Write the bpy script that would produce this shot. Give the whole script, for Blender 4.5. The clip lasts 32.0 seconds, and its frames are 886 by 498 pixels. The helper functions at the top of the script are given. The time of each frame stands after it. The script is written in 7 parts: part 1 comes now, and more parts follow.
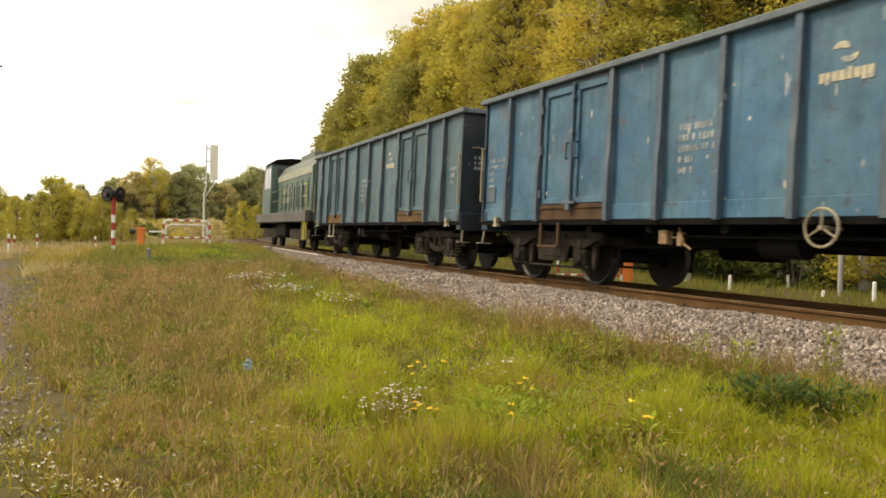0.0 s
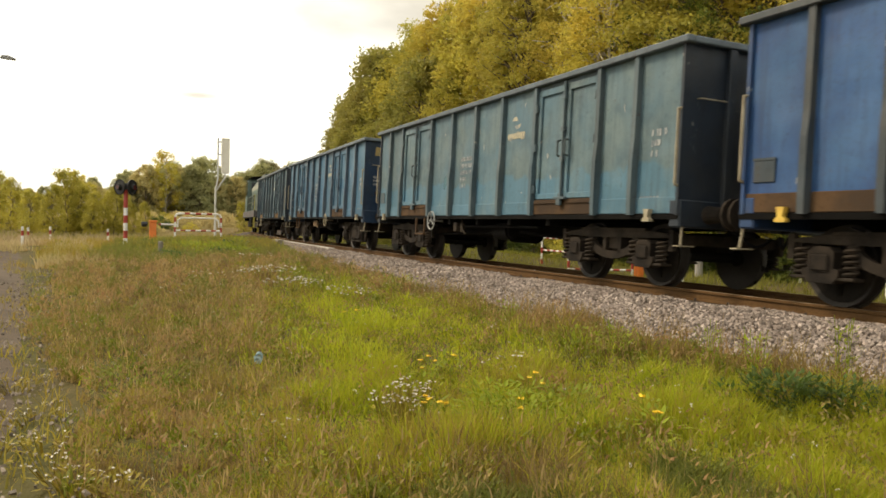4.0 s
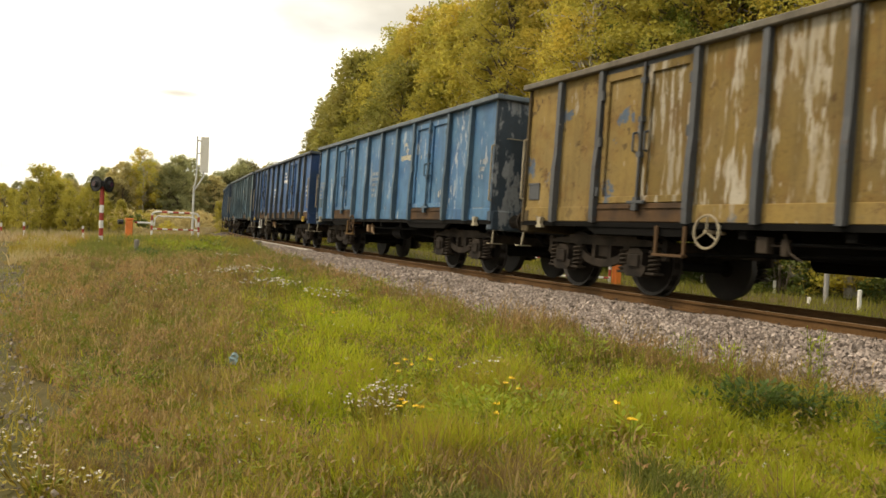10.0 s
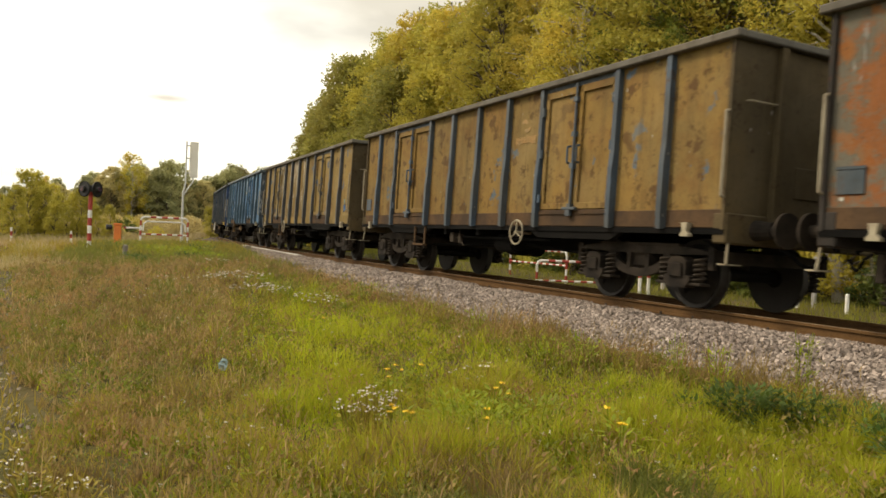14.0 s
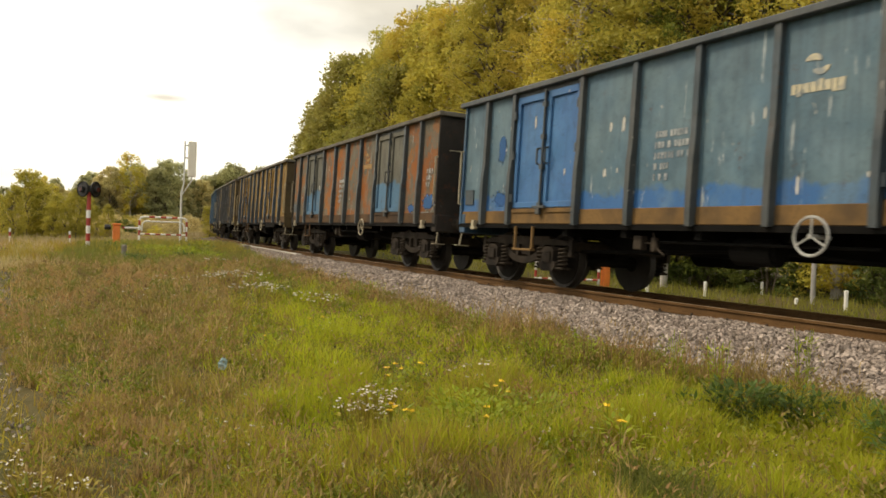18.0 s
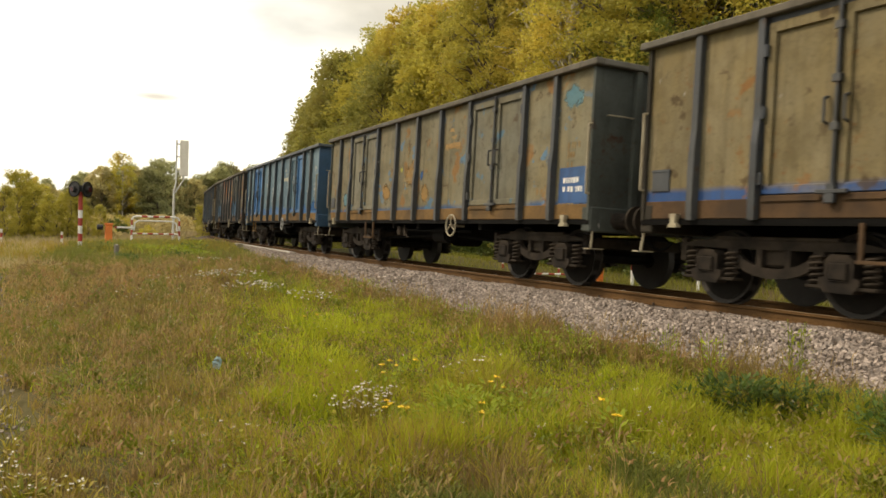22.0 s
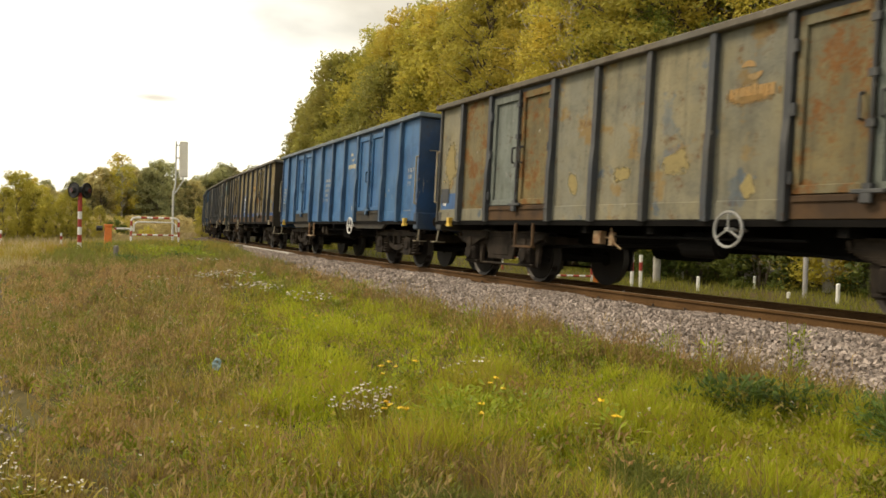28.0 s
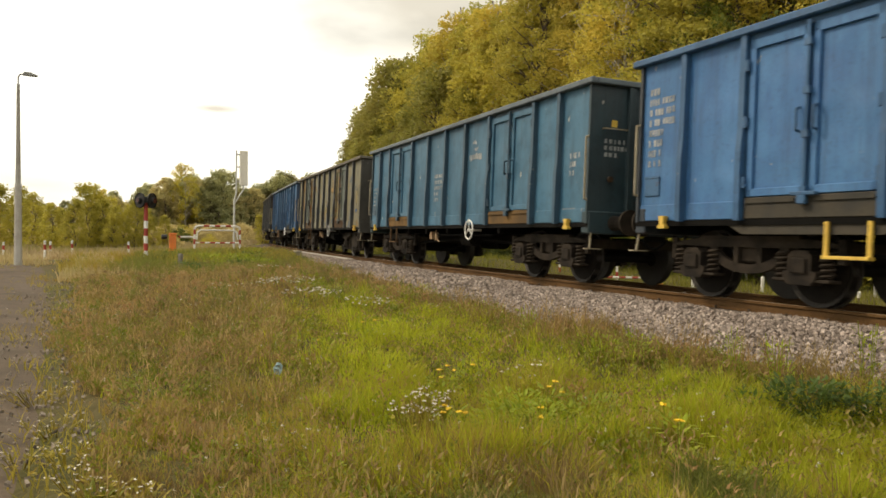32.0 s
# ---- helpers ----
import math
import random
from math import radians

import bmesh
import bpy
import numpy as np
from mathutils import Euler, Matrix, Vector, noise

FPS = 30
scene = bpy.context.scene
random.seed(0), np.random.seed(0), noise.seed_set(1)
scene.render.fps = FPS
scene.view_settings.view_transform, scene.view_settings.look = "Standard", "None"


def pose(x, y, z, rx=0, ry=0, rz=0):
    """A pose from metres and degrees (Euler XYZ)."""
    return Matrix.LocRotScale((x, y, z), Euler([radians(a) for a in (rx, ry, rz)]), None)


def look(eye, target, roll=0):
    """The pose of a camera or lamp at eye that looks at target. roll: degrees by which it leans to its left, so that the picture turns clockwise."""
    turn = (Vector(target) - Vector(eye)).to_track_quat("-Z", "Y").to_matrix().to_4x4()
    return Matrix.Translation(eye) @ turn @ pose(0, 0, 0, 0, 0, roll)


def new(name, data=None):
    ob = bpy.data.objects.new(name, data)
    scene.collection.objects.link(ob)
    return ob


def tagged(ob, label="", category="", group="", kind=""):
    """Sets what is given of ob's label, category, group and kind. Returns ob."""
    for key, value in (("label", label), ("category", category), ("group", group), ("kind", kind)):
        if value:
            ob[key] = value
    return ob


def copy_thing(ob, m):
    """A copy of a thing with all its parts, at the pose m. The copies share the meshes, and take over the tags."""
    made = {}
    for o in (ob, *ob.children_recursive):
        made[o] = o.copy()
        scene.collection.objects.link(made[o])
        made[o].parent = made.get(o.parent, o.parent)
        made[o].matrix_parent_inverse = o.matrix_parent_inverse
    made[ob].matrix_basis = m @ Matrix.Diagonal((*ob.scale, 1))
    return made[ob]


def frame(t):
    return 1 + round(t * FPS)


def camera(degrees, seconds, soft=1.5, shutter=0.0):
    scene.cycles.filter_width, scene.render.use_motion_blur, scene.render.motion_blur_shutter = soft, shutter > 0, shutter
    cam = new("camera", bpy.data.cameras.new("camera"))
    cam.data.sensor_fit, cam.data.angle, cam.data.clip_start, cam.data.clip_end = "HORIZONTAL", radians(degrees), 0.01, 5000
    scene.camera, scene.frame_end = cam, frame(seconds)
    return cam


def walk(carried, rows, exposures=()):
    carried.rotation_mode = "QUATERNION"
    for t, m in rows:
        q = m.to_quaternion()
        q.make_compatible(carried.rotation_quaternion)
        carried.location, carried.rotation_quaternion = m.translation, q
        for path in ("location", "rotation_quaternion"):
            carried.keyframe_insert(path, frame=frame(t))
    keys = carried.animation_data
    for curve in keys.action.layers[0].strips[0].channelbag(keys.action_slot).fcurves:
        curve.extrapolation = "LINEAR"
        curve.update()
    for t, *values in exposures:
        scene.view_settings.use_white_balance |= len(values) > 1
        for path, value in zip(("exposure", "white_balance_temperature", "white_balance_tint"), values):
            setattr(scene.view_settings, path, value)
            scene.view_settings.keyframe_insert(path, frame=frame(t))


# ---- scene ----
EYE = (0.0, 0.0, 0.845)
LENS = 58.97
cam = camera(LENS, 32.0, soft=1.6, shutter=0.25)
# seconds, heading, tilt, lean: the camera stands on a tripod and only turns
TURNS = [
    (0.0, -25.254, -1.210, 1.085), (0.5, -25.407, -1.255, 1.288), (1.0, -24.841, -1.573, 1.083), (1.5, -24.710, -1.795, 0.971),
    (2.0, -24.405, -1.826, 0.976), (2.5, -24.439, -1.781, 1.187), (3.0, -24.265, -1.670, 1.225), (3.5, -24.449, -1.648, 1.322),
    (5.5, -24.566, -1.731, 1.177), (6.0, -24.584, -1.919, 1.091), (6.5, -24.648, -2.115, 1.228), (7.0, -24.906, -2.326, 1.627),
    (7.5, -25.823, -2.158, 1.866), (8.0, -25.976, -1.885, 2.107), (8.5, -26.167, -1.380, 2.380), (9.0, -25.944, -1.433, 2.397),
    (9.5, -25.963, -1.455, 2.622), (10.0, -25.999, -1.320, 2.455), (10.5, -26.010, -1.020, 1.973), (11.0, -26.044, -0.797, 1.999),
    (11.5, -26.130, -0.877, 1.910), (12.0, -26.436, -0.998, 1.988), (12.5, -26.714, -0.943, 2.194), (13.0, -26.457, -0.910, 2.426),
    (13.5, -26.515, -0.919, 2.522), (14.0, -26.720, -0.919, 2.426), (14.5, -26.863, -0.903, 2.492), (16.5, -26.817, -0.767, 2.760),
    (17.0, -26.809, -0.784, 2.527), (17.5, -26.833, -0.891, 2.025), (18.0, -26.801, -1.038, 2.135), (18.5, -26.838, -1.194, 2.006),
    (19.0, -26.881, -1.202, 1.656), (19.5, -27.213, -1.646, 1.573), (20.0, -27.321, -1.642, 1.380), (20.5, -27.329, -1.646, 1.069),
    (21.0, -27.344, -1.657, 1.042), (21.5, -27.326, -1.605, 1.110), (22.0, -27.276, -1.278, 1.553), (22.5, -27.332, -1.178, 1.454),
    (23.0, -27.366, -1.184, 1.372), (23.5, -27.435, -1.160, 1.547), (24.0, -27.460, -1.063, 1.943), (24.5, -27.304, -1.088, 2.143),
    (26.5, -27.295, -1.190, 1.595), (27.0, -27.339, -1.529, 1.555), (27.5, -27.277, -1.482, 1.679), (28.0, -27.312, -1.197, 1.541),
    (28.5, -27.298, -0.661, 1.680), (29.0, -27.284, -0.564, 1.859), (29.5, -27.362, -0.585, 1.682), (30.0, -27.370, -0.700, 1.727),
    (30.5, -26.621, -0.851, 1.328), (31.0, -24.013, -0.911, 0.833), (31.5, -23.508, -0.952, 0.774), (32.0, -23.208, -1.003, 0.631),
]
walk(cam, [(t, pose(*EYE, 90 + tilt, -lean, yaw)) for t, yaw, tilt, lean in TURNS],
     exposures=((0.0, 0.25), (3.0, 0.15), (6.0, 0.05), (9.0, 0.05), (17.0, -0.02), (28.0, 0.0), (32.0, -0.05)))

# ---- sky and sun ----
SUN_AZ, SUN_EL = radians(-52), radians(44)      # azimuth from +y towards +x
world = bpy.data.worlds.new("sky")
scene.world = world
world.use_nodes = True
wn, wl = world.node_tree.nodes, world.node_tree.links
wn.clear()
w_out = wn.new("ShaderNodeOutputWorld")
w_bg = wn.new("ShaderNodeBackground")
w_sky = wn.new("ShaderNodeTexSky")
w_sky.sky_type, w_sky.sun_disc = "NISHITA", False
w_sky.sun_elevation, w_sky.sun_rotation = SUN_EL, SUN_AZ
w_sky.air_density, w_sky.dust_density = 1.0, 3.0
w_co = wn.new("ShaderNodeTexCoord")
w_map = wn.new("ShaderNodeMapping")
w_map.inputs["Scale"].default_value = (1.0, 1.0, 3.2)
w_noise = wn.new("ShaderNodeTexNoise")
w_noise.inputs["Scale"].default_value, w_noise.inputs["Detail"].default_value = 1.7, 6.0
w_ramp = wn.new("ShaderNodeValToRGB")
w_ramp.color_ramp.elements[0].position, w_ramp.color_ramp.elements[0].color = 0.40, (8.0, 7.6, 6.6, 1)
w_ramp.color_ramp.elements[1].position, w_ramp.color_ramp.elements[1].color = 0.56, (15.8, 15.0, 12.8, 1)
# a cream grey bank of cloud over the wood
w_off = wn.new("ShaderNodeVectorMath")
w_off.operation = "SUBTRACT"
w_off.inputs[1].default_value = (0.385, 0.870, 0.305)
w_wide = wn.new("ShaderNodeVectorMath")
w_wide.operation = "MULTIPLY"
w_wide.inputs[1].default_value = (1.0, 1.0, 1.35)
w_len = wn.new("ShaderNodeVectorMath")
w_len.operation = "LENGTH"
w_fine = wn.new("ShaderNodeTexNoise")
w_fine.inputs["Scale"].default_value, w_fine.inputs["Detail"].default_value = 7.0, 5.0
w_mul = wn.new("ShaderNodeMath")
w_mul.operation = "MULTIPLY_ADD"
w_mul.inputs[1].default_value = 0.16
w_bank = wn.new("ShaderNodeValToRGB")
w_bank.color_ramp.elements[0].position, w_bank.color_ramp.elements[0].color = 0.15, (0.57, 0.55, 0.52, 1)
w_bank.color_ramp.elements[1].position, w_bank.color_ramp.elements[1].color = 0.30, (1, 1, 1, 1)
w_over = wn.new("ShaderNodeMixRGB")
w_over.blend_type = "MULTIPLY"
w_over.inputs[0].default_value = 1.0
wl.new(w_co.outputs["Generated"], w_off.inputs[0])
wl.new(w_off.outputs[0], w_wide.inputs[0])
wl.new(w_wide.outputs[0], w_len.inputs[0])
wl.new(w_co.outputs["Generated"], w_fine.inputs["Vector"])
wl.new(w_fine.outputs[0], w_mul.inputs[0])
wl.new(w_len.outputs["Value"], w_mul.inputs[2])
wl.new(w_mul.outputs[0], w_bank.inputs[0])
# a thin grey streak of cloud over the meadow
w_off2 = wn.new("ShaderNodeVectorMath")
w_off2.operation = "SUBTRACT"
w_off2.inputs[1].default_value = (0.120, 0.981, 0.150)
w_flat = wn.new("ShaderNodeVectorMath")
w_flat.operation = "MULTIPLY"
w_flat.inputs[1].default_value = (15.0, 15.0, 95.0)
w_len2 = wn.new("ShaderNodeVectorMath")
w_len2.operation = "LENGTH"
w_rag = wn.new("ShaderNodeMath")
w_rag.operation = "MULTIPLY_ADD"
w_rag.inputs[1].default_value = 0.9
w_thin = wn.new("ShaderNodeValToRGB")
w_thin.color_ramp.elements[0].position, w_thin.color_ramp.elements[0].color = 0.45, (0.60, 0.57, 0.54, 1)
w_thin.color_ramp.elements[1].position, w_thin.color_ramp.elements[1].color = 1.0, (1, 1, 1, 1)
w_over2 = wn.new("ShaderNodeMixRGB")
w_over2.blend_type = "MULTIPLY"
w_over2.inputs[0].default_value = 1.0
wl.new(w_co.outputs["Generated"], w_off2.inputs[0])
wl.new(w_off2.outputs[0], w_flat.inputs[0])
wl.new(w_flat.outputs[0], w_len2.inputs[0])
wl.new(w_fine.outputs[0], w_rag.inputs[0])
wl.new(w_len2.outputs["Value"], w_rag.inputs[2])
wl.new(w_rag.outputs[0], w_thin.inputs[0])
w_mix = wn.new("ShaderNodeMixRGB")
w_mix.inputs[0].default_value = 0.86
w_bg.inputs["Strength"].default_value = 0.11
wl.new(w_co.outputs["Generated"], w_map.inputs["Vector"])
wl.new(w_map.outputs[0], w_noise.inputs["Vector"])
wl.new(w_noise.outputs[0], w_ramp.inputs[0])
wl.new(w_sky.outputs[0], w_mix.inputs[1])
wl.new(w_ramp.outputs[0], w_mix.inputs[2])
wl.new(w_mix.outputs[0], w_over.inputs[1])
wl.new(w_bank.outputs[0], w_over.inputs[2])
wl.new(w_over.outputs[0], w_over2.inputs[1])
wl.new(w_thin.outputs[0], w_over2.inputs[2])
wl.new(w_over2.outputs[0], w_bg.inputs[0])
wl.new(w_bg.outputs[0], w_out.inputs[0])

sun = new("sun", bpy.data.lights.new("sun", "SUN"))
sun.data.energy, sun.data.angle, sun.data.color = 3.0, radians(10), (1.0, 0.83, 0.60)
sun.matrix_world = look((60 * math.sin(SUN_AZ), 60 * math.cos(SUN_AZ), 60 * math.tan(SUN_EL)), (0, 0, 0))


# ---- materials ----
def shader(name):
    m = bpy.data.materials.new(name)
    m.use_nodes = True
    nt = m.node_tree
    nt.nodes.clear()
    out = nt.nodes.new("ShaderNodeOutputMaterial")
    bs = nt.nodes.new("ShaderNodeBsdfPrincipled")
    nt.links.new(bs.outputs[0], out.inputs[0])
    return m, nt, bs


def noise_of(nt, co, scale, detail=4.0, rough=0.6, stretch=None):
    if stretch:
        mp = nt.nodes.new("ShaderNodeMapping")
        mp.inputs["Scale"].default_value = stretch
        nt.links.new(co, mp.inputs["Vector"])
        co = mp.outputs[0]
    n = nt.nodes.new("ShaderNodeTexNoise")
    n.inputs["Scale"].default_value = scale
    n.inputs["Detail"].default_value = detail
    n.inputs["Roughness"].default_value = rough
    nt.links.new(co, n.inputs["Vector"])
    return n.outputs[0]


def step_of(nt, value, lo, hi):
    r = nt.nodes.new("ShaderNodeMapRange")
    r.inputs[1].default_value, r.inputs[2].default_value = lo, hi
    nt.links.new(value, r.inputs[0])
    return r.outputs[0]


def blend(nt, fac, a, b):
    m = nt.nodes.new("ShaderNodeMixRGB")
    for i, v in ((0, fac), (1, a), (2, b)):
        if isinstance(v, (int, float)):
            m.inputs[i].default_value = v
        elif isinstance(v, tuple):
            m.inputs[i].default_value = (*v, 1)
        else:
            nt.links.new(v, m.inputs[i])
    return m.outputs[0]


def calc(nt, op, a, b):
    m = nt.nodes.new("ShaderNodeMath")
    m.operation = op
    for i, v in ((0, a), (1, b)):
        if isinstance(v, (int, float)):
            m.inputs[i].default_value = v
        else:
            nt.links.new(v, m.inputs[i])
    return m.outputs[0]


def bump_of(nt, bs, height, strength, dist=0.01):
    b = nt.nodes.new("ShaderNodeBump")
    b.inputs["Strength"].default_value, b.inputs["Distance"].default_value = strength, dist
    nt.links.new(height, b.inputs["Height"])
    nt.links.new(b.outputs[0], bs.inputs["Normal"])


def surf(name, base, alt, rough=0.7, metal=0.0, scale=2.0, fine=30.0, lo=0.4, hi=0.65, bump=0.25, dist=0.01, vary=0.0, island=False):
    """A plain weathered surface: two colours at two scales, with a fine relief. vary: spread of brightness from piece to piece."""
    m, nt, bs = shader(name)
    co = nt.nodes.new("ShaderNodeTexCoord").outputs["Object"]
    big, small = noise_of(nt, co, scale), noise_of(nt, co, fine, 3.0)
    col = blend(nt, step_of(nt, big, lo, hi), base, alt)
    dark = tuple(c * 0.62 for c in base)
    col = blend(nt, calc(nt, "MULTIPLY", step_of(nt, small, 0.5, 0.75), 0.7), col, dark)
    if vary:
        r = nt.nodes.new("ShaderNodeNewGeometry").outputs["Random Per Island"] if island else nt.nodes.new("ShaderNodeObjectInfo").outputs["Random"]
        hsv = nt.nodes.new("ShaderNodeHueSaturation")
        nt.links.new(calc(nt, "ADD", calc(nt, "MULTIPLY", r, 2 * vary), 1 - vary), hsv.inputs["Value"])
        nt.links.new(col, hsv.inputs["Color"])
        col = hsv.outputs[0]
    nt.links.new(col, bs.inputs["Base Color"])
    bs.inputs["Roughness"].default_value, bs.inputs["Metallic"].default_value = rough, metal
    bs.inputs["Specular IOR Level"].default_value = 0.5 if rough < 0.8 else 0.12
    bump_of(nt, bs, small, bump, dist)
    return m


def paint(name, base, fade, spots=(0.10, 0.045, 0.02), cut=0.60, band=None, band_z=1.6, chalk=None, chalk_cut=0.62, chalk_stretch=(4.5, 4.5, 1.1), seed=0.0, rough=0.55, spot_scale=3.4, stain=None, splash=(), wave=0.55):
    """Old wagon paint: faded patches, rust spots, stains, run-down dirt, chips, an optional repainted band along the bottom and chalky strokes."""
    base, fade, spots, band, chalk, stain = [c and tuple(0.55 * v for v in c) for c in (base, fade, spots, band, chalk, stain or tuple(0.55 * v for v in base))]
    m, nt, bs = shader(name)
    tc = nt.nodes.new("ShaderNodeTexCoord").outputs["Object"]
    mv = nt.nodes.new("ShaderNodeMapping")
    mv.inputs["Location"].default_value = (0, seed * 7.3, seed * 1.7)
    nt.links.new(tc, mv.inputs["Vector"])
    co = mv.outputs[0]
    big = noise_of(nt, co, 0.8, 5.0)
    mid = noise_of(nt, co, spot_scale, 9.0, 0.74)
    blot = noise_of(nt, co, 1.9, 6.0, 0.7)
    fine = noise_of(nt, co, 26.0, 4.0, 0.7)
    streak = noise_of(nt, co, 1.0, 4.0, 0.6, (4.5, 4.5, 0.4))
    col = blend(nt, step_of(nt, big, 0.38, 0.60), base, fade)
    col = blend(nt, calc(nt, "MULTIPLY", step_of(nt, blot, 0.48, 0.66), 0.6), col, stain)
    col = blend(nt, calc(nt, "MULTIPLY", step_of(nt, streak, 0.50, 0.74), 0.50), col, tuple(0.42 * c + 0.010 for c in base))
    if band:
        z = nt.nodes.new("ShaderNodeSeparateXYZ")
        nt.links.new(tc, z.inputs[0])
        edge = calc(nt, "ADD", z.outputs[2], calc(nt, "MULTIPLY", noise_of(nt, co, 2.4, 3.0), wave))
        col = blend(nt, calc(nt, "MULTIPLY", step_of(nt, edge, band_z + 0.04 + wave / 2, band_z - 0.04 + wave / 2), 0.85), col, band)
    if chalk:
        c = noise_of(nt, co, 1.0, 4.0, 0.7, chalk_stretch)
        col = blend(nt, calc(nt, "MULTIPLY", step_of(nt, c, chalk_cut, chalk_cut + 0.04), 0.85), col, chalk)
    for i, (tone, least, size) in enumerate(splash):
        mp = nt.nodes.new("ShaderNodeMapping")
        mp.inputs["Location"].default_value = (0, 11.3 * (i + 1), 4.1 * i)
        nt.links.new(co, mp.inputs["Vector"])
        v = noise_of(nt, mp.outputs[0], size, 5.0, 0.6)
        col = blend(nt, calc(nt, "MULTIPLY", step_of(nt, v, least - 0.06, least - 0.02), 0.8), col, tuple(0.55 * c for c in tone))
    # bleached clouds, broad and soft
    cloud = noise_of(nt, co, 1.25, 5.0, 0.62, (1.0, 1.0, 0.7))
    col = blend(nt, calc(nt, "MULTIPLY", step_of(nt, cloud, 0.50, 0.68), 0.55), col, tuple(1.30 * c + 0.010 for c in fade))
    # dirt washed down from the rim
    wash = noise_of(nt, co, 1.0, 5.0, 0.7, (7.0, 7.0, 0.30))
    col = blend(nt, calc(nt, "MULTIPLY", step_of(nt, wash, 0.54, 0.70), 0.45), col, tuple(0.30 * c + 0.012 for c in base))
    rust = step_of(nt, calc(nt, "ADD", calc(nt, "MULTIPLY", mid, 0.80), calc(nt, "MULTIPLY", fine, 0.20)), cut, cut + 0.075)
    col = blend(nt, calc(nt, "MULTIPLY", rust, 0.80), col, spots)
    col = blend(nt, calc(nt, "MULTIPLY", step_of(nt, fine, 0.52, 0.8), 0.40), col, (0.04, 0.034, 0.028))
    speck = noise_of(nt, co, 11.0, 6.0, 0.65)
    col = blend(nt, calc(nt, "MULTIPLY", step_of(nt, speck, 0.59, 0.65), 0.32), col, tuple(0.35 * c + 0.006 for c in base))
    chip = noise_of(nt, co, 9.0, 2.0, 0.5, (1.0, 1.0, 0.45))
    col = blend(nt, calc(nt, "MULTIPLY", step_of(nt, chip, 0.735, 0.755), 0.7), col, (0.30, 0.29, 0.26))
    hsv = nt.nodes.new("ShaderNodeHueSaturation")
    nt.links.new(calc(nt, "ADD", calc(nt, "MULTIPLY", nt.nodes.new("ShaderNodeObjectInfo").outputs["Random"], 0.22), 0.89), hsv.inputs["Value"])
    nt.links.new(col, hsv.inputs["Color"])
    nt.links.new(hsv.outputs[0], bs.inputs["Base Color"])
    bs.inputs["Roughness"].default_value = rough
    bs.inputs["Specular IOR Level"].default_value = 0.35 if rough < 0.6 else 0.12
    dent = noise_of(nt, co, 1.5, 1.2, 0.4)
    bump_of(nt, bs, calc(nt, "ADD", dent, calc(nt, "MULTIPLY", rust, -0.03)), 0.6, 0.09)
    return m


def foliage(name, a, b, c, through_light=0.35, rough=0.6, patch=0.35):
    """Leaves or blades: colour varies from blade to blade and in patches over the ground; some light comes through."""
    m, nt, bs = shader(name)
    r = nt.nodes.new("ShaderNodeNewGeometry").outputs["Random Per Island"]
    co = nt.nodes.new("ShaderNodeTexCoord").outputs["Object"]
    col = blend(nt, r, a, b)
    col = blend(nt, step_of(nt, noise_of(nt, co, patch, 4.0), 0.42, 0.62), col, c)
    hsv = nt.nodes.new("ShaderNodeHueSaturation")
    nt.links.new(calc(nt, "ADD", calc(nt, "MULTIPLY", nt.nodes.new("ShaderNodeObjectInfo").outputs["Random"], 0.4), 0.8), hsv.inputs["Value"])
    nt.links.new(col, hsv.inputs["Color"])
    col = hsv.outputs[0]
    nt.links.new(col, bs.inputs["Base Color"])
    bs.inputs["Roughness"].default_value = rough
    bs.inputs["Specular IOR Level"].default_value = 0.25
    tr = nt.nodes.new("ShaderNodeBsdfTranslucent")
    nt.links.new(col, tr.inputs[0])
    mx = nt.nodes.new("ShaderNodeMixShader")
    mx.inputs[0].default_value = through_light
    out = [n for n in nt.nodes if n.type == "OUTPUT_MATERIAL"][0]
    nt.links.new(bs.outputs[0], mx.inputs[1])
    nt.links.new(tr.outputs[0], mx.inputs[2])
    nt.links.new(mx.outputs[0], out.inputs[0])
    return m


M_SOIL = surf("soil", (0.075, 0.07, 0.022), (0.10, 0.075, 0.035), 0.95, 0, 0.5, 9.0, bump=0.8, dist=0.05)
M_PATH = surf("worn asphalt", (0.115, 0.088, 0.064), (0.068, 0.053, 0.039), 0.9, 0, 1.4, 22.0, bump=0.6, dist=0.02)
M_ROAD = surf("asphalt", (0.07, 0.058, 0.045), (0.09, 0.075, 0.055), 0.85, 0, 0.8, 30.0, bump=0.3)
M_BED = surf("ballast bed", (0.08, 0.063, 0.05), (0.13, 0.105, 0.085), 0.95, 0, 3.0, 16.0, bump=1.0, dist=0.06)
M_STONE = surf("crushed granite", (0.25, 0.205, 0.175), (0.36, 0.305, 0.265), 0.85, 0, 4.0, 60.0, bump=0.3, vary=0.45, island=True)
M_GRIT = surf("grey grit", (0.20, 0.165, 0.13), (0.28, 0.235, 0.19), 0.9, 0, 4.0, 60.0, bump=0.3, vary=0.45, island=True)
M_RAIL = surf("rusty rail", (0.085, 0.046, 0.018), (0.12, 0.066, 0.026), 0.8, 0.1, 1.0, 30.0)
M_RAILTOP = surf("worn rail head", (0.15, 0.095, 0.05), (0.20, 0.14, 0.085), 0.6, 0.5, 2.0, 40.0, bump=0.1)
M_SLEEPER = surf("oiled sleeper", (0.06, 0.045, 0.035), (0.10, 0.08, 0.06), 0.9, 0, 3.0, 24.0, vary=0.25)
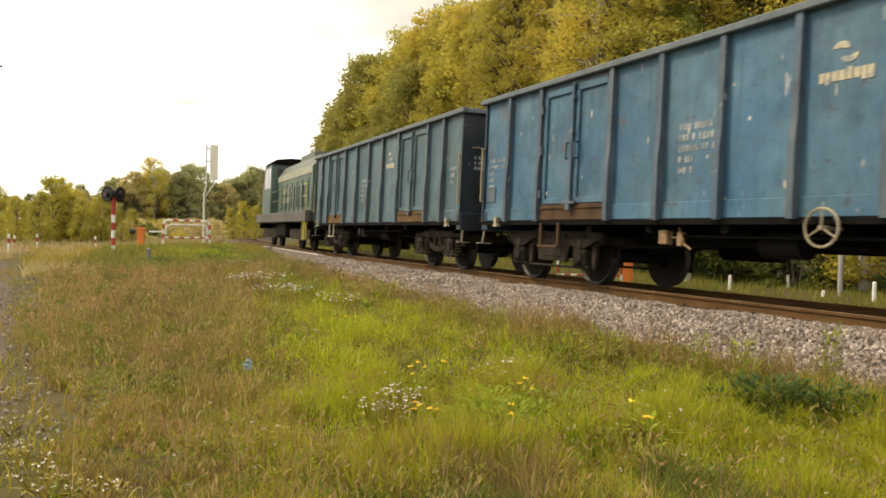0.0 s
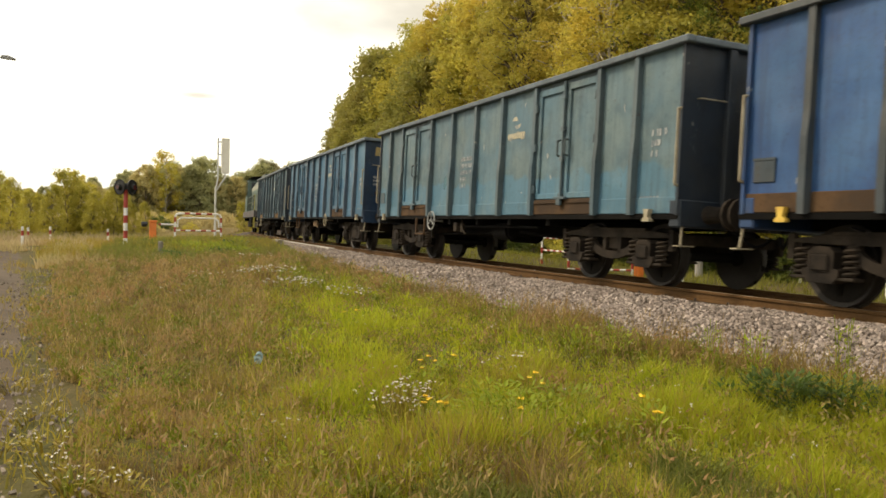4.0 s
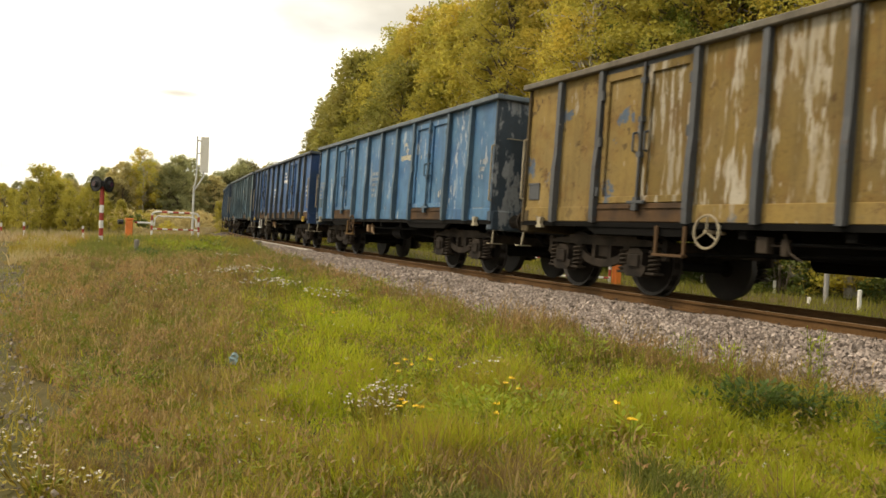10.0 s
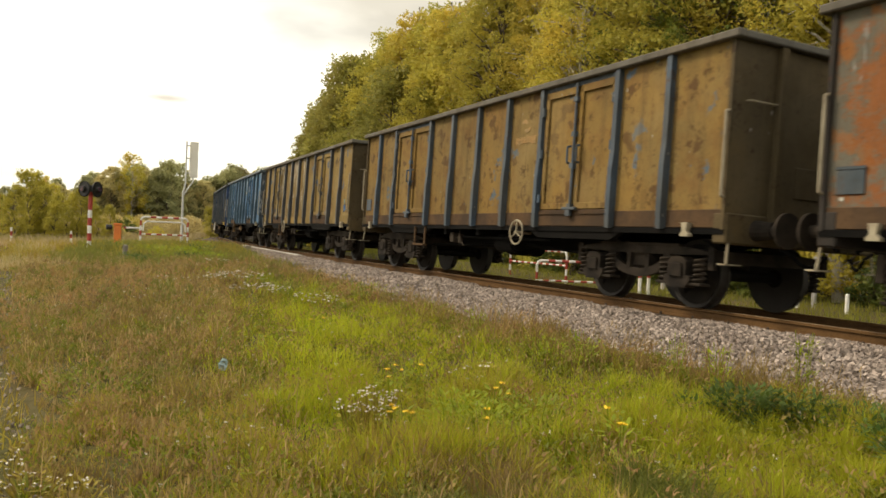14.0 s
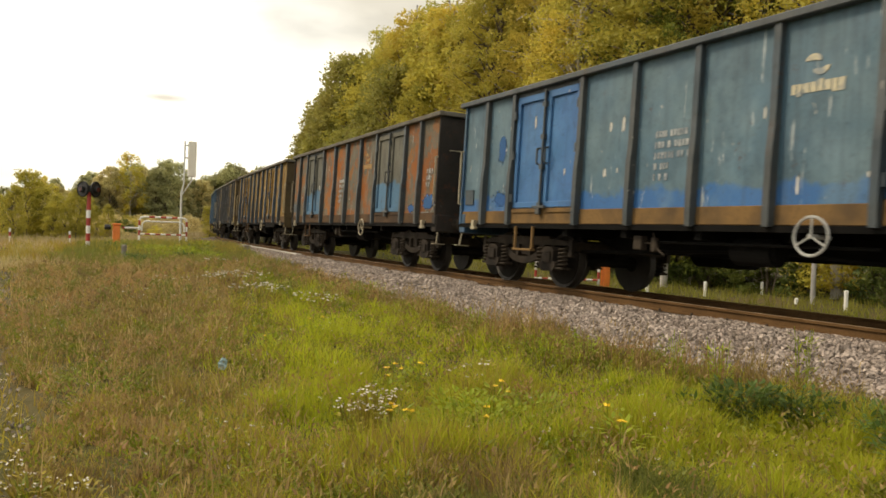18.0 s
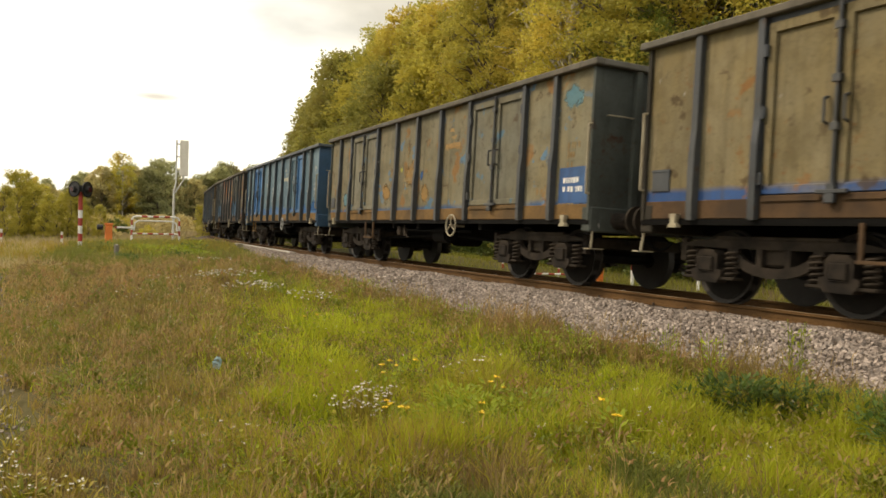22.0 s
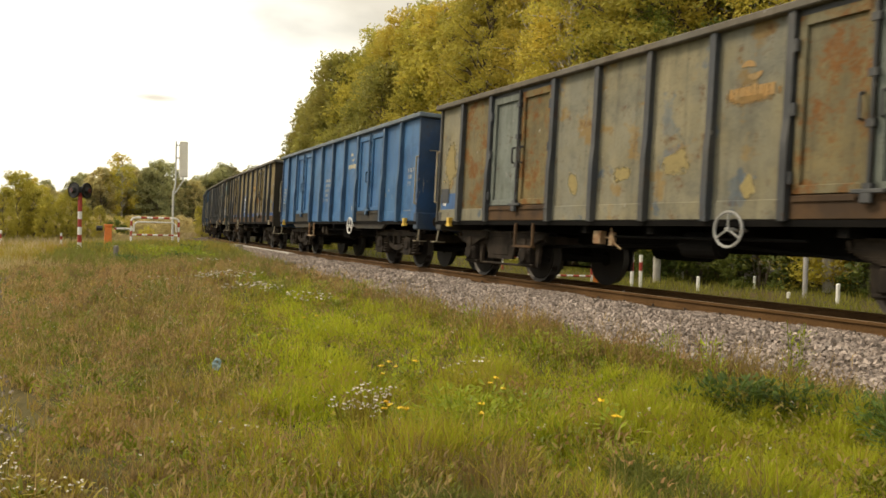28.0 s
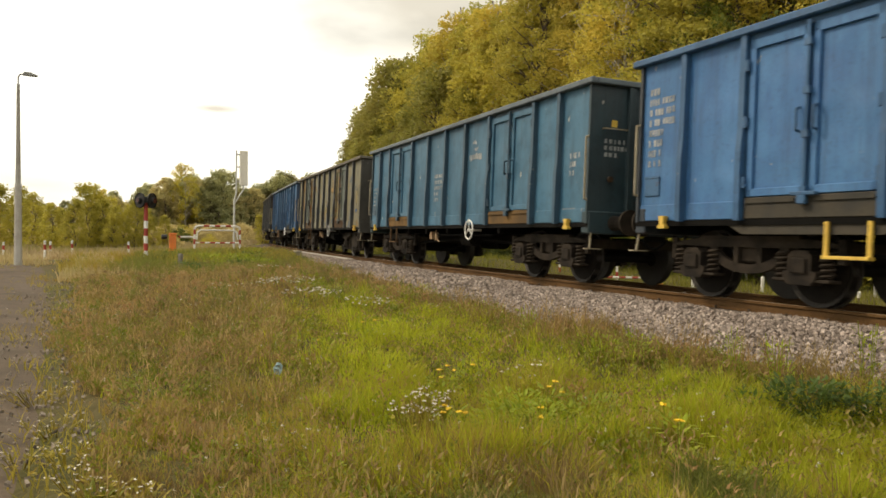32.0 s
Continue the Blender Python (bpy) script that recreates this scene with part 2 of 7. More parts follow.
M_CONC = surf("concrete", (0.42, 0.40, 0.36), (0.33, 0.30, 0.26), 0.9, 0, 2.0, 40.0, vary=0.1)
# blacker than soot: the shade under the wagons is put into the colour
M_UNDER = surf("sooty shaded iron", (0.004, 0.0038, 0.0035), (0.008, 0.007, 0.006), 0.92, 0.1, 1.6, 20.0, bump=0.4)
M_BOGIE = surf("dusty bogie iron", (0.046, 0.036, 0.027), (0.014, 0.012, 0.0105), 0.85, 0.1, 2.2, 24.0, bump=0.4)
M_WHEEL = surf("wheel steel", (0.012, 0.0105, 0.009), (0.022, 0.018, 0.014), 0.85, 0.1, 2.0, 26.0)
M_TYRE = surf("worn wheel tread", (0.048, 0.042, 0.036), (0.032, 0.027, 0.023), 0.6, 0.4, 2.0, 30.0)
M_GREYSILL = surf("dirty grey sill", (0.062, 0.055, 0.044), (0.04, 0.04, 0.038), 0.85, 0, 1.6, 20.0)
M_STENCIL = surf("faded stencil paint", (0.34, 0.35, 0.345), (0.15, 0.17, 0.19), 0.7, 0, 4.0, 30.0, lo=0.42, hi=0.58)
M_OCHRE = surf("ochre rusted sill", (0.165, 0.10, 0.04), (0.085, 0.056, 0.03), 0.85, 0, 1.6, 20.0)
M_RUSTMARK = surf("worn brown stencil", (0.20, 0.13, 0.06), (0.27, 0.21, 0.11), 0.8, 0, 5.0, 30.0, lo=0.42, hi=0.6)
M_BOARD = surf("rusty sill plank", (0.088, 0.053, 0.028), (0.05, 0.034, 0.023), 0.85, 0, 1.6, 20.0, lo=0.4, hi=0.6)
M_YELLOW = surf("yellow paint", (0.62, 0.42, 0.06), (0.48, 0.30, 0.05), 0.6, 0, 3.0, 30.0)
M_STRAW = surf("faded straw paint", (0.46, 0.41, 0.28), (0.20, 0.22, 0.22), 0.7, 0, 5.0, 30.0, lo=0.45, hi=0.62)
M_LEVER = surf("rusty cream lever", (0.28, 0.20, 0.11), (0.17, 0.08, 0.03), 0.75, 0, 5.0, 30.0)
M_CREAM = surf("grubby cream paint", (0.33, 0.29, 0.20), (0.20, 0.16, 0.10), 0.65, 0, 3.0, 30.0)
M_WHITE = surf("white paint", (0.78, 0.77, 0.73), (0.66, 0.64, 0.60), 0.6, 0, 3.0, 40.0, bump=0.1)
M_RED = surf("red paint", (0.38, 0.045, 0.028), (0.27, 0.035, 0.025), 0.55, 0, 3.0, 40.0, bump=0.1)
M_ORANGE = surf("orange enamel", (0.72, 0.20, 0.03), (0.60, 0.16, 0.03), 0.5, 0, 3.0, 40.0, bump=0.1)
M_BLACK = surf("black board", (0.012, 0.012, 0.012), (0.022, 0.02, 0.02), 0.6, 0, 3.0, 40.0, bump=0.1)
M_KERB = surf("grimy concrete", (0.20, 0.18, 0.15), (0.28, 0.25, 0.21), 0.9, 0, 3.0, 40.0)
M_GALV = surf("dull galvanised steel", (0.36, 0.35, 0.34), (0.46, 0.44, 0.42), 0.55, 0.4, 2.0, 40.0, bump=0.1)
M_GREY = surf("grey enamel", (0.26, 0.26, 0.25), (0.34, 0.34, 0.32), 0.6, 0, 2.0, 40.0, bump=0.1)
M_POLE = surf("weathered white mast paint", (0.62, 0.61, 0.57), (0.50, 0.48, 0.44), 0.6, 0, 2.0, 40.0, bump=0.1)
M_PANEL = surf("pale panel", (0.80, 0.76, 0.66), (0.68, 0.64, 0.55), 0.5, 0, 1.0, 30.0, bump=0.1)
M_LENS = surf("dark red glass", (0.06, 0.008, 0.006), (0.04, 0.006, 0.005), 0.15, 0, 3.0, 40.0, bump=0.0)
M_LITTER = surf("pale blue plastic", (0.20, 0.30, 0.31), (0.34, 0.42, 0.42), 0.4, 0, 8.0, 50.0)
M_BARK = surf("grey bark", (0.10, 0.08, 0.06), (0.17, 0.14, 0.11), 0.95, 0, 2.0, 14.0, bump=0.8, dist=0.04)
M_BIRCH = surf("birch bark", (0.46, 0.43, 0.38), (0.10, 0.08, 0.07), 0.85, 0, 2.6, 14.0, lo=0.52, hi=0.60, bump=0.4)
M_GLASS = surf("dark cab glass", (0.03, 0.035, 0.04), (0.05, 0.055, 0.06), 0.1, 0, 1.0, 20.0, bump=0.0)

G_LUSH = foliage("lush grass", (0.225, 0.285, 0.016), (0.47, 0.475, 0.026), (0.35, 0.36, 0.022), 0.48, patch=0.5)
G_FIELD = foliage("field grass", (0.205, 0.185, 0.022), (0.43, 0.345, 0.05), (0.33, 0.24, 0.05), 0.45, patch=0.5)
G_DRY = foliage("dry seed grass", (0.27, 0.185, 0.07), (0.47, 0.345, 0.145), (0.20, 0.135, 0.055), 0.40, patch=0.7)
G_RUSSET = foliage("russet weeds", (0.28, 0.155, 0.07), (0.36, 0.24, 0.09), (0.25, 0.20, 0.055), 0.40, patch=0.8)
G_STRAW = foliage("straw grass", (0.48, 0.38, 0.23), (0.40, 0.30, 0.15), (0.32, 0.28, 0.09), 0.40, patch=0.12)
G_HERB = foliage("broad herb leaves", (0.19, 0.25, 0.015), (0.32, 0.36, 0.024), (0.24, 0.28, 0.02), 0.45, patch=1.0)
G_ROSETTE = foliage("rosette leaves", (0.12, 0.16, 0.014), (0.24, 0.25, 0.02), (0.17, 0.18, 0.018), 0.40, patch=0.9)
G_DARK = foliage("dark herb leaves", (0.075, 0.125, 0.03), (0.12, 0.17, 0.03), (0.09, 0.12, 0.025), 0.40, patch=1.0)
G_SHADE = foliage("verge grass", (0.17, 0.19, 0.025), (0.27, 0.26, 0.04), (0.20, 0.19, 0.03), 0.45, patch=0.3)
L_YELLOW = foliage("autumn birch leaves", (0.53, 0.45, 0.075), (0.40, 0.375, 0.065), (0.57, 0.445, 0.075), 0.52, patch=0.22)
L_OLIVE = foliage("olive leaves", (0.42, 0.375, 0.06), (0.53, 0.445, 0.07), (0.34, 0.325, 0.06), 0.50, patch=0.22)
L_EDGE = foliage("dull green leaves", (0.26, 0.265, 0.06), (0.36, 0.33, 0.07), (0.30, 0.255, 0.06), 0.48, patch=0.18)
G_RANK = foliage("rank weed leaves", (0.13, 0.155, 0.03), (0.22, 0.225, 0.04), (0.17, 0.165, 0.035), 0.42, patch=0.4)
L_BUSH = foliage("shrub leaves", (0.075, 0.10, 0.02), (0.13, 0.145, 0.024), (0.06, 0.085, 0.018), 0.40, patch=0.4)
L_GREEN = foliage("dark green leaves", (0.146, 0.185, 0.0314), (0.224, 0.252, 0.0358), (0.112, 0.151, 0.028), 0.45, patch=0.25)
F_YELLOW = surf("yellow petals", (0.80, 0.54, 0.015), (0.68, 0.44, 0.015), 0.6, 0, 9.0, 50.0, bump=0.1)
F_WHITE = surf("white petals", (0.58, 0.53, 0.43), (0.44, 0.39, 0.30), 0.7, 0, 9.0, 50.0, bump=0.1)


# ---- mesh helpers ----
def mesh_from(name, verts, faces, mat=None, smooth=False):
    me = bpy.data.meshes.new(name)
    me.from_pydata(verts, [], faces)
    if smooth:
        me.shade_smooth()
    if mat:
        me.materials.append(mat)
    return me


def part(name, bm, mat, parent, label="", smooth=False):
    me = bpy.data.meshes.new(name)
    bm.to_mesh(me)
    bm.free()
    if smooth:
        me.shade_smooth()
    for m in (mat if isinstance(mat, (list, tuple)) else [mat]):
        me.materials.append(m)
    ob = new(name, me)
    ob.parent = parent
    if label:
        ob["label"] = label
    return ob


def box(bm, x0, x1, y0, y1, z0, z1, bevel=0.0, mi=0):
    r = bmesh.ops.create_cube(bm, size=1.0)
    vs = r["verts"]
    for v in vs:
        v.co = Vector((x0 + (v.co.x + 0.5) * (x1 - x0), y0 + (v.co.y + 0.5) * (y1 - y0), z0 + (v.co.z + 0.5) * (z1 - z0)))
    fs = {f for v in vs for f in v.link_faces}
    if mi:
        for f in fs:
            f.material_index = mi
    if bevel:
        bmesh.ops.bevel(bm, geom=list({e for v in vs for e in v.link_edges}), offset=bevel, segments=1, affect="EDGES")
    return bm


def prism(bm, pts, axis, a, b):
    """A closed outline pushed along an axis ('x', 'y' or 'z') from a to b; pts are the two other coordinates in order."""
    def at(p, k):
        return {"x": (k, p[0], p[1]), "y": (p[0], k, p[1]), "z": (p[0], p[1], k)}[axis]
    lo = [bm.verts.new(at(p, a)) for p in pts]
    hi = [bm.verts.new(at(p, b)) for p in pts]
    n = len(pts)
    for i in range(n):
        bm.faces.new((lo[i], lo[(i + 1) % n], hi[(i + 1) % n], hi[i]))
    bm.faces.new(lo[::-1])
    bm.faces.new(hi)
    bmesh.ops.recalc_face_normals(bm, faces=bm.faces[:])
    return bm


def rod(bm, p, q, r, n=8, r2=None):
    p, q = Vector(p), Vector(q)
    d = q - p
    m = Matrix.Translation((p + q) / 2) @ d.to_track_quat("Z", "Y").to_matrix().to_4x4()
    bmesh.ops.create_cone(bm, cap_ends=True, segments=n, radius1=r, radius2=r if r2 is None else r2, depth=d.length, matrix=m)
    return bm


def bent(bm, pts, r, n=8):
    for a, b in zip(pts, pts[1:]):
        rod(bm, a, b, r, n)
    for p in pts[1:-1]:
        bmesh.ops.create_icosphere(bm, subdivisions=1, radius=r * 1.02, matrix=Matrix.Translation(p))
    return bm


def ring(bm, centre, axis, R, r, n=20, k=6):
    """A torus round an axis through centre."""
    q = Vector(axis).to_track_quat("Z", "Y").to_matrix()
    c = Vector(centre)
    rows = []
    for i in range(n):
        a = 2 * math.pi * i / n
        rows.append([bm.verts.new(c + q @ Vector(((R + r * math.cos(2 * math.pi * j / k)) * math.cos(a), (R + r * math.cos(2 * math.pi * j / k)) * math.sin(a), r * math.sin(2 * math.pi * j / k)))) for j in range(k)])
    for i in range(n):
        for j in range(k):
            bm.faces.new((rows[i][j], rows[(i + 1) % n][j], rows[(i + 1) % n][(j + 1) % k], rows[i][(j + 1) % k]))
    return bm


def coil(bm, z0, z1, R, r, turns, n=9, k=4):
    """A helical spring standing on z0."""
    rows = []
    for i in range(turns * n + 1):
        a = 2 * math.pi * i / n
        c = Vector((R * math.cos(a), R * math.sin(a), z0 + (z1 - z0) * i / (turns * n)))
        out = Vector((math.cos(a), math.sin(a), 0))
        rows.append([bm.verts.new(c + out * r * math.cos(2 * math.pi * j / k) + Vector((0, 0, r * math.sin(2 * math.pi * j / k)))) for j in range(k)])
    for p, q in zip(rows, rows[1:]):
        for j in range(k):
            bm.faces.new((p[j], q[j], q[(j + 1) % k], p[(j + 1) % k]))
    return bm


B = bmesh.new

# ---- plan ----
RADIUS, CURVE_FROM, TRACK_X, CANT = 402.4, 4.99, 8.63, 1.73
RADIUS_2, CURVE_2 = 230.0, 58.0      # the curve tightens further on
TURN_1 = (CURVE_2 - CURVE_FROM) / RADIUS
X_2, Y_2 = TRACK_X + RADIUS * (1 - math.cos(TURN_1)), CURVE_FROM + RADIUS * math.sin(TURN_1)
CX_2, CY_2 = X_2 + RADIUS_2 * math.cos(TURN_1), Y_2 - RADIUS_2 * math.sin(TURN_1)


def track_at(s):
    """Place and heading (radians, towards +x) of the track's middle, s metres along it."""
    if s <= CURVE_FROM:
        return TRACK_X, s, 0.0
    if s <= CURVE_2:
        a = (s - CURVE_FROM) / RADIUS
        return TRACK_X + RADIUS * (1 - math.cos(a)), CURVE_FROM + RADIUS * math.sin(a), a
    a = TURN_1 + (s - CURVE_2) / RADIUS_2
    return CX_2 - RADIUS_2 * math.cos(a), CY_2 + RADIUS_2 * math.sin(a), a


def beside(s, off, z=0.0):
    x, y, a = track_at(s)
    return Vector((x + off * math.cos(a), y - off * math.sin(a), z))


def track_off(x, y):
    """Distance of a place from the track's middle, to its right positive."""
    if y <= CURVE_FROM:
        return x - TRACK_X
    cx = TRACK_X + RADIUS
    if (x - cx) * math.sin(TURN_1) + (y - CURVE_FROM) * math.cos(TURN_1) <= 0 or math.atan2(y - CURVE_FROM, cx - x) < TURN_1:
        return RADIUS - math.hypot(x - cx, y - CURVE_FROM)
    return RADIUS_2 - math.hypot(x - CX_2, y - CY_2)


def smooth01(v):
    v = min(1.0, max(0.0, v))
    return v * v * (3 - 2 * v)


def ground_z(x, y):
    o = track_off(x, y)
    z = -0.62 + 0.20 * smooth01((o + 8.5) / 5.0) if o < 0 else -0.42 - 0.45 * smooth01((o - 2.2) / 4.5)
    # the ramp of the level crossing
    k = smooth01(1 - abs(y - 36.5 + 0.18 * (x - 8)) / 11.0) * smooth01(1 - (abs(o) - 4.0) / 12.0)
    z += (-0.10 - z) * k
    z += 0.05 * noise.noise(Vector((x * 0.35, y * 0.35, 0))) + 0.02 * noise.noise(Vector((x * 1.3, y * 1.3, 5)))
    if x < -0.3 and y < 30:
        z -= 0.06
    return z


# ---- ground ----
def build_ground():
    xs = sorted(set([-900, -500, -260, -140, -80, -50, -30, -20, -14, -10] + [round(-8 + 0.5 * i, 2) for i in range(69)] + [30, 36, 45, 60, 80, 110, 150, 220, 350, 600, 900]))
    ys = sorted(set([-500, -250, -120, -60, -30, -18, -10] + [round(-6 + 0.6 * i, 2) for i in range(112)] + [66, 72, 80, 90, 105, 125, 150, 180, 220, 280, 380, 600, 1000, 1800]))
    vs = [(x, y, ground_z(x, y)) for y in ys for x in xs]
    n = len(xs)
    fs = [(j * n + i, j * n + i + 1, (j + 1) * n + i + 1, (j + 1) * n + i) for j in range(len(ys) - 1) for i in range(n - 1)]
    g = new("ground", mesh_from("ground", vs, fs, M_SOIL, True))
    tagged(g, "uneven grassy soil beside the railway line", "ground", kind="structure")


def strip(name, mid, half, lift, mat, label, category):
    """A paved strip that follows the ground along a line of points."""
    vs, fs = [], []
    for (x, y), (x2, y2) in zip(mid, mid[1:] + [(2 * mid[-1][0] - mid[-2][0], 2 * mid[-1][1] - mid[-2][1])]):
        d = Vector((x2 - x, y2 - y)).normalized()
        nrm = Vector((d.y, -d.x))
        for k in range(7):
            q = Vector((x, y)) + nrm * half * (k / 3 - 1)
            vs.append((q.x, q.y, ground_z(q.x, q.y) + lift + (-0.08 if k in (0, 6) else 0.0)))
    for i in range(len(mid) - 1):
        for k in range(6):
            fs.append((i * 7 + k, i * 7 + k + 1, (i + 1) * 7 + k + 1, (i + 1) * 7 + k))
    return tagged(new(name, mesh_from(name, vs, fs, mat, True)), label, category, kind="structure")


build_ground()
strip("path", [(-2.6 - 0.02 * i - 0.0009 * i * i, -6 + i) for i in range(0, 44)], 2.55, 0.075, M_PATH, "cracked worn asphalt lane edged by weeds", "path")
strip("road", [(8 + k, 36.5 - 0.18 * k) for k in range(-60, -2)], 2.3, -0.005, M_ROAD, "grey asphalt road leading to the crossing", "road")
strip("road", [(8 + k, 36.5 - 0.18 * k) for k in range(3, 34)], 2.3, -0.005, M_ROAD, "grey asphalt road behind the track", "road")


# ---- track ----
def sweep(name, outline, s0, s1, step, mat, off=0.0, flat_cant=False, smooth=False):
    """An outline (across, up) drawn along the track from s0 to s1."""
    c = 0.0 if flat_cant else radians(CANT)
    n = len(outline)
    vs, fs = [], []
    ss = np.arange(s0, s1 + 0.01, step)
    for s in ss:
        for o, z in outline:
            o2 = o + off
            vs.append(tuple(beside(s, o2 * math.cos(c) + z * math.sin(c), z * math.cos(c) - o2 * math.sin(c))))
    for i in range(len(ss) - 1):
        for k in range(n):
            fs.append((i * n + k, i * n + (k + 1) % n, (i + 1) * n + (k + 1) % n, (i + 1) * n + k))
    fs.append(tuple(range(n)))
    fs.append(tuple((len(ss) - 1) * n + k for k in range(n))[::-1])
    return mesh_from(name, vs, fs, mat, smooth)


RAIL_LINE = [(-0.062, -0.15), (0.062, -0.15), (0.062, -0.138), (0.012, -0.118), (0.009, -0.045), (0.034, -0.036), (0.034, -0.004), (-0.034, -0.004), (-0.034, -0.036), (-0.009, -0.045), (-0.012, -0.118), (-0.062, -0.138)]


def build_track():
    track = tagged(new("railway_track"), "single railway track with rusty rails on a ballast bed", "railway track", kind="structure")
    for side in (-0.755, 0.755):
        ob = new("rail", sweep("rail", RAIL_LINE, -200, 260, 2.0, M_RAIL, side))
        ob.parent = track
        top = new("rail_head", sweep("rail_head", [(-0.030, -0.0035), (0.030, -0.0035), (0.028, 0.0), (-0.028, 0.0)], -200, 260, 2.0, M_RAILTOP, side))
        top.parent = ob
    bm = B()
    box(bm, -1.28, 1.28, -0.125, 0.125, -0.34, -0.165, 0.012)
    for sgn in (-1, 1):
        box(bm, sgn * 0.755 - 0.16, sgn * 0.755 + 0.16, -0.09, 0.09, -0.165, -0.148)
        for k in (-0.1, 0.1):
            rod(bm, (sgn * 0.755 + k, 0.04, -0.15), (sgn * 0.755 + k, 0.04, -0.11), 0.018, 6)
    first = part("sleeper", bm, M_SLEEPER, track)
    for i in range(150):
        s = -12 + 0.62 * i
        x, y, a = track_at(s)
        ob = first if i == 0 else new("sleeper", first.data)
        ob.parent = track
        ob.matrix_basis = pose(x, y, 0, 0, CANT, -math.degrees(a))
    # bed
    bed = [(-3.5, -0.74), (-2.5, -0.42), (-1.5, -0.15), (-1.3, -0.12), (-0.86, -0.125), (-0.64, -0.17), (0.95, -0.20), (1.3, -0.19), (1.5, -0.24), (2.9, -0.98), (0, -1.2)]
    ob = new("ballast_bed", sweep("ballast_bed", bed, -200, 260, 1.0, M_BED, 0, True))
    ob.parent = track


def gravel():
    """Loose crushed stone on the near shoulder and between the rails."""
    rng = np.random.default_rng(4)
    cube = np.array([(-1, -1, -1), (1, -1, -1), (1, 1, -1), (-1, 1, -1), (-1, -1, 1), (1, -1, 1), (1, 1, 1), (-1, 1, 1)]) * 0.5
    quad = np.array([(0, 3, 2, 1), (4, 5, 6, 7), (0, 1, 5, 4), (1, 2, 6, 5), (2, 3, 7, 6), (3, 0, 4, 7)])
    vs, fs = [], []
    count = 0

    def add(s, o, z, size):
        nonlocal count
        q = np.array(Euler(rng.uniform(0, 6.3, 3)).to_matrix())
        v = cube * (1 + rng.uniform(-0.42, 0.42, (8, 3))) * size * np.array([1.0, rng.uniform(0.6, 0.95), rng.uniform(0.5, 0.85)])
        p = beside(s, o, z)
        vs.append(v @ q.T + np.array(p))
        fs.append(quad + 8 * count)
        count += 1

    def shoulder(o):
        return float(np.interp(o, [-3.5, -2.5, -1.5, -1.3, -0.86, -0.64, 0.95], [-0.74, -0.42, -0.15, -0.12, -0.125, -0.17, -0.20]))
    for _ in range(44000):
        near = rng.random() < 0.56
        s = rng.uniform(0.5, 14) if near else rng.uniform(14, 42)
        o = (-3.2 if s < 16 else -2.85) + (2.3 if s < 16 else 1.95) * rng.random() ** 1.1 + 0.18 * math.sin(s * 1.3) + 0.15 * math.sin(s * 3.7)
        o = min(o, -0.84)
        size = rng.uniform(0.022, 0.050) * (1.0 if near else 1.5)
        add(s, o, shoulder(o) + size * 0.12, size)
    for _ in range(2500):
        s = rng.uniform(0, 34)
        add(s, rng.uniform(-0.68, 0.68), -0.165, rng.uniform(0.05, 0.08))
    me = mesh_from("ballast_gravel", np.concatenate(vs).tolist(), np.concatenate(fs).tolist(), M_STONE)
    tagged(new("ballast_gravel", me), "grey pink crushed granite gravel heaped along the track", "gravel", kind="stuff")


def lane_gravel():
    """Grit and small stones strewn along the edge of the worn lane."""
    rng = np.random.default_rng(14)
    quad = np.array([(0, 3, 2, 1), (4, 5, 6, 7), (0, 1, 5, 4), (1, 2, 6, 5), (2, 3, 7, 6), (3, 0, 4, 7)])
    cube = np.array([(-1, -1, -1), (1, -1, -1), (1, 1, -1), (-1, 1, -1), (-1, -1, 1), (1, -1, 1), (1, 1, 1), (-1, 1, 1)]) * 0.5
    vs, fs = [], []
    for i in range(800):
        y = 2.5 + 22 * rng.random() ** 1.6
        x = 0.04 - 0.065 * min(max(y - 4, 0), 8) - 0.02 * max(y - 12, 0) - abs(rng.normal(0, 0.5))
        size = rng.uniform(0.010, 0.028) * (1 + 0.03 * y)
        q = np.array(Euler(rng.uniform(0, 6.3, 3)).to_matrix())
        v = cube * (1 + rng.uniform(-0.4, 0.4, (8, 3))) * size * np.array([1, 0.8, 0.6])
        vs.append(v @ q.T + np.array((x, y, ground_z(x, y) + 0.075)))
        fs.append(quad + 8 * i)
    me = mesh_from("lane_gravel", np.concatenate(vs).tolist(), np.concatenate(fs).tolist(), M_GRIT)
    tagged(new("lane_gravel", me), "loose grey grit along the edge of the lane", "gravel", kind="stuff")


build_track()
gravel()
lane_gravel()


# ---- wagons ----
HW, LB, TOP, SILL = 1.39, 12.84, 3.44, 1.03
PIVOT, AXLE, WR = 4.50, 0.92, 0.46
LEAF_PIVOT, LEAF_AXLE = 4.34, 0.98
# posts of the two body types, from the front
RIBS_A = [5.42, 4.32, 2.32, 1.20, 0.06, -1.08, -2.22, -4.22, -5.32]
RIBS_B = [5.48, 4.52, 2.53, 1.28, 0.07, -1.15, -2.45, -4.46, -5.41]


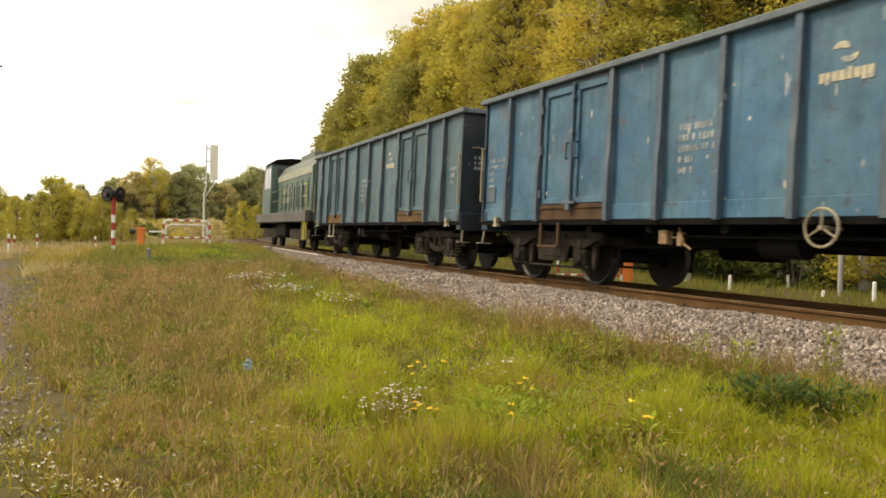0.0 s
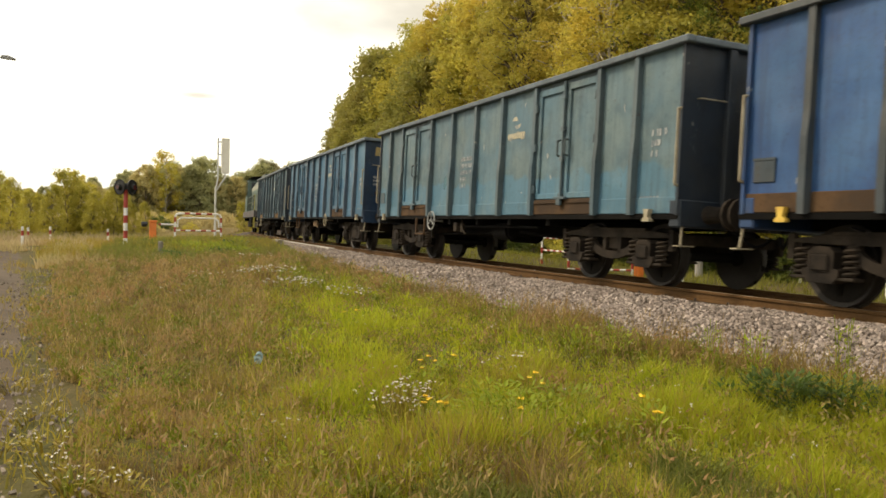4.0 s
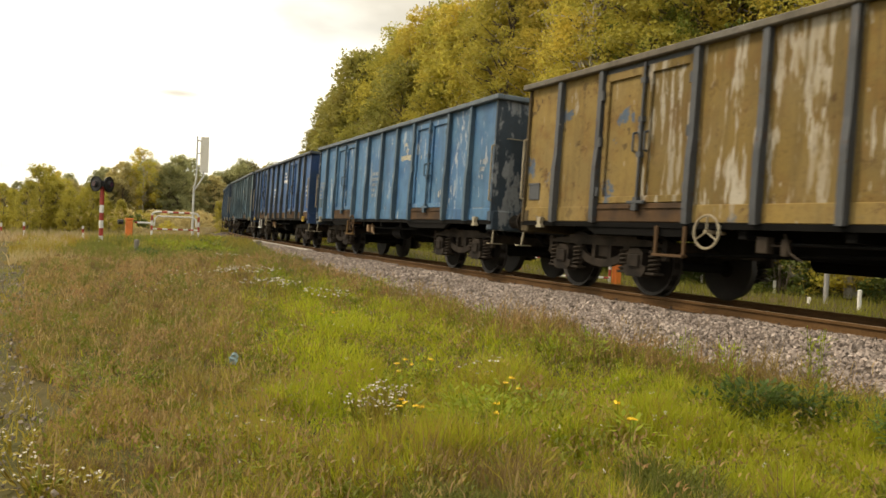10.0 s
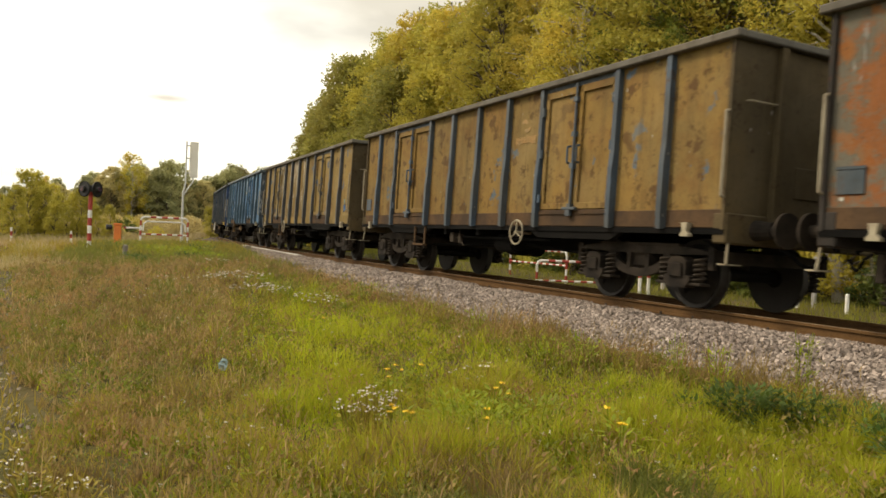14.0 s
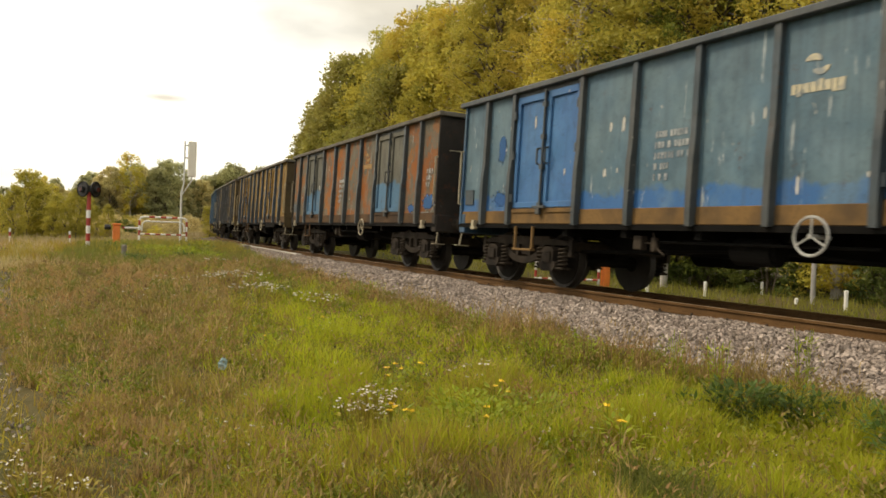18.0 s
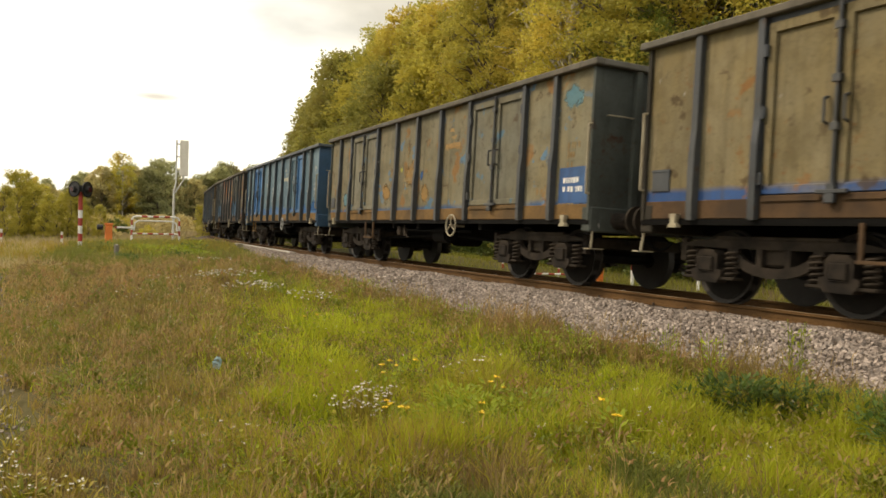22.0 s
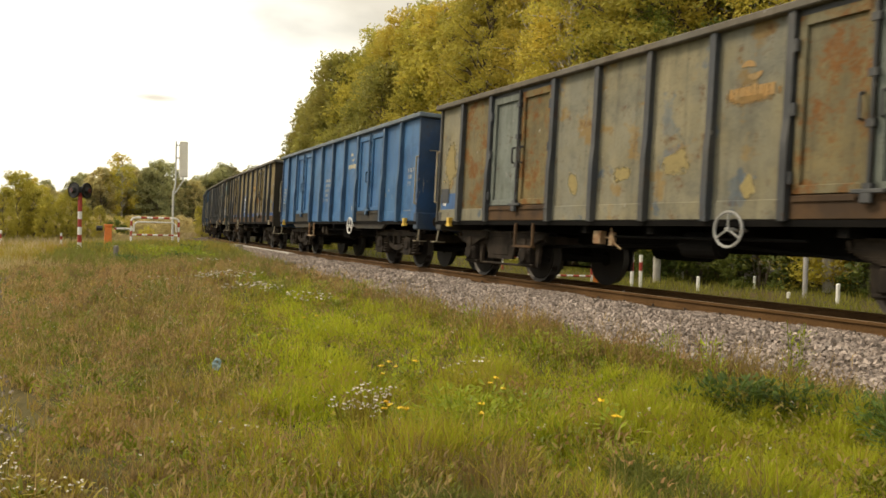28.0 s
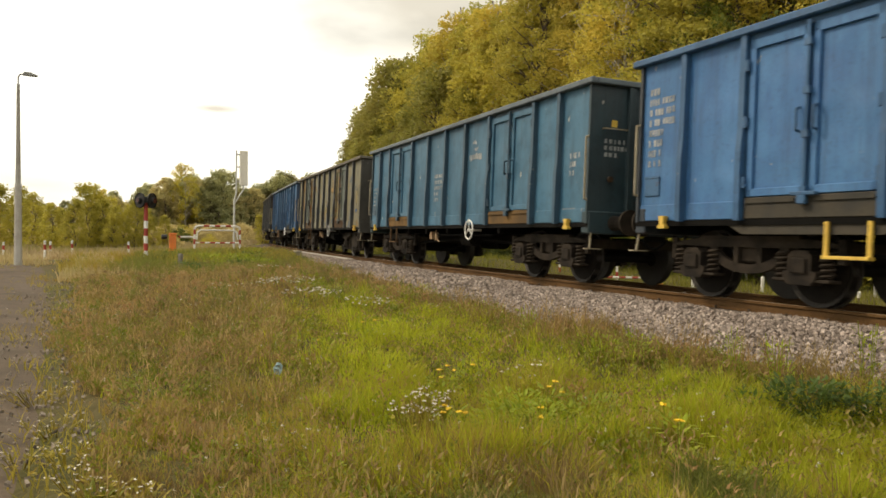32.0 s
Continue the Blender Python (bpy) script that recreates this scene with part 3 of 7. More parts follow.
def wheelset(bogie, y):
    """A pair of wheels on their axle, which turns about itself."""
    bm = B()
    rod(bm, (-1.08, 0, 0), (1.08, 0, 0), 0.075, 12)
    for sx in (-1, 1):
        rod(bm, (sx * 0.70, 0, 0), (sx * 0.80, 0, 0), WR - 0.055, 28)
        rod(bm, (sx * 0.66, 0, 0), (sx * 0.83, 0, 0), 0.13, 16)
        for i in range(2):
            box(bm, min(sx * 0.805, sx * 0.815), max(sx * 0.805, sx * 0.815), -0.03 + i * 0.0, 0.03, 0.2, 0.33)
    n0 = len(bm.faces)
    for sx in (-1, 1):
        rod(bm, (sx * 0.685, 0, 0), (sx * 0.82, 0, 0), WR, 32)
        rod(bm, (sx * 0.675, 0, 0), (sx * 0.705, 0, 0), WR + 0.028, 32)
    bm.faces.ensure_lookup_table()
    for f in bm.faces[n0:]:
        f.material_index = 1
    # the dished web lies a little inside the tyre
    fl = [f for f in bm.faces[n0:] if abs(abs(f.calc_center_median().x) - 0.82) < 0.004]
    bmesh.ops.inset_individual(bm, faces=fl, thickness=0.07, depth=0.0)
    for f in fl:
        f.material_index = 0
        for v in f.verts:
            v.co.x -= 0.045 if v.co.x > 0 else -0.045
    ws = part("wheelset", bm, [M_WHEEL, M_TYRE], bogie)
    ws.location = (0, y, WR)


def leaf_bogie(wagon, y):
    """The older bogie: plated frame, leaf springs over round-fronted axle boxes."""
    bm = B()
    for sx in (-1, 1):
        lo, hi = min(sx * 0.99, sx * 1.04), max(sx * 0.99, sx * 1.04)
        prism(bm, [(-1.50, 0.84), (1.50, 0.84), (1.50, 0.70), (1.34, 0.62), (0.52, 0.62), (0.42, 0.36), (-0.42, 0.36), (-0.52, 0.62), (-1.34, 0.62), (-1.50, 0.70)], "x", lo, hi)
        box(bm, lo - 0.03, hi + 0.03, -1.50, 1.50, 0.835, 0.875, 0.008)
        for k in (-1, 1):
            for e in (-1, 1):
                yy = k * LEAF_AXLE + e * 0.27
                prism(bm, [(yy - 0.07, 0.66), (yy + 0.07, 0.66), (yy + 0.035, 0.26), (yy - 0.035, 0.26)], "x", lo - 0.005, hi + 0.005)
                rod(bm, (sx * 1.08, k * LEAF_AXLE + e * 0.56, 0.84), (sx * 1.08, k * LEAF_AXLE + e * 0.52, 0.72), 0.028, 6)
        rod(bm, (sx * 1.02, -LEAF_AXLE - 0.27, 0.27), (sx * 1.02, LEAF_AXLE + 0.27, 0.27), 0.022, 6)
        box(bm, lo - 0.01, hi + 0.03, -0.30, 0.30, 0.42, 0.78, 0.02)
    box(bm, -1.0, 1.0, -0.24, 0.24, 0.50, 0.80, 0.03)
    for k in (-1.44, 1.44):
        box(bm, -1.0, 1.0, k - 0.04, k + 0.04, 0.66, 0.80)
    rod(bm, (0, 0, 0.78), (0, 0, 0.97), 0.28, 16)
    bogie = part("bogie", bm, M_BOGIE, wagon)
    bogie.location = (0, y, 0)
    for k in (-1, 1):
        wheelset(bogie, k * LEAF_AXLE)
        for sx in (-1, 1):
            bm = B()
            for i in range(7):
                half = 0.54 - 0.064 * i
                z = 0.745 - 0.024 * i
                prism(bm, [(half, z + 0.012), (half, z), (0, z - 0.02), (-half, z), (-half, z + 0.012), (0, z + 0.002)], "x", min(sx * 1.05, sx * 1.15), max(sx * 1.05, sx * 1.15))
            box(bm, min(sx * 1.04, sx * 1.17), max(sx * 1.04, sx * 1.17), -0.06, 0.06, 0.56, 0.75, 0.008)
            part("leaf_spring", bm, M_BOGIE, bogie).location = (0, k * LEAF_AXLE, 0)
            bm = B()
            box(bm, min(sx * 0.98, sx * 1.15), max(sx * 0.98, sx * 1.15), -0.17, 0.17, 0.30, 0.58, 0.03)
            rod(bm, (sx * 1.15, 0, 0.45), (sx * 1.20, 0, 0.45), 0.135, 14, 0.11)
            box(bm, min(sx * 1.0, sx * 1.12), max(sx * 1.0, sx * 1.12), -0.24, 0.24, 0.27, 0.31, 0.008)
            part("axle_box", bm, M_BOGIE, bogie).location = (0, k * LEAF_AXLE, 0)
    return bogie


def wagon_bogie(wagon, y):
    bm = B()
    for sx in (-1, 1):
        a, b = sx * 0.98, sx * 1.06
        lo, hi = min(a, b), max(a, b)
        # side frame: level top chord, lower chord that dips between the axles
        top = [(1.44 * math.cos(math.pi * i / 12), 0.72 + 0.12 * math.sin(math.pi * i / 12)) for i in range(13)]
        prism(bm, top + [(-0.62, 0.70), (-0.40, 0.70), (0.40, 0.70), (0.62, 0.70)], "x", lo, hi)
        bow = [(0.68 * math.cos(math.pi * i / 10), 0.72 - 0.36 * math.sin(math.pi * i / 10)) for i in range(11)]
        bow += [(-0.54 * math.cos(math.pi * i / 10), 0.72 - 0.24 * math.sin(math.pi * i / 10)) for i in range(11)]
        prism(bm, bow, "x", lo, hi)
        for k in (-0.2, 0.2):
            box(bm, lo, hi, k - 0.04, k + 0.04, 0.45, 0.70)
        box(bm, lo - 0.02, hi + 0.02, -0.85, 0.85, 0.815, 0.85)
        for k in (-1, 1):
            box(bm, lo, hi, k * 1.42 - 0.05, k * 1.42 + 0.05, 0.52, 0.82, 0.01)
    box(bm, -1.0, 1.0, -0.24, 0.24, 0.50, 0.80, 0.03)
    box(bm, -1.0, 1.0, -1.40, -1.32, 0.62, 0.78)
    box(bm, -1.0, 1.0, 1.32, 1.40, 0.62, 0.78)
    rod(bm, (0, 0, 0.78), (0, 0, 0.97), 0.28, 16)
    bogie = part("bogie", bm, M_BOGIE, wagon)
    bogie.location = (0, y, 0)
    for k in (-1, 1):
        wheelset(bogie, k * AXLE)
        for sx in (-1, 1):
            bm = B()
            prism(bm, [(-0.17, 0.27), (0.17, 0.27), (0.24, 0.36), (0.24, 0.42), (0.17, 0.44), (0.17, 0.62), (0.10, 0.68), (-0.10, 0.68), (-0.17, 0.62), (-0.17, 0.44), (-0.24, 0.42), (-0.24, 0.36)], "x", min(sx * 0.98, sx * 1.16), max(sx * 0.98, sx * 1.16))
            box(bm, min(sx * 1.16, sx * 1.19), max(sx * 1.16, sx * 1.19), -0.12, 0.12, 0.40, 0.60, 0.02)
            box(bm, min(sx * 0.95, sx * 1.14), max(sx * 0.95, sx * 1.14), -0.42, 0.42, 0.305, 0.345, 0.01)
            part("axle_box", bm, M_BOGIE, bogie).location = (0, k * AXLE, 0)
            for e in (-1, 1):
                bm = B()
                coil(bm, 0.35, 0.67, 0.078, 0.021, 5)
                sp = part("coil_spring", bm, M_BOGIE, bogie)
                sp.location = (sx * 1.06, k * AXLE + e * 0.325, 0)
    return bogie


SLOT = {}


def wagon_template(ribs, bogie, beam):
    w = new("coal_wagon")
    front, rear = LB / 2, -LB / 2
    doors = [(ribs[1], ribs[2]), (ribs[6], ribs[7])]
    panels = [(front, ribs[0]), (ribs[0], ribs[1]), (ribs[2], ribs[3]), (ribs[3], ribs[4]), (ribs[4], ribs[5]), (ribs[5], ribs[6]), (ribs[7], ribs[8]), (ribs[8], rear)]
    # sides
    for sx in (-1, 1):
        X = sx * HW
        inner = sx * (HW - 0.055)

        def bx(bm, xa, xb, *r, **kw):
            return box(bm, min(xa, xb), max(xa, xb), *r, **kw)
        for a, b in panels:
            bm = B()
            bx(bm, inner, X - sx * 0.045, b + 0.03, a - 0.03, 1.10, TOP - 0.09)
            SLOT[part("side_panel", bm, M_UNDER, w).data.name] = (sx, panels.index((a, b)))
            bm = B()
            bx(bm, inner, X - sx * 0.030, b + 0.05, a - 0.05, SILL + 0.02, 1.28, bevel=0.008)
            part("lower_plate", bm, M_UNDER, w)
        for y in ribs:
            bm = B()
            # the post is deeper in its lower half
            prof = [(inner, SILL), (X + sx * 0.060, SILL), (X + sx * 0.070, 1.25), (X + sx * 0.070, 1.90), (X + sx * 0.046, 2.16), (X + sx * 0.042, TOP - 0.10), (inner, TOP - 0.10)]
            prism(bm, prof, "y", y - 0.047, y + 0.047)
            part("rib", bm, M_UNDER, w)
        for a, b in doors:
            mid = (a + b) / 2
            for y0, y1 in ((b + 0.07, mid - 0.02), (mid + 0.02, a - 0.07)):
                bm = B()
                bx(bm, inner, X - sx * 0.05, y0, y1, 1.32, TOP - 0.17)
                for q0, q1, z0, z1 in ((y0, y0 + 0.10, 1.32, TOP - 0.17), (y1 - 0.10, y1, 1.32, TOP - 0.17), (y0, y1, TOP - 0.29, TOP - 0.17), (y0, y1, 1.32, 1.42)):
                    bx(bm, X - sx * 0.052, X - sx * 0.008, q0, q1, z0, z1, bevel=0.008)
                leaf = part("door_leaf", bm, M_UNDER, w)
                SLOT[leaf.data.name] = (sx, "rear" if y1 < mid else "front", doors.index((a, b)))
                side = y1 if y1 < mid else y0
                for z in (1.50, 2.25, 2.95):
                    bm = B()
                    rod(bm, (X + sx * 0.02, (y0 if y1 < mid else y1), z - 0.07), (X + sx * 0.02, (y0 if y1 < mid else y1), z + 0.07), 0.032, 8)
                    part("hinge", bm, M_UNDER, leaf)
            bm = B()
            rod(bm, (X + sx * 0.03, mid, 1.22), (X + sx * 0.03, mid, TOP - 0.14), 0.022, 8)
            for z in (1.36, 2.0, 2.5, 3.05):
                bx(bm, X - sx * 0.02, X + sx * 0.06, mid - 0.045, mid + 0.045, z - 0.04, z + 0.04)
            part("lock_bar", bm, M_UNDER, w)
            for e in (-1, 1):
                bm = B()
                bent(bm, [(X + sx * 0.0, mid + e * 0.12, 2.32), (X + sx * 0.06, mid + e * 0.12, 2.30), (X + sx * 0.06, mid + e * 0.12, 2.06), (X + sx * 0.0, mid + e * 0.12, 2.04)], 0.018, 6)
                part("door_handle", bm, M_UNDER, w)
            bm = B()
            bx(bm, X + sx * 0.02, X + sx * 0.08, mid - 0.06, mid + 0.06, 1.20, 1.31, bevel=0.01)
            bx(bm, X + sx * 0.02, X + sx * 0.08, mid - 0.20, mid + 0.16, 1.30, 1.345, bevel=0.008)
            part("door_latch", bm, M_UNDER, w)
            bm = B()
            bx(bm, inner, X - sx * 0.004, b + 0.06, a - 0.06, 1.05, 1.31, bevel=0.008)
            bx(bm, X - sx * 0.004, X + sx * 0.02, b + 0.10, mid - 0.14, 1.24, 1.275)
            bx(bm, X - sx * 0.004, X + sx * 0.02, mid + 0.14, a - 0.10, 1.24, 1.275)
            part("door_sill", bm, M_BOARD, w)
            bm = B()
            bx(bm, inner, X - sx * 0.03, b + 0.06, a - 0.06, TOP - 0.165, TOP - 0.095)
            part("door_header", bm, M_UNDER, w)
        bm = B()
        bx(bm, inner, X + sx * 0.075, -LB / 2 - 0.12, LB / 2 + 0.12, TOP - 0.10, TOP, bevel=0.015)
        part("top_rim", bm, M_UNDER, w)
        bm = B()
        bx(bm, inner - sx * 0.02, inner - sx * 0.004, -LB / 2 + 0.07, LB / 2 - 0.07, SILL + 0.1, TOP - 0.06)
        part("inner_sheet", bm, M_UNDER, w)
        # near-black sill, which paints the shadow line below the plates
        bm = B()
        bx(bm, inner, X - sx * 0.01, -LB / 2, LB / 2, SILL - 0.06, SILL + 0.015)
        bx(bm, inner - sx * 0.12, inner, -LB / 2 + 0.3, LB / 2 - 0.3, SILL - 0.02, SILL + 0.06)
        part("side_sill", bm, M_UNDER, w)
        for y in (-5.82, 5.76):
            bm = B()
            prism(bm, [(y - 0.055, 1.11), (y + 0.055, 1.11), (y + 0.035, 1.0), (y + 0.075, 0.965), (y + 0.075, 0.935), (y - 0.075, 0.935), (y - 0.075, 0.965), (y - 0.035, 1.0)], "x", min(X - sx * 0.02, X + sx * 0.06), max(X - sx * 0.02, X + sx * 0.06))
            part("tow_hook", bm, M_CREAM, w)
        for e in (-1, 1):
            bm = B()
            y = e * (LB / 2 - 0.02)
            bent(bm, [(X - sx * 0.02, y, 2.48), (X + sx * 0.05, y, 2.46), (X + sx * 0.05, y, 1.44), (X - sx * 0.02, y, 1.42)], 0.020, 6)
            part("grab_rail", bm, M_CREAM, w)
            bm = B()
            bent(bm, [(X - sx * 0.10, y + e * 0.02, 1.0), (X - sx * 0.06, y + e * 0.05, 0.62)], 0.018, 6)
            bx(bm, X - sx * 0.24, X + sx * 0.03, y - 0.06 + e * 0.06, y + 0.06 + e * 0.06, 0.60, 0.618)
            part("corner_step", bm, M_CREAM, w)
    # ends
    for e in (-1, 1):
        bm = B()
        y0, y1 = sorted((e * (LB / 2 - 0.055), e * (LB / 2)))
        box(bm, -HW, HW, y0, y1, SILL, TOP - 0.10)
        part("end_wall", bm, M_UNDER, w)
        for x in (-0.62, 0.62):
            bm = B()
            box(bm, x - 0.06, x + 0.06, min(e * LB / 2, e * (LB / 2 + 0.09)), max(e * LB / 2, e * (LB / 2 + 0.09)), SILL - 0.05, TOP - 0.10, 0.012)
            part("end_post", bm, M_UNDER, w)
        bm = B()
        y0, y1 = sorted((e * (LB / 2 - 0.05), e * (LB / 2 + 0.117)))
        box(bm, -HW + 0.05, HW - 0.05, y0, y1, TOP - 0.098, TOP - 0.003, 0.015)
        part("end_rim", bm, M_UNDER, w)
        bm = B()
        y0, y1 = sorted((e * (LB / 2 - 0.2), e * (LB / 2 + 0.03)))
        box(bm, -HW + 0.02, HW - 0.02, y0, y1, 0.86, 1.24, 0.02)
        part("buffer_beam", bm, M_UNDER, w)
        bm = B()
        bent(bm, [(-HW + 0.25, e * (LB / 2), 2.62), (-HW + 0.25, e * (LB / 2 + 0.06), 2.62), (-HW + 0.70, e * (LB / 2 + 0.06), 2.62), (-HW + 0.70, e * (LB / 2), 2.62)], 0.011, 6)
        part("end_grab_rail", bm, M_CREAM, w)
        bm = B()
        box(bm, -0.25, 0.25, min(e * (LB / 2 + 0.001), e * (LB / 2 + 0.02)), max(e * (LB / 2 + 0.001), e * (LB / 2 + 0.02)), 1.5, 1.9, 0.008)
        part("end_plate", bm, M_UNDER, w)
        for x in (-0.87, 0.87):
            bm = B()
            rod(bm, (x, e * (LB / 2 + 0.02), 1.05), (x, e * (LB / 2 + 0.30), 1.05), 0.13, 14, 0.10)
            rod(bm, (x, e * (LB / 2 + 0.28), 1.05), (x, e * (LB / 2 + 0.47), 1.05), 0.075, 12)
            rod(bm, (x, e * (LB / 2 + 0.47), 1.05), (x, e * (LB / 2 + 0.51), 1.05), 0.215, 20)
            part("buffer", bm, M_BOGIE, w)
        bm = B()
        box(bm, -0.04, 0.04, min(e * LB / 2, e * (LB / 2 + 0.32)), max(e * LB / 2, e * (LB / 2 + 0.32)), 0.98, 1.08, 0.01)
        bent(bm, [(0.0, e * (LB / 2 + 0.28), 1.02), (0.0, e * (LB / 2 + 0.52), 0.86)], 0.03, 6)
        part("coupling", bm, M_UNDER, w)
        bm = B()
        pts = [(-0.42, e * (LB / 2 + 0.02), 0.84)] + [(-0.42 + 0.05 * i, e * (LB / 2 + 0.08 + 0.08 * i), 0.90 - 0.26 * math.sin(math.pi * i / 6)) for i in range(1, 6)]
        bent(bm, pts, 0.022, 6)
        part("brake_hose", bm, M_UNDER, w)
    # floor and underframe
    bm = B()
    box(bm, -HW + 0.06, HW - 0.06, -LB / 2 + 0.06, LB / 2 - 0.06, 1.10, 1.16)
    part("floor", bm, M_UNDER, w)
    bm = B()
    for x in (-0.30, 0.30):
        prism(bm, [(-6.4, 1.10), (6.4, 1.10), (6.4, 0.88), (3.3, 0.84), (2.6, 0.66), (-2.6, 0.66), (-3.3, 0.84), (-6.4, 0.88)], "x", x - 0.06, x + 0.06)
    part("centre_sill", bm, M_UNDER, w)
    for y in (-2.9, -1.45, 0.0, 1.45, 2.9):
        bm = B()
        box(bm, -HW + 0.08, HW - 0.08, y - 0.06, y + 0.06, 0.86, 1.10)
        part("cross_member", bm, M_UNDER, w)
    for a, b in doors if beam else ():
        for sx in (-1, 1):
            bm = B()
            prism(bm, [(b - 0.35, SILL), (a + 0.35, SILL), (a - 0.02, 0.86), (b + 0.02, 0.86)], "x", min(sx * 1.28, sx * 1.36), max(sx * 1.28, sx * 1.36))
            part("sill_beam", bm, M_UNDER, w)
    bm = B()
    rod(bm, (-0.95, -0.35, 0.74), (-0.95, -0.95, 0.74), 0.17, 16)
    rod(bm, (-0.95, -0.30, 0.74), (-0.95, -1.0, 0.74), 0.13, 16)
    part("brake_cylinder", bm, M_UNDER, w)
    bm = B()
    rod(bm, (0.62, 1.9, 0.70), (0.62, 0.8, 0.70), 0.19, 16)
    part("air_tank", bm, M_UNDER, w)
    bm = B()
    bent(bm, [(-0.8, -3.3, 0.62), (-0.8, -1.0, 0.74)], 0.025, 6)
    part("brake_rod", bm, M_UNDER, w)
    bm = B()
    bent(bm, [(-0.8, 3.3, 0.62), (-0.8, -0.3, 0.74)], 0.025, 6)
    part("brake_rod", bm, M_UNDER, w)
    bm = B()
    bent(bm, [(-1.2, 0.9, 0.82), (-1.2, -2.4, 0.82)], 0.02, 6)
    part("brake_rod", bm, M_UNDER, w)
    bm = B()
    box(bm, -1.28, -1.16, 1.10, 1.27, 0.70, 0.90, 0.01)
    box(bm, -1.26, -1.18, 0.84, 0.93, 0.68, 0.88, 0.01)
    bent(bm, [(-1.25, 0.89, 0.94), (-1.25, 0.80, 0.72), (-1.25, 0.65, 0.64)], 0.016, 6)
    bent(bm, [(-1.22, 1.18, 0.80), (-1.22, 0.88, 0.80)], 0.012, 6)
    part("brake_lever", bm, M_BOARD, w)
    half = LEAF_PIVOT if bogie is leaf_bogie else PIVOT
    for y in (-half, half):
        bogie(w, y)
    return w


def bars(bm, sx_x, y0, z0, rows, tall=0.085, gap=0.05):
    """Rows of short raised strokes standing for lettering that cannot be read; along the wagon y falls as the writing runs on."""
    rnd = random.Random(int(1000 * (y0 + 20) + 10 * z0))
    z = z0
    for length in rows:
        y = y0
        while y0 - y < length:
            k = rnd.choice((0.03, 0.04, 0.052))
            box(bm, sx_x - 0.004, sx_x, y - k, y, z - tall * rnd.uniform(0.85, 1.0), z)
            y -= k + rnd.choice((0.024, 0.03, 0.075))
        z -= tall + gap


def marking(w, name, mat, y, z, rows, tall, label):
    bm = B()
    bars(bm, -HW + 0.045 - 0.004, y, z, rows, tall)
    tagged(part(name, bm, mat, w, label), kind="stuff")


def emblem(w, mat, y, z, k=1.0):
    """The operator's round mark with a stroke of lettering under it, as plain shapes."""
    x = -HW + 0.041
    for e, dy, dz in ((1, 0.07, 0.04), (-1, -0.05, -0.03)):
        bm = B()
        pts = [(y + dy * k + 0.13 * k * math.cos(math.pi * (0.08 + 0.92 * i / 8) * e), z + dz * k + 0.11 * k * math.sin(math.pi * (0.08 + 0.92 * i / 8) * e)) for i in range(9)]
        pts += [(y + dy * k + 0.05 * k * math.cos(math.pi * (0.2 + 0.7 * i / 4) * e), z + dz * k + 0.03 * k * math.sin(math.pi * (0.2 + 0.7 * i / 4) * e)) for i in range(4, -1, -1)]
        prism(bm, pts, "x", x - 0.004, x)
        part("emblem", bm, mat, w, "half of a round operator mark")
    bm = B()
    rnd = random.Random(3)
    q = y + 0.38 * k
    while q > y - 0.36 * k:
        n = rnd.choice((0.06, 0.075, 0.09)) * k
        tall, low = rnd.choice(((0.0, 0.13), (0.0, 0.13), (0.03, 0.13), (0.0, 0.165)))
        box(bm, x - 0.004, x, q - n, q, z - (0.22 + low) * k, z - (0.22 - tall) * k, 0.0)
        q -= n + 0.022 * k
    tagged(part("emblem_lettering", bm, mat, w, "line of bold lettering under the mark"), kind="stuff")


def handwheel(w, y, z, mat):
    x = -HW - 0.06
    bm = B()
    ring(bm, (x, y, z), (1, 0, 0), 0.21, 0.017)
    for i in range(3):
        a = math.radians(90 + 120 * i)
        rod(bm, (x, y, z), (x, y + 0.2 * math.cos(a), z + 0.2 * math.sin(a)), 0.012, 6)
    rod(bm, (x - 0.03, y, z), (x + 0.30, y, z), 0.025, 8)
    part("handwheel", bm, mat, w)


def side_step(w, y, mat):
    x = -HW - 0.01
    bm = B()
    for e in (-1, 1):
        box(bm, x - 0.02, x + 0.02, y + e * 0.27 - 0.025, y + e * 0.27 + 0.025, 0.60, 1.0, 0.006)
    box(bm, x - 0.05, x + 0.05, y - 0.295, y + 0.295, 0.585, 0.625, 0.006)
    part("step", bm, mat, w)


def box_plate(w, y, z, mat):
    """The small document holder near the wagon's front corner."""
    x = -HW + 0.045
    bm = B()
    box(bm, x - 0.02, x, y - 0.16, y + 0.16, z - 0.14, z + 0.14, 0.005)
    box(bm, x - 0.028, x - 0.018, y - 0.17, y + 0.17, z + 0.12, z + 0.15)
    part("label_holder", bm, mat, w)


BLUE_RIB = paint("worn blue posts", (0.10, 0.155, 0.225), (0.10, 0.115, 0.125), cut=0.57, seed=30)
SLATE_RIB = paint("slate posts", (0.075, 0.105, 0.13), (0.11, 0.115, 0.11), cut=0.575, seed=31)
DUST_RIM = paint("dusty rim", (0.25, 0.215, 0.165), (0.20, 0.185, 0.155), rough=0.75, seed=55)
DUSK_RIB = paint("dark grey blue posts", (0.075, 0.085, 0.10), (0.10, 0.10, 0.095), cut=0.56, seed=48)
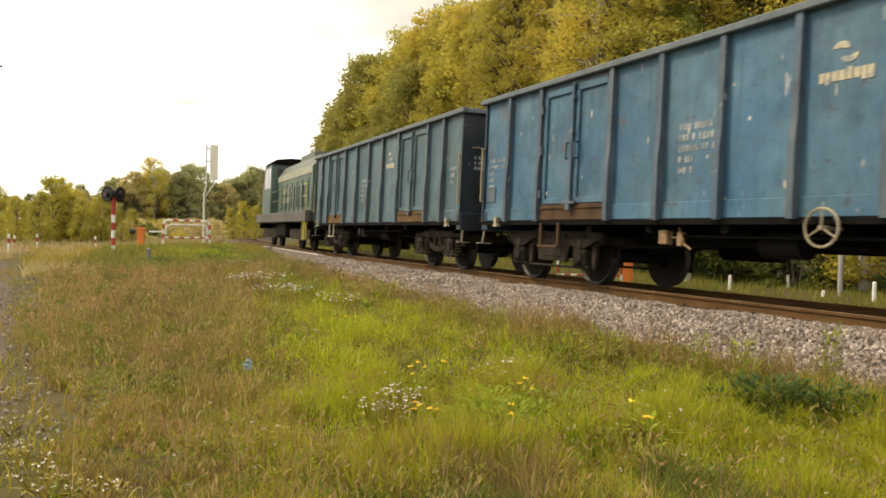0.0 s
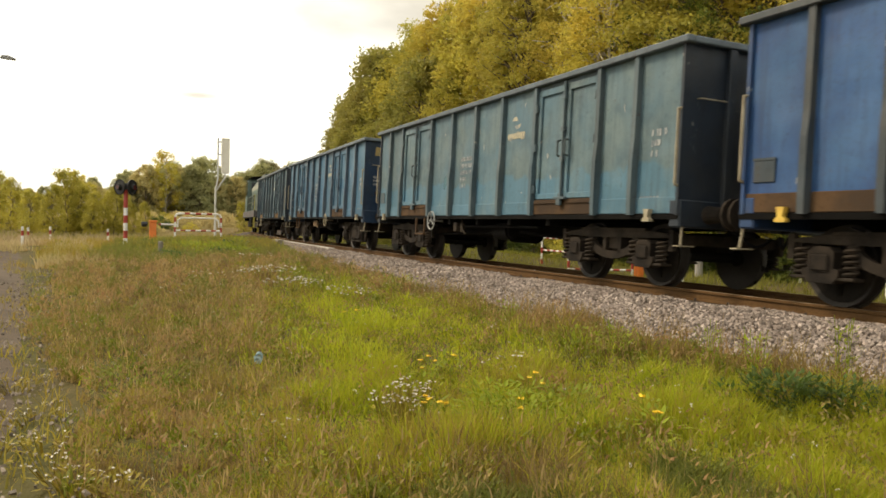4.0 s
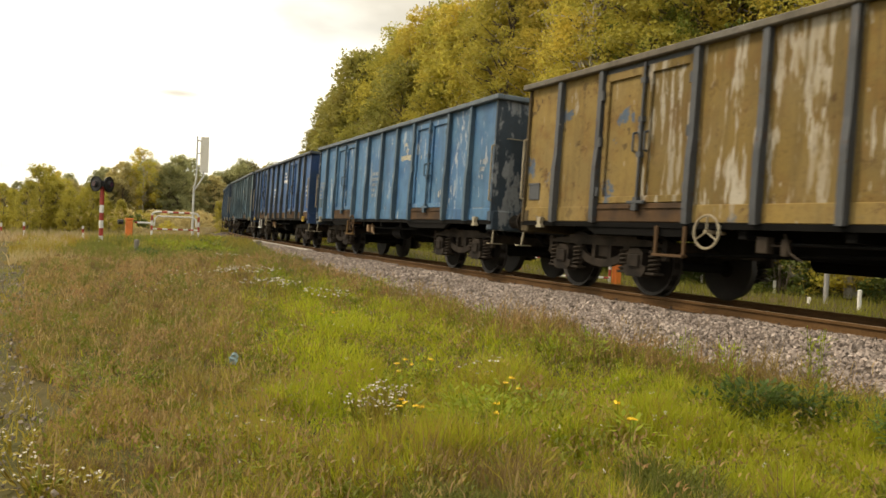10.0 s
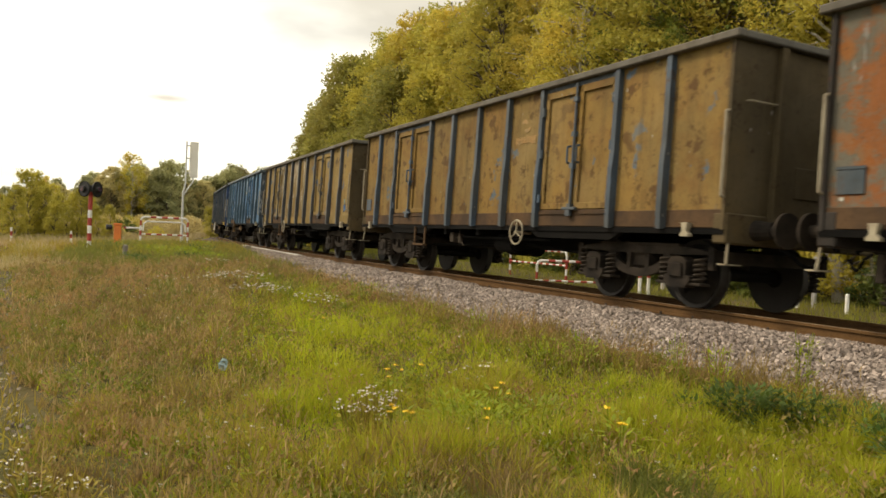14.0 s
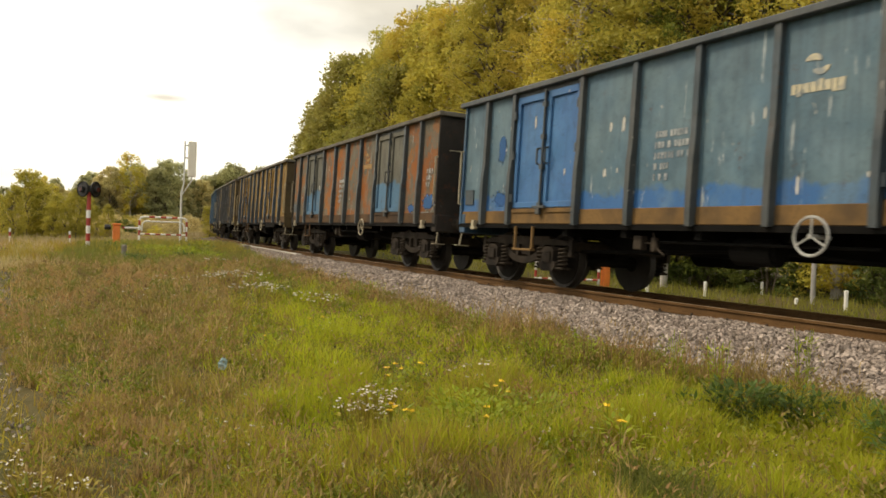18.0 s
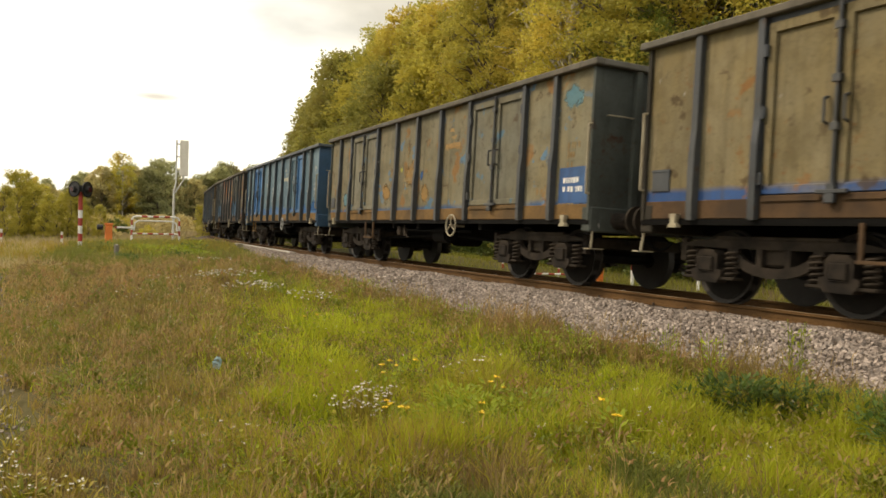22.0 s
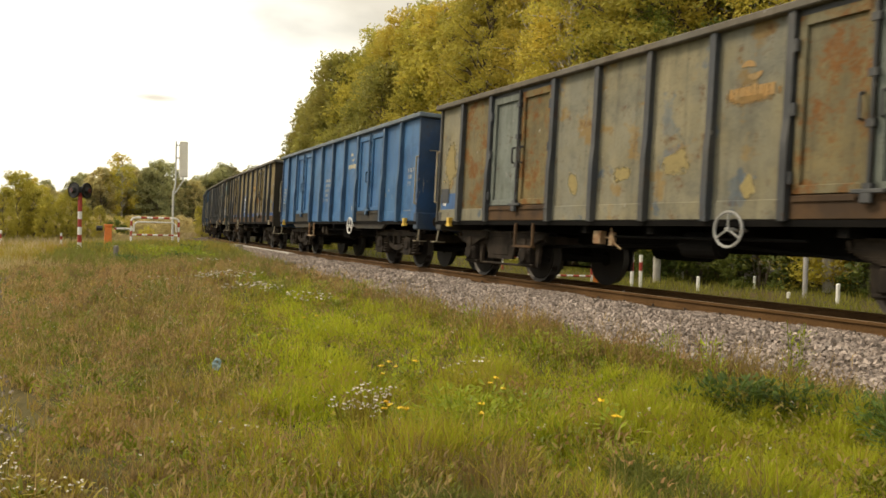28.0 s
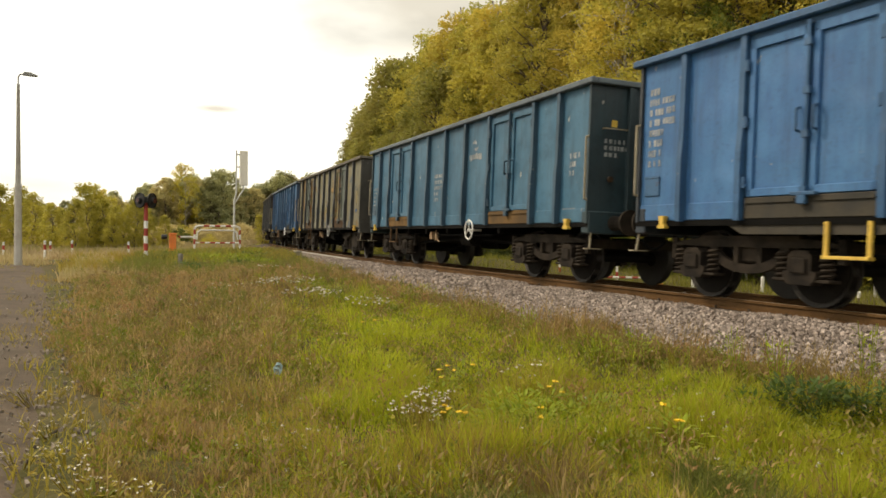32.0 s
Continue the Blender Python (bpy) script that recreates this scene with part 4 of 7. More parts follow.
# end paints are darkened: the end walls' shade is put into their colour
END_DARK = paint("grimy shaded end paint", (0.035, 0.055, 0.085), (0.055, 0.06, 0.065), cut=0.60, chalk=(0.25, 0.25, 0.25), chalk_cut=0.66, seed=33)
END_BROWN = paint("grimy shaded brown end", (0.185, 0.135, 0.065), (0.135, 0.105, 0.06), spots=(0.06, 0.035, 0.02), cut=0.555, rough=0.75, seed=34)

# paint of the sides, of the posts and rims, of the ends; label; mark colour; handwheel y, wheel paint; step paint; what else
P = [
    dict(side=paint("paint 1", (0.095, 0.19, 0.25), (0.135, 0.215, 0.245), cut=0.575, seed=1), rib=paint("grey blue posts", (0.12, 0.17, 0.22), (0.15, 0.18, 0.20), seed=58), end=END_DARK, sill=M_OCHRE, label="grey-blue steel coal wagon with weathered paint", mark=M_STENCIL, hw=None, st=M_CREAM),
    # the blue of this end is lowered to carry the wall's shade
    dict(side=paint("paint 2", (0.07, 0.205, 0.36), (0.115, 0.245, 0.35), cut=0.58, splash=(((0.17, 0.16, 0.18), 0.705, 1.3),), chalk=(0.50, 0.54, 0.56), chalk_cut=0.655, seed=2), rib=paint("blue slate posts", (0.11, 0.17, 0.25), (0.14, 0.18, 0.22), seed=46), end=paint("shaded end 2", (0.02, 0.06, 0.14), (0.03, 0.055, 0.09), chalk=(0.4, 0.4, 0.38), chalk_cut=0.68, seed=56), sill=M_BOARD, label="bright blue steel coal wagon with white scuffs", mark=M_STENCIL, hw=(-1.52, M_CREAM), st=M_BOARD),
    dict(side=paint("paint 3", (0.135, 0.25, 0.32), (0.20, 0.28, 0.29), cut=0.61, band=(0.12, 0.28, 0.40), band_z=1.75, seed=3), rib=paint("teal posts", (0.12, 0.19, 0.23), (0.14, 0.18, 0.19), seed=35), end=END_DARK, label="faded teal steel coal wagon", mark=M_STENCIL, hw=(2.2, M_GREY), st=M_BOARD),
    dict(side=paint("paint 4", (0.035, 0.12, 0.36), (0.065, 0.175, 0.39), cut=0.60, stain=(0.05, 0.11, 0.28), seed=4), rib=SLATE_RIB, end=paint("dark blue end", (0.025, 0.08, 0.25), (0.035, 0.08, 0.17), seed=36), low=M_BOARD, hook=M_YELLOW, label="deep blue steel coal wagon with white markings", mark=M_WHITE, hw=(2.1, M_CREAM), st=M_WHITE),
    dict(side=paint("paint 5", (0.07, 0.21, 0.45), (0.11, 0.27, 0.46), cut=0.60, spots=(0.16, 0.06, 0.04), chalk=(0.62, 0.67, 0.70), chalk_cut=0.60, seed=5), rib=paint("blue posts", (0.09, 0.17, 0.25), (0.12, 0.19, 0.24), seed=37), end=paint("end 5", (0.07, 0.12, 0.18), (0.08, 0.11, 0.14), chalk=(0.42, 0.45, 0.47), chalk_cut=0.57, seed=57), label="blue steel coal wagon splashed with white paint", mark=M_STENCIL, hw=(2.15, M_BOARD), st=M_OCHRE),
    dict(side=paint("paint 6", rough=0.75, base=(0.416, 0.288, 0.090), fade=(0.346, 0.250, 0.096), spots=(0.13, 0.06, 0.025), cut=0.56, stain=(0.27, 0.145, 0.045), splash=(((0.08, 0.17, 0.30), 0.68, 1.6), ((0.12, 0.08, 0.04), 0.66, 2.6)), chalk=(0.55, 0.48, 0.36), chalk_cut=0.63, seed=6), rib=paint("grey brown posts", (0.115, 0.12, 0.125), (0.10, 0.11, 0.125), cut=0.56, seed=38), end=END_BROWN, label="dusty tan steel coal wagon streaked with grime", mark=None, hw=(1.9, M_CREAM), st=M_BOARD),
    dict(side=paint("paint 7", rough=0.75, base=(0.384, 0.240, 0.068), fade=(0.312, 0.215, 0.078), spots=(0.12, 0.066, 0.022), cut=0.55, stain=(0.25, 0.125, 0.04), splash=(((0.14, 0.075, 0.03), 0.63, 2.2), ((0.10, 0.20, 0.30), 0.70, 1.8)), seed=7), rib=BLUE_RIB, end=END_BROWN, low=M_BOARD, label="rust-stained tan coal wagon with worn blue posts", mark=None, hw=(-1.7, M_CREAM), st=M_BOARD),
    dict(side=paint("paint 8", rough=0.75, base=(0.253, 0.230, 0.172), fade=(0.207, 0.218, 0.196), spots=(0.33, 0.105, 0.022), cut=0.51, spot_scale=1.3, chalk=(0.48, 0.48, 0.46), chalk_cut=0.645, seed=8), rib=SLATE_RIB, end=END_BROWN, low=M_BOARD, door=paint("doors 8", rough=0.75, base=(0.22, 0.21, 0.17), fade=(0.19, 0.19, 0.16), cut=0.60, band=(0.12, 0.27, 0.45), band_z=2.05, seed=47), label="grey coal wagon with large orange rust patches", mark=M_STENCIL, hw=(-1.7, M_CREAM), st=M_BOARD),
    dict(side=paint("paint 9", (0.11, 0.215, 0.30), (0.155, 0.25, 0.30), cut=0.60, band=(0.035, 0.18, 0.52), band_z=1.52, chalk=(0.66, 0.72, 0.72), chalk_cut=0.635, chalk_stretch=(8, 8, 1.0), seed=9), rib=SLATE_RIB, end=paint("end 9", (0.06, 0.16, 0.32), (0.07, 0.14, 0.21), chalk=(0.3, 0.33, 0.34), chalk_cut=0.66, seed=39), low=M_OCHRE, sill=M_OCHRE, label="pale blue-grey coal wagon with repainted bright blue doors", mark=M_STENCIL, hw=(-1.77, M_GREY), st=M_OCHRE, door=paint("fresh blue doors", (0.06, 0.20, 0.50), (0.07, 0.22, 0.47), cut=0.72, seed=40)),
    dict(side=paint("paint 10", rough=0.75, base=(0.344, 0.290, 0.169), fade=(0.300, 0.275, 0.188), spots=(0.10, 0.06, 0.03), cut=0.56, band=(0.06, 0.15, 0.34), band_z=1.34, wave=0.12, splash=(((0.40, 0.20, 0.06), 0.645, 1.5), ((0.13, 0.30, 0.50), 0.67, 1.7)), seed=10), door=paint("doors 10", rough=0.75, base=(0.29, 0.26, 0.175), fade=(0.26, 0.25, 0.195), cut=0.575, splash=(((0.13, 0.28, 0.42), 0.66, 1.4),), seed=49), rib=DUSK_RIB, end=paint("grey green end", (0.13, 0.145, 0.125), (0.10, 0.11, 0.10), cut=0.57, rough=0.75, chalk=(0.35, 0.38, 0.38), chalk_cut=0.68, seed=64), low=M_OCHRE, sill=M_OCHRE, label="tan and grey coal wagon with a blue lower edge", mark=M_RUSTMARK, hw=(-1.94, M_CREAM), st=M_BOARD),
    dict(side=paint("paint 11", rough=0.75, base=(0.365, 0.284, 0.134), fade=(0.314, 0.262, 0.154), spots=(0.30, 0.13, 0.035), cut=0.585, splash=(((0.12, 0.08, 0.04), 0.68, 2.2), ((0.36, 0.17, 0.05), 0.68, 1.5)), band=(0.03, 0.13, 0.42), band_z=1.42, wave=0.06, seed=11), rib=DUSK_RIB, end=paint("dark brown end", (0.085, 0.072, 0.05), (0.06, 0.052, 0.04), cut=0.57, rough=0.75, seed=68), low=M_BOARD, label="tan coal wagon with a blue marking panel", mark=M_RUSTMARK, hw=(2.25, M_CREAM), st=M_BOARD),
    dict(side=paint("paint 12", (0.05, 0.20, 0.50), (0.08, 0.24, 0.48), cut=0.62, chalk=(0.5, 0.58, 0.65), chalk_cut=0.71, seed=12), rib=paint("blue posts 12", (0.065, 0.16, 0.31), (0.09, 0.18, 0.30), seed=41), end=paint("shaded end 12", (0.035, 0.11, 0.28), (0.06, 0.09, 0.14), cut=0.58, chalk=(0.4, 0.4, 0.4), chalk_cut=0.62, seed=42), sill=M_GREYSILL, hook=M_YELLOW, label="blue steel coal wagon with battered rear corner", mark=M_STENCIL, hw=(-1.97, M_WHITE), st=M_LEVER),
    dict(side=paint("paint 13", rough=0.75, base=(0.344, 0.338, 0.270), fade=(0.371, 0.331, 0.209), spots=(0.20, 0.10, 0.035), cut=0.56, splash=(((0.38, 0.25, 0.09), 0.65, 1.4), ((0.13, 0.18, 0.24), 0.66, 1.6)), seed=13), rib=DUSK_RIB, end=paint("dark grey end", (0.085, 0.083, 0.073), (0.105, 0.098, 0.082), cut=0.6, chalk=(0.3, 0.3, 0.28), chalk_cut=0.70, seed=53), sill=M_BOARD, hook=M_YELLOW, label="grey-tan coal wagon with rust-blistered panels", mark=None, hw=(-1.5, M_GREY), st=M_BOARD, door=paint("doors 13", rough=0.75, base=(0.27, 0.30, 0.255), fade=(0.25, 0.28, 0.26), cut=0.57, seed=54)),
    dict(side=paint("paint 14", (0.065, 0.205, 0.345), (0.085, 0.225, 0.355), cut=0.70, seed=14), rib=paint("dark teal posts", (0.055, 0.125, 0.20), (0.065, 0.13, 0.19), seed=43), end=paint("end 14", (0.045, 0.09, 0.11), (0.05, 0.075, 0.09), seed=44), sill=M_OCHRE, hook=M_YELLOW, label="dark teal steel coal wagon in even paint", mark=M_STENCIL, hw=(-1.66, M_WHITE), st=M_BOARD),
    dict(side=paint("paint 15", (0.07, 0.22, 0.52), (0.085, 0.25, 0.53), cut=0.72, stain=(0.06, 0.17, 0.42), seed=15), rib=paint("bright blue posts", (0.06, 0.18, 0.40), (0.07, 0.18, 0.36), seed=45), end=END_DARK, sill=M_GREYSILL, hook=M_YELLOW, label="freshly painted bright blue coal wagon", mark=M_WHITE, hw=(-1.6, M_GREY), st=M_YELLOW),
]
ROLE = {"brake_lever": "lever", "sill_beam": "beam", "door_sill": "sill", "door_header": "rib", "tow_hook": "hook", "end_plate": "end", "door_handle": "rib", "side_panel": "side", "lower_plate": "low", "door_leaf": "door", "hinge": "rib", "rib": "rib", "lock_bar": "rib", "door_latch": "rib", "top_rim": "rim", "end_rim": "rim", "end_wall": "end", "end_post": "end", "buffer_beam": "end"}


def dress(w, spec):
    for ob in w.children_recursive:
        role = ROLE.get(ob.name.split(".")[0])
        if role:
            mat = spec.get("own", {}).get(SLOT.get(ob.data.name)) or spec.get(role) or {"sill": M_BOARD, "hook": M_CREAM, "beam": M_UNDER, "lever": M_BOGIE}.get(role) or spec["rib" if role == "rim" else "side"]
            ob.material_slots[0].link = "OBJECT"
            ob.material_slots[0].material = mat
    tagged(w, spec["label"], "freight wagon", "coal wagons of the train")
    if spec["hw"]:
        handwheel(w, spec["hw"][0], 0.93, spec["hw"][1])
    side_step(w, spec.get("step", 2.6), spec["st"])
    box_plate(w, 6.1, 1.55, spec["rib"])
    if not spec["mark"]:
        if "logo" in spec:
            emblem(w, spec["logo"], -1.64, 2.80, 0.84)
        return
    marking(w, "number_lettering", spec["mark"], 0.86, 2.32, [0.62, 0.72, 0.66, 0.30, 0.25], 0.095, "rows of stencilled numbers in faded paint")
    for y in (4.95, 0.92, -0.15, -4.62):
        marking(w, "small_lettering", spec["mark"], y, 1.22, [0.32], 0.06, "small stencilled lettering")
    marking(w, "small_lettering", spec["mark"], 6.2, 1.22, [0.30, 0.22], 0.05, "small stencilled lettering")
    marking(w, "small_lettering", spec["mark"], -5.55, 1.30, [0.40], 0.09, "small stencilled lettering")
    marking(w, "small_lettering", spec["mark"], -5.75, 2.25, [0.28, 0.16, 0.16], 0.10, "small stencilled lettering")
    emblem(w, spec.get("logo", spec["mark"]), -1.64, 2.80, 0.84)


for i in (5, 6, 7, 9, 10, 12):
    P[i]["rim"] = DUST_RIM
M_FADE = surf("faded orange mark", (0.34, 0.21, 0.085), (0.25, 0.18, 0.09), 0.8, 0, 5.0, 30.0)
for i in (6, 7, 9, 10, 12):
    P[i]["logo"] = M_FADE
for i in (0, 1, 2, 4, 8, 11):
    P[i]["logo"] = M_STRAW
# rims paled, so the light on the top edge sits in the paint
LIT_RIM = paint("lit blue grey rim", (0.19, 0.235, 0.265), (0.16, 0.20, 0.23), cut=0.6, seed=67)
for i in (0, 1, 2, 4, 11, 13):
    P[i]["rim"] = LIT_RIM
for i in (1, 3, 4, 12, 13):
    P[i]["lever"] = M_LEVER
RUST = paint("flaking orange rust", rough=0.75, base=(0.24, 0.21, 0.15), fade=(0.20, 0.19, 0.15), spots=(0.42, 0.135, 0.025), cut=0.475, splash=(((0.44, 0.17, 0.035), 0.60, 1.6),), spot_scale=1.1, chalk=(0.50, 0.49, 0.46), chalk_cut=0.61, chalk_stretch=(6, 6, 1.0), seed=60)
BLISTER = paint("blistered tan and rust", rough=0.75, base=(0.26, 0.235, 0.15), fade=(0.29, 0.22, 0.09), spots=(0.27, 0.11, 0.028), cut=0.495, spot_scale=3.2, seed=61)
P[7]["own"] = {(-1, i): RUST for i in range(8)}
P[7]["end"] = paint("burnt brown end", (0.075, 0.06, 0.05), (0.05, 0.045, 0.04), spots=(0.16, 0.06, 0.03), cut=0.56, rough=0.75, seed=59)
for i in (11, 14):
    P[i]["beam"] = M_GREYSILL
RUNS = paint("tan with white runs", rough=0.75, base=(0.325, 0.225, 0.07), fade=(0.27, 0.195, 0.075), cut=0.575, stain=(0.27, 0.145, 0.045), chalk=(0.72, 0.66, 0.54), chalk_cut=0.545, chalk_stretch=(5, 5, 0.7), seed=63)
P[5]["own"] = {(-1, 2): RUNS, (-1, 3): RUNS, (-1, 4): RUNS, (-1, "rear", 0): RUNS}
SPLASHED = paint("blue with white splashes", (0.07, 0.21, 0.45), (0.11, 0.27, 0.46), cut=0.60, chalk=(0.72, 0.76, 0.78), chalk_cut=0.55, chalk_stretch=(7, 7, 2.2), seed=69)
P[4]["own"] = {(-1, 6): SPLASHED}
P[4]["end"] = paint("end 5", (0.06, 0.10, 0.15), (0.07, 0.095, 0.12), chalk=(0.50, 0.53, 0.55), chalk_cut=0.53, chalk_stretch=(2.2, 2.2, 0.9), seed=57)
P[8]["own"] = {(-1, "front", 1): P[8]["side"]}
P[12]["own"] = {(-1, 1): BLISTER, (-1, "rear", 0): BLISTER, (-1, "front", 1): BLISTER}


def blue_patch(w, y0, y1, z0, z1, mat, rows):
    """A repainted rectangle on a side panel, lettered."""
    x = -HW + 0.045
    bm = B()
    box(bm, x - 0.006, x, y1, y0, z0, z1)
    part("repainted_patch", bm, mat, w, "fresh blue rectangle of paint")
    bm = B()
    bars(bm, x - 0.007, y0 - 0.12, z1 - 0.16, rows, 0.09)
    tagged(part("patch_lettering", bm, M_WHITE, w, "white stencilled lettering"), kind="stuff")


wagons = []
made = {}
for i, spec in enumerate(P):
    kind = "leaf" if i in (1, 12) else "a" if i in (4, 5, 6, 11, 14) else "b"
    if kind in made:
        wagons.append(copy_thing(made[kind], Matrix.Identity(4)))
    else:
        made[kind] = wagon_template(RIBS_B if kind == "b" else RIBS_A, leaf_bogie if kind == "leaf" else wagon_bogie, kind == "a")
        wagons.append(made[kind])
for spec, y in zip(P, (3.9, 3.9, 3.0, 3.95, 2.42, 2.6, 2.55, 4.02, 3.97, 2.84, 2.9, 2.04, 3.0, 3.9, 2.73)):
    spec["step"] = y
for w, spec in zip(wagons, P):
    dress(w, spec)
PATCH = paint("patch blue", (0.05, 0.15, 0.42), (0.06, 0.17, 0.40), cut=0.74, seed=62)
blue_patch(wagons[10], 1.09, 0.13, 1.26, 2.30, PATCH, [0.62, 0.7, 0.7, 0.25, 0.22])
blue_patch(wagons[9], -5.55, -6.36, 1.30, 1.86, PATCH, [0.4, 0.5])
for i, m in ((1, M_STENCIL), (4, M_STENCIL), (11, M_STENCIL), (13, M_STENCIL), (14, M_STENCIL)):
    big = i == 14
    marking(wagons[i], "front_lettering", m, 6.22, 2.98 if big else 2.25, [0.22, 0.55, 0.5, 0.62, 0.30, 0.26, 0.26, 0.24] if big else [0.55, 0.5, 0.3, 0.2, 0.2], 0.10 if big else 0.075, "column of white stencilled lettering")
blue_patch(wagons[12], 6.30, 5.60, 1.26, 1.60, PATCH, [0.1])



def worn_patch(name, tone, alt, rough=0.7):
    """Paint left in a ragged patch that thins out towards its edge."""
    m, nt, bs = shader(name)
    tc = nt.nodes.new("ShaderNodeTexCoord")
    co = tc.outputs["Object"]
    col = blend(nt, step_of(nt, noise_of(nt, co, 2.5, 5.0), 0.4, 0.62), tone, alt)
    col = blend(nt, calc(nt, "MULTIPLY", step_of(nt, noise_of(nt, co, 24.0, 4.0), 0.5, 0.75), 0.5), col, tuple(0.45 * c for c in tone))
    nt.links.new(col, bs.inputs["Base Color"])
    mid = nt.nodes.new("ShaderNodeVectorMath")
    mid.operation = "SUBTRACT"
    mid.inputs[1].default_value = (0.5, 0.5, 0.5)
    nt.links.new(tc.outputs["Generated"], mid.inputs[0])
    flat = nt.nodes.new("ShaderNodeVectorMath")
    flat.operation = "MULTIPLY"
    flat.inputs[1].default_value = (0.0, 1.0, 1.0)
    nt.links.new(mid.outputs[0], flat.inputs[0])
    size = nt.nodes.new("ShaderNodeVectorMath")
    size.operation = "LENGTH"
    nt.links.new(flat.outputs[0], size.inputs[0])
    rag = calc(nt, "SUBTRACT", calc(nt, "ADD", noise_of(nt, co, 5.5, 6.0, 0.7), 0.33), calc(nt, "MULTIPLY", size.outputs["Value"], 1.0))
    nt.links.new(calc(nt, "MULTIPLY", step_of(nt, rag, 0.42, 0.54), 0.88), bs.inputs["Alpha"])
    bs.inputs["Roughness"].default_value = rough
    bs.inputs["Specular IOR Level"].default_value = 0.15
    return m


def daub(w, mat, y, z, wide, tall, label):
    """A ragged patch of another paint on a side panel."""
    x = -HW + 0.045
    bm = B()
    box(bm, x - 0.004, x - 0.001, y - 0.62 * wide, y + 0.62 * wide, z - 0.62 * tall, z + 0.62 * tall)
    part("paint_patch", bm, mat, w, label)


M_DAUB = worn_patch("worn blue patch", (0.028, 0.085, 0.24), (0.035, 0.10, 0.23))
M_CYAN = worn_patch("faded cyan patch", (0.095, 0.19, 0.23), (0.115, 0.20, 0.22))
M_AMBER = worn_patch("faded orange patch", (0.27, 0.165, 0.06), (0.22, 0.145, 0.06), 0.8)
M_BUFF = worn_patch("faded buff patch", (0.29, 0.235, 0.105), (0.25, 0.205, 0.10), 0.8)
M_LIME = surf("yellow green dot of paint", (0.30, 0.30, 0.03), (0.25, 0.25, 0.03), 0.7)
DAUBS = {"fresh blue": M_DAUB, "faded cyan": M_CYAN, "faded orange": M_AMBER, "faded buff": M_BUFF}
for i, tone, y, z, wide, tall in (
        (5, "fresh blue", -5.80, 1.52, 0.24, 0.22), (5, "faded cyan", -5.78, 1.72, 0.10, 0.20),
        (7, "fresh blue", -5.92, 1.50, 0.70, 0.34), (7, "fresh blue", -4.95, 1.38, 0.42, 0.18), (7, "faded cyan", 6.15, 1.55, 0.22, 0.12),
        (9, "faded orange", 0.45, 2.10, 0.62, 0.55), (9, "faded orange", 1.90, 1.70, 0.52, 0.42), (9, "faded cyan", 5.02, 1.62, 0.32, 0.40), (9, "faded orange", -0.35, 1.62, 0.40, 0.40), (9, "fresh blue", -0.15, 2.05, 0.14, 0.22), (9, "faded cyan", -5.85, 2.98, 0.5, 0.36),
        (10, "fresh blue", -5.00, 1.58, 0.34, 0.62), (10, "fresh blue", -6.15, 1.62, 0.22, 0.46), (10, "faded cyan", -5.72, 1.86, 0.26, 0.18), (10, "faded orange", -5.80, 2.16, 0.34, 0.30), (10, "faded orange", -1.66, 2.50, 0.62, 0.20), (10, "faded orange", 1.75, 2.00, 0.3, 0.3), (10, "faded orange", -0.5, 1.95, 0.34, 0.26),
        (12, "faded buff", 1.75, 1.62, 0.30, 0.36), (12, "faded buff", 0.62, 1.70, 0.40, 0.24), (12, "faded buff", -0.45, 1.80, 0.44, 0.34), (12, "faded buff", -1.66, 1.46, 0.24, 0.28), (12, "faded orange", -1.66, 2.52, 0.66, 0.24), (12, "faded buff", 5.95, 2.2, 0.5, 0.9), (12, "fresh blue", -5.72, 1.62, 0.26, 0.14), (12, "faded buff", -5.74, 2.10, 0.20, 0.5),
        (2, "faded cyan", 1.70, 1.80, 0.16, 0.34), (8, "fresh blue", 4.95, 2.4, 0.30, 0.62), (8, "fresh blue", 4.95, 1.5, 0.5, 0.3), (8, "fresh blue", -5.9, 1.50, 0.9, 0.34)):
    daub(wagons[i], DAUBS[tone], y, z, wide, tall, "ragged patch of %s paint" % tone)
bm = B()
rod(bm, (-HW + 0.040, 1.02, 2.22), (-HW + 0.045, 1.02, 2.22), 0.055, 14)
part("paint_dot", bm, M_LIME, wagons[9], "round yellow green dot of paint")

# scuffs where the paint is knocked off or splashed with whitewash: wagon, how many, mean length
M_SCUFF = worn_patch("whitewash scuff", (0.50, 0.49, 0.44), (0.40, 0.40, 0.37), 0.8)
for i, count, size in ((0, 7, 0.05), (1, 24, 0.055), (2, 12, 0.05), (4, 18, 0.06), (7, 16, 0.06), (8, 30, 0.07), (11, 10, 0.05), (13, 10, 0.05)):
    rnd = random.Random(70 + i)
    for _ in range(count):
        y, z = rnd.uniform(-6.2, 6.2), rnd.choice((rnd.uniform(1.2, 1.9), rnd.uniform(1.6, 2.9)))
        daub(wagons[i], M_SCUFF, y, z, size * rnd.uniform(0.4, 1.0), size * rnd.uniform(0.7, 3.4), "scuff of whitewash")


